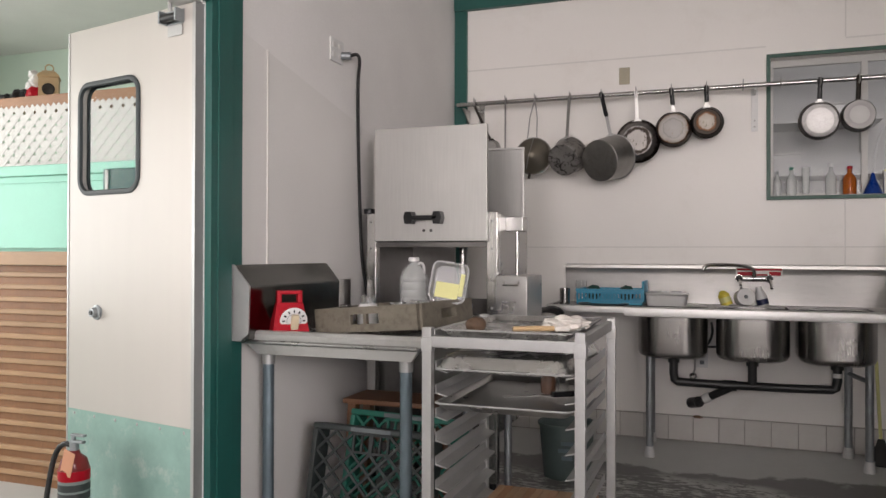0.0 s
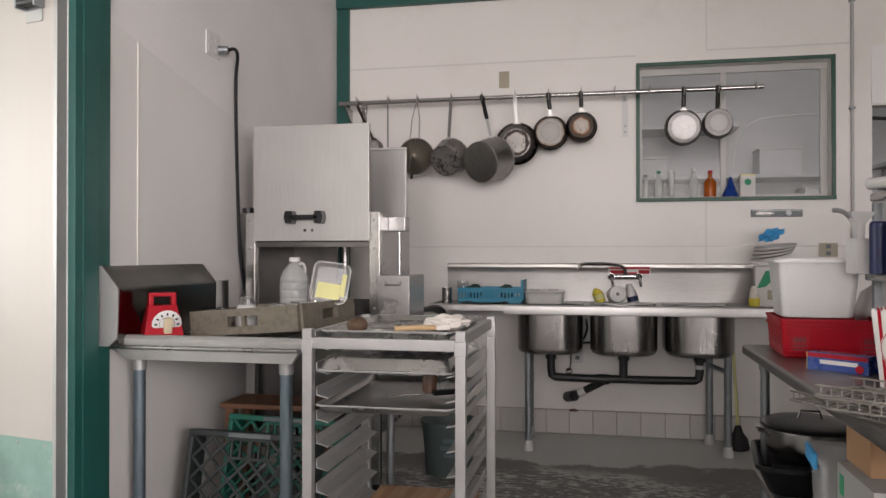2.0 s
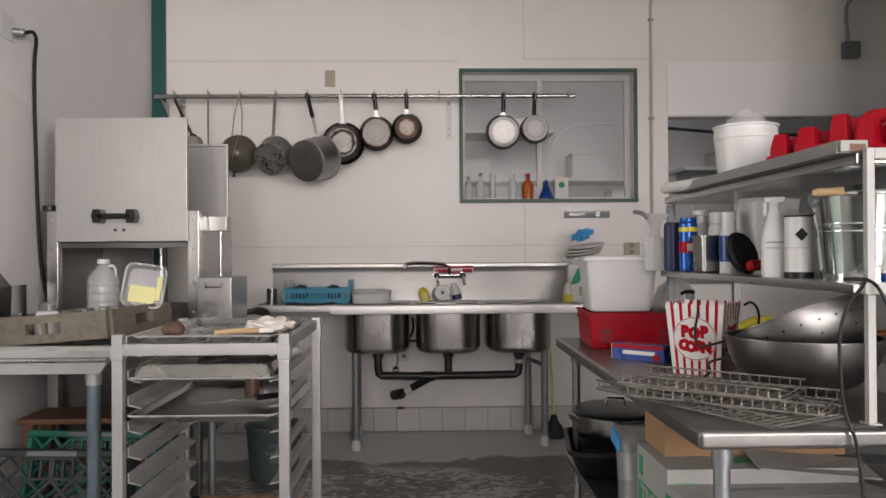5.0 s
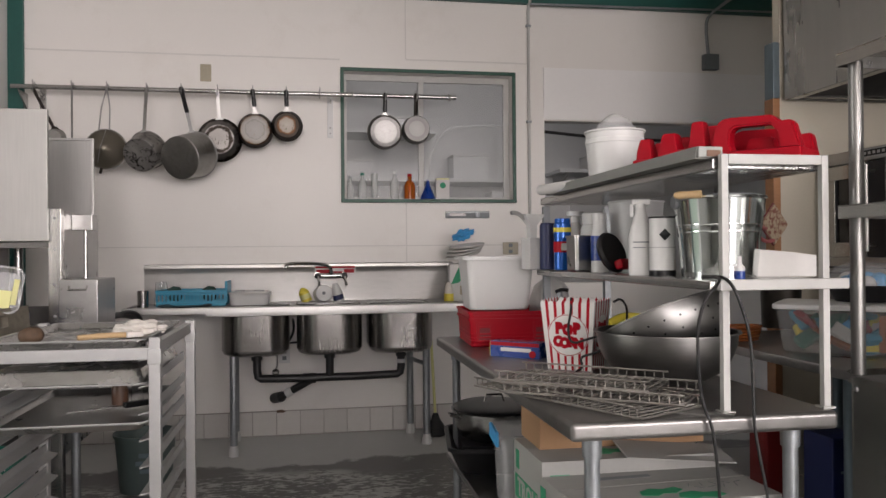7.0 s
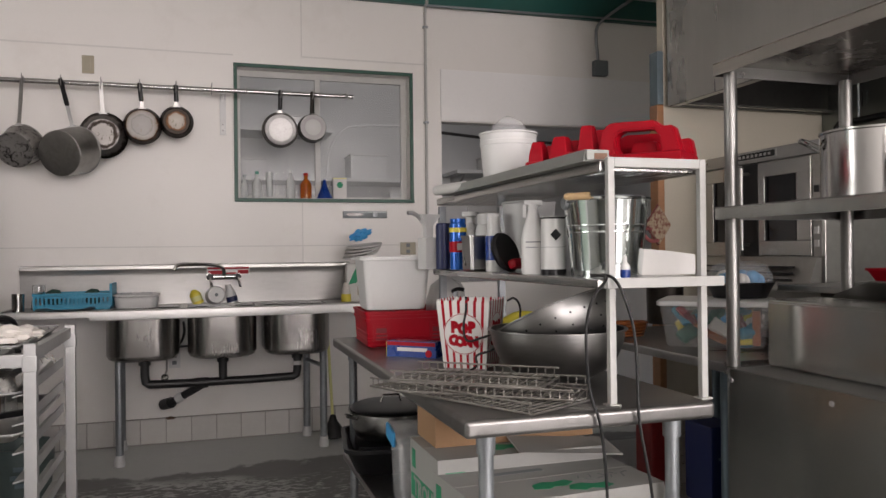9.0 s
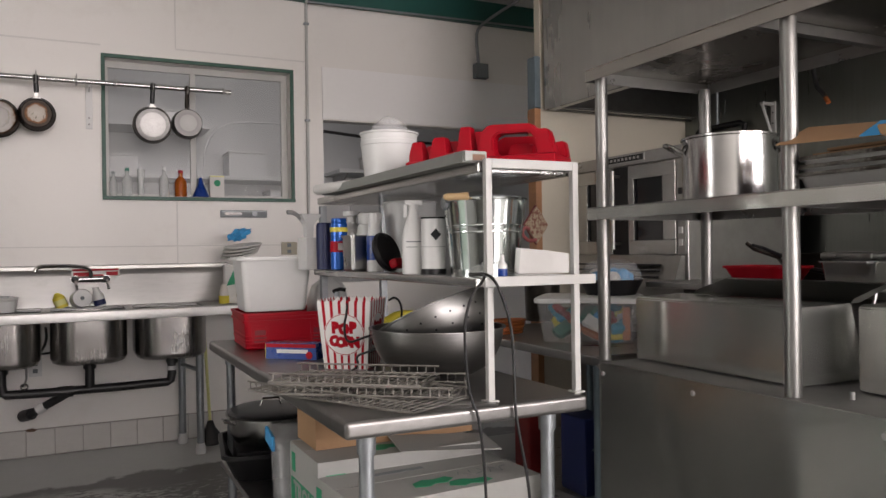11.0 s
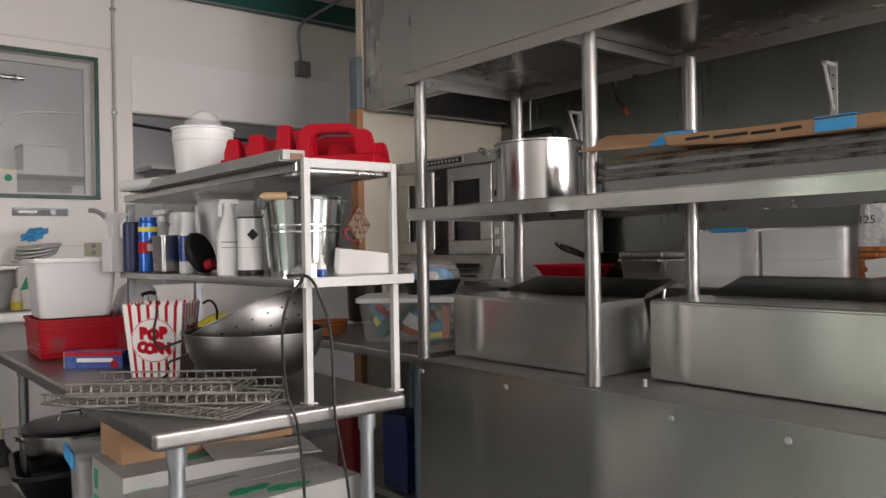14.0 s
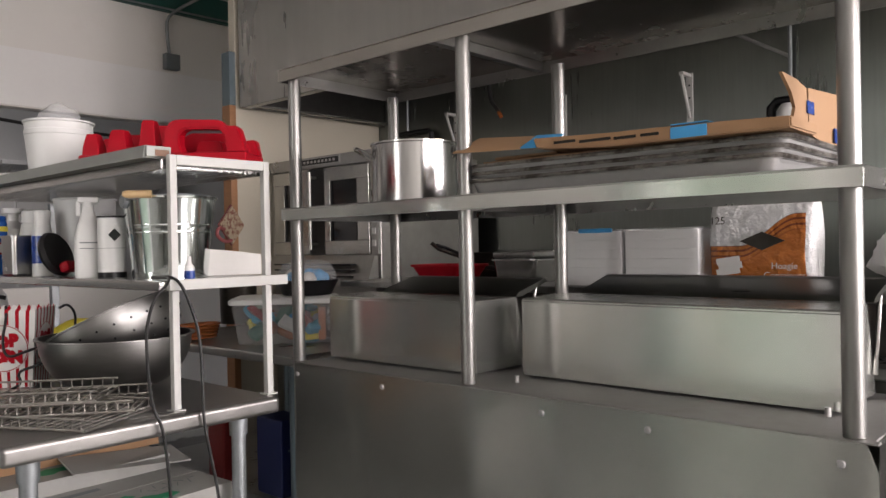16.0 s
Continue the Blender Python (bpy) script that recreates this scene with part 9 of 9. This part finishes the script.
ro_ = lump("ornament", -5.08, "red ornament with white frills on the dining room shelf", "ornament", 0.072, "red", 4.0, 1.1)
for dx, dz, r in ((-0.03, 0.15, 0.045), (0.025, 0.19, 0.050), (-0.015, 0.245, 0.038), (-0.06, 0.06, 0.035)):
    b = bmesh.new()
    bmesh.ops.create_icosphere(b, subdivisions=2, radius=r)
    for v in b.verts:
        v.co *= 1 + 0.4 * noise.noise(v.co * 40 + Vector((dx * 90, 0, 0)))
    part("frill", at(b, dx, -0.02, dz), "paper", ro_, "white frill")
lump("ornament", -5.23, "black lumpy ornament on the dining room shelf", "ornament", 0.085, "black", 1.0)
lump("ornament", -5.38, "small dark ornament on the dining room shelf", "ornament", 0.07, "black", 7.0)
bo = thing("booth_bench", (-3.63, 3.93, -0.363), "dark green padded booth back with white edge strips", "bench")
part("back", cubes((-3.82, -3.44, 3.93, 3.979, -0.363, 1.80), bev=0.01), "green", bo)
for x in (-3.79, -3.48):
    part("edge_strip", cubes((x, x + 0.022, 3.918, 3.929, 0.2, 1.79), bev=0.003), "paper", bo, "white edge strip")

# the counter front group stands a little nearer than first laid out
for ob in [o for o in bpy.data.objects if o.parent is None and o.type == "EMPTY" and o.location.x < -3.5 and o.location.y > 3.9]:
    ob.location = Vector((0, 0, 1.25)) + 0.775 * (ob.location - Vector((0, 0, 1.25)))
    ob.scale = (0.775, 0.775, 0.775)

# ---- pieces: wall tiles along the floor, counter slats ----
skirt = structure("baseboard", cubes((XL + 0.1, 2.4, YB - 0.004, YB, 0.0, 0.172)), "grout", "row of white glazed tiles along the floor", "tiles")
tw_, gap = 0.1605, 0.004
tile_mesh = finish(box(bmesh.new(), 0, tw_ - gap, -0.006, 0, 0, 0.160, bev=0.0018, seg=1), "tile", M["tile"])
x = -1.8185
while x + tw_ < 2.4:
    t = new("tile", tile_mesh)
    t.location = (x, YB - 0.004, 0.006)
    t.parent = skirt
    x += tw_
slat_mesh = finish(box(bmesh.new(), -1.5, 1.25, -0.026, 0.0, 0, 0.034, bev=0.004, seg=1), "slat", M["slat"])
for k in range(17):
    t = new("slat", slat_mesh)
    t.location = (-3.9 + 4.2, 4.05 - 4.1, 1.085 - k * 0.0865)
    t.parent = ctr
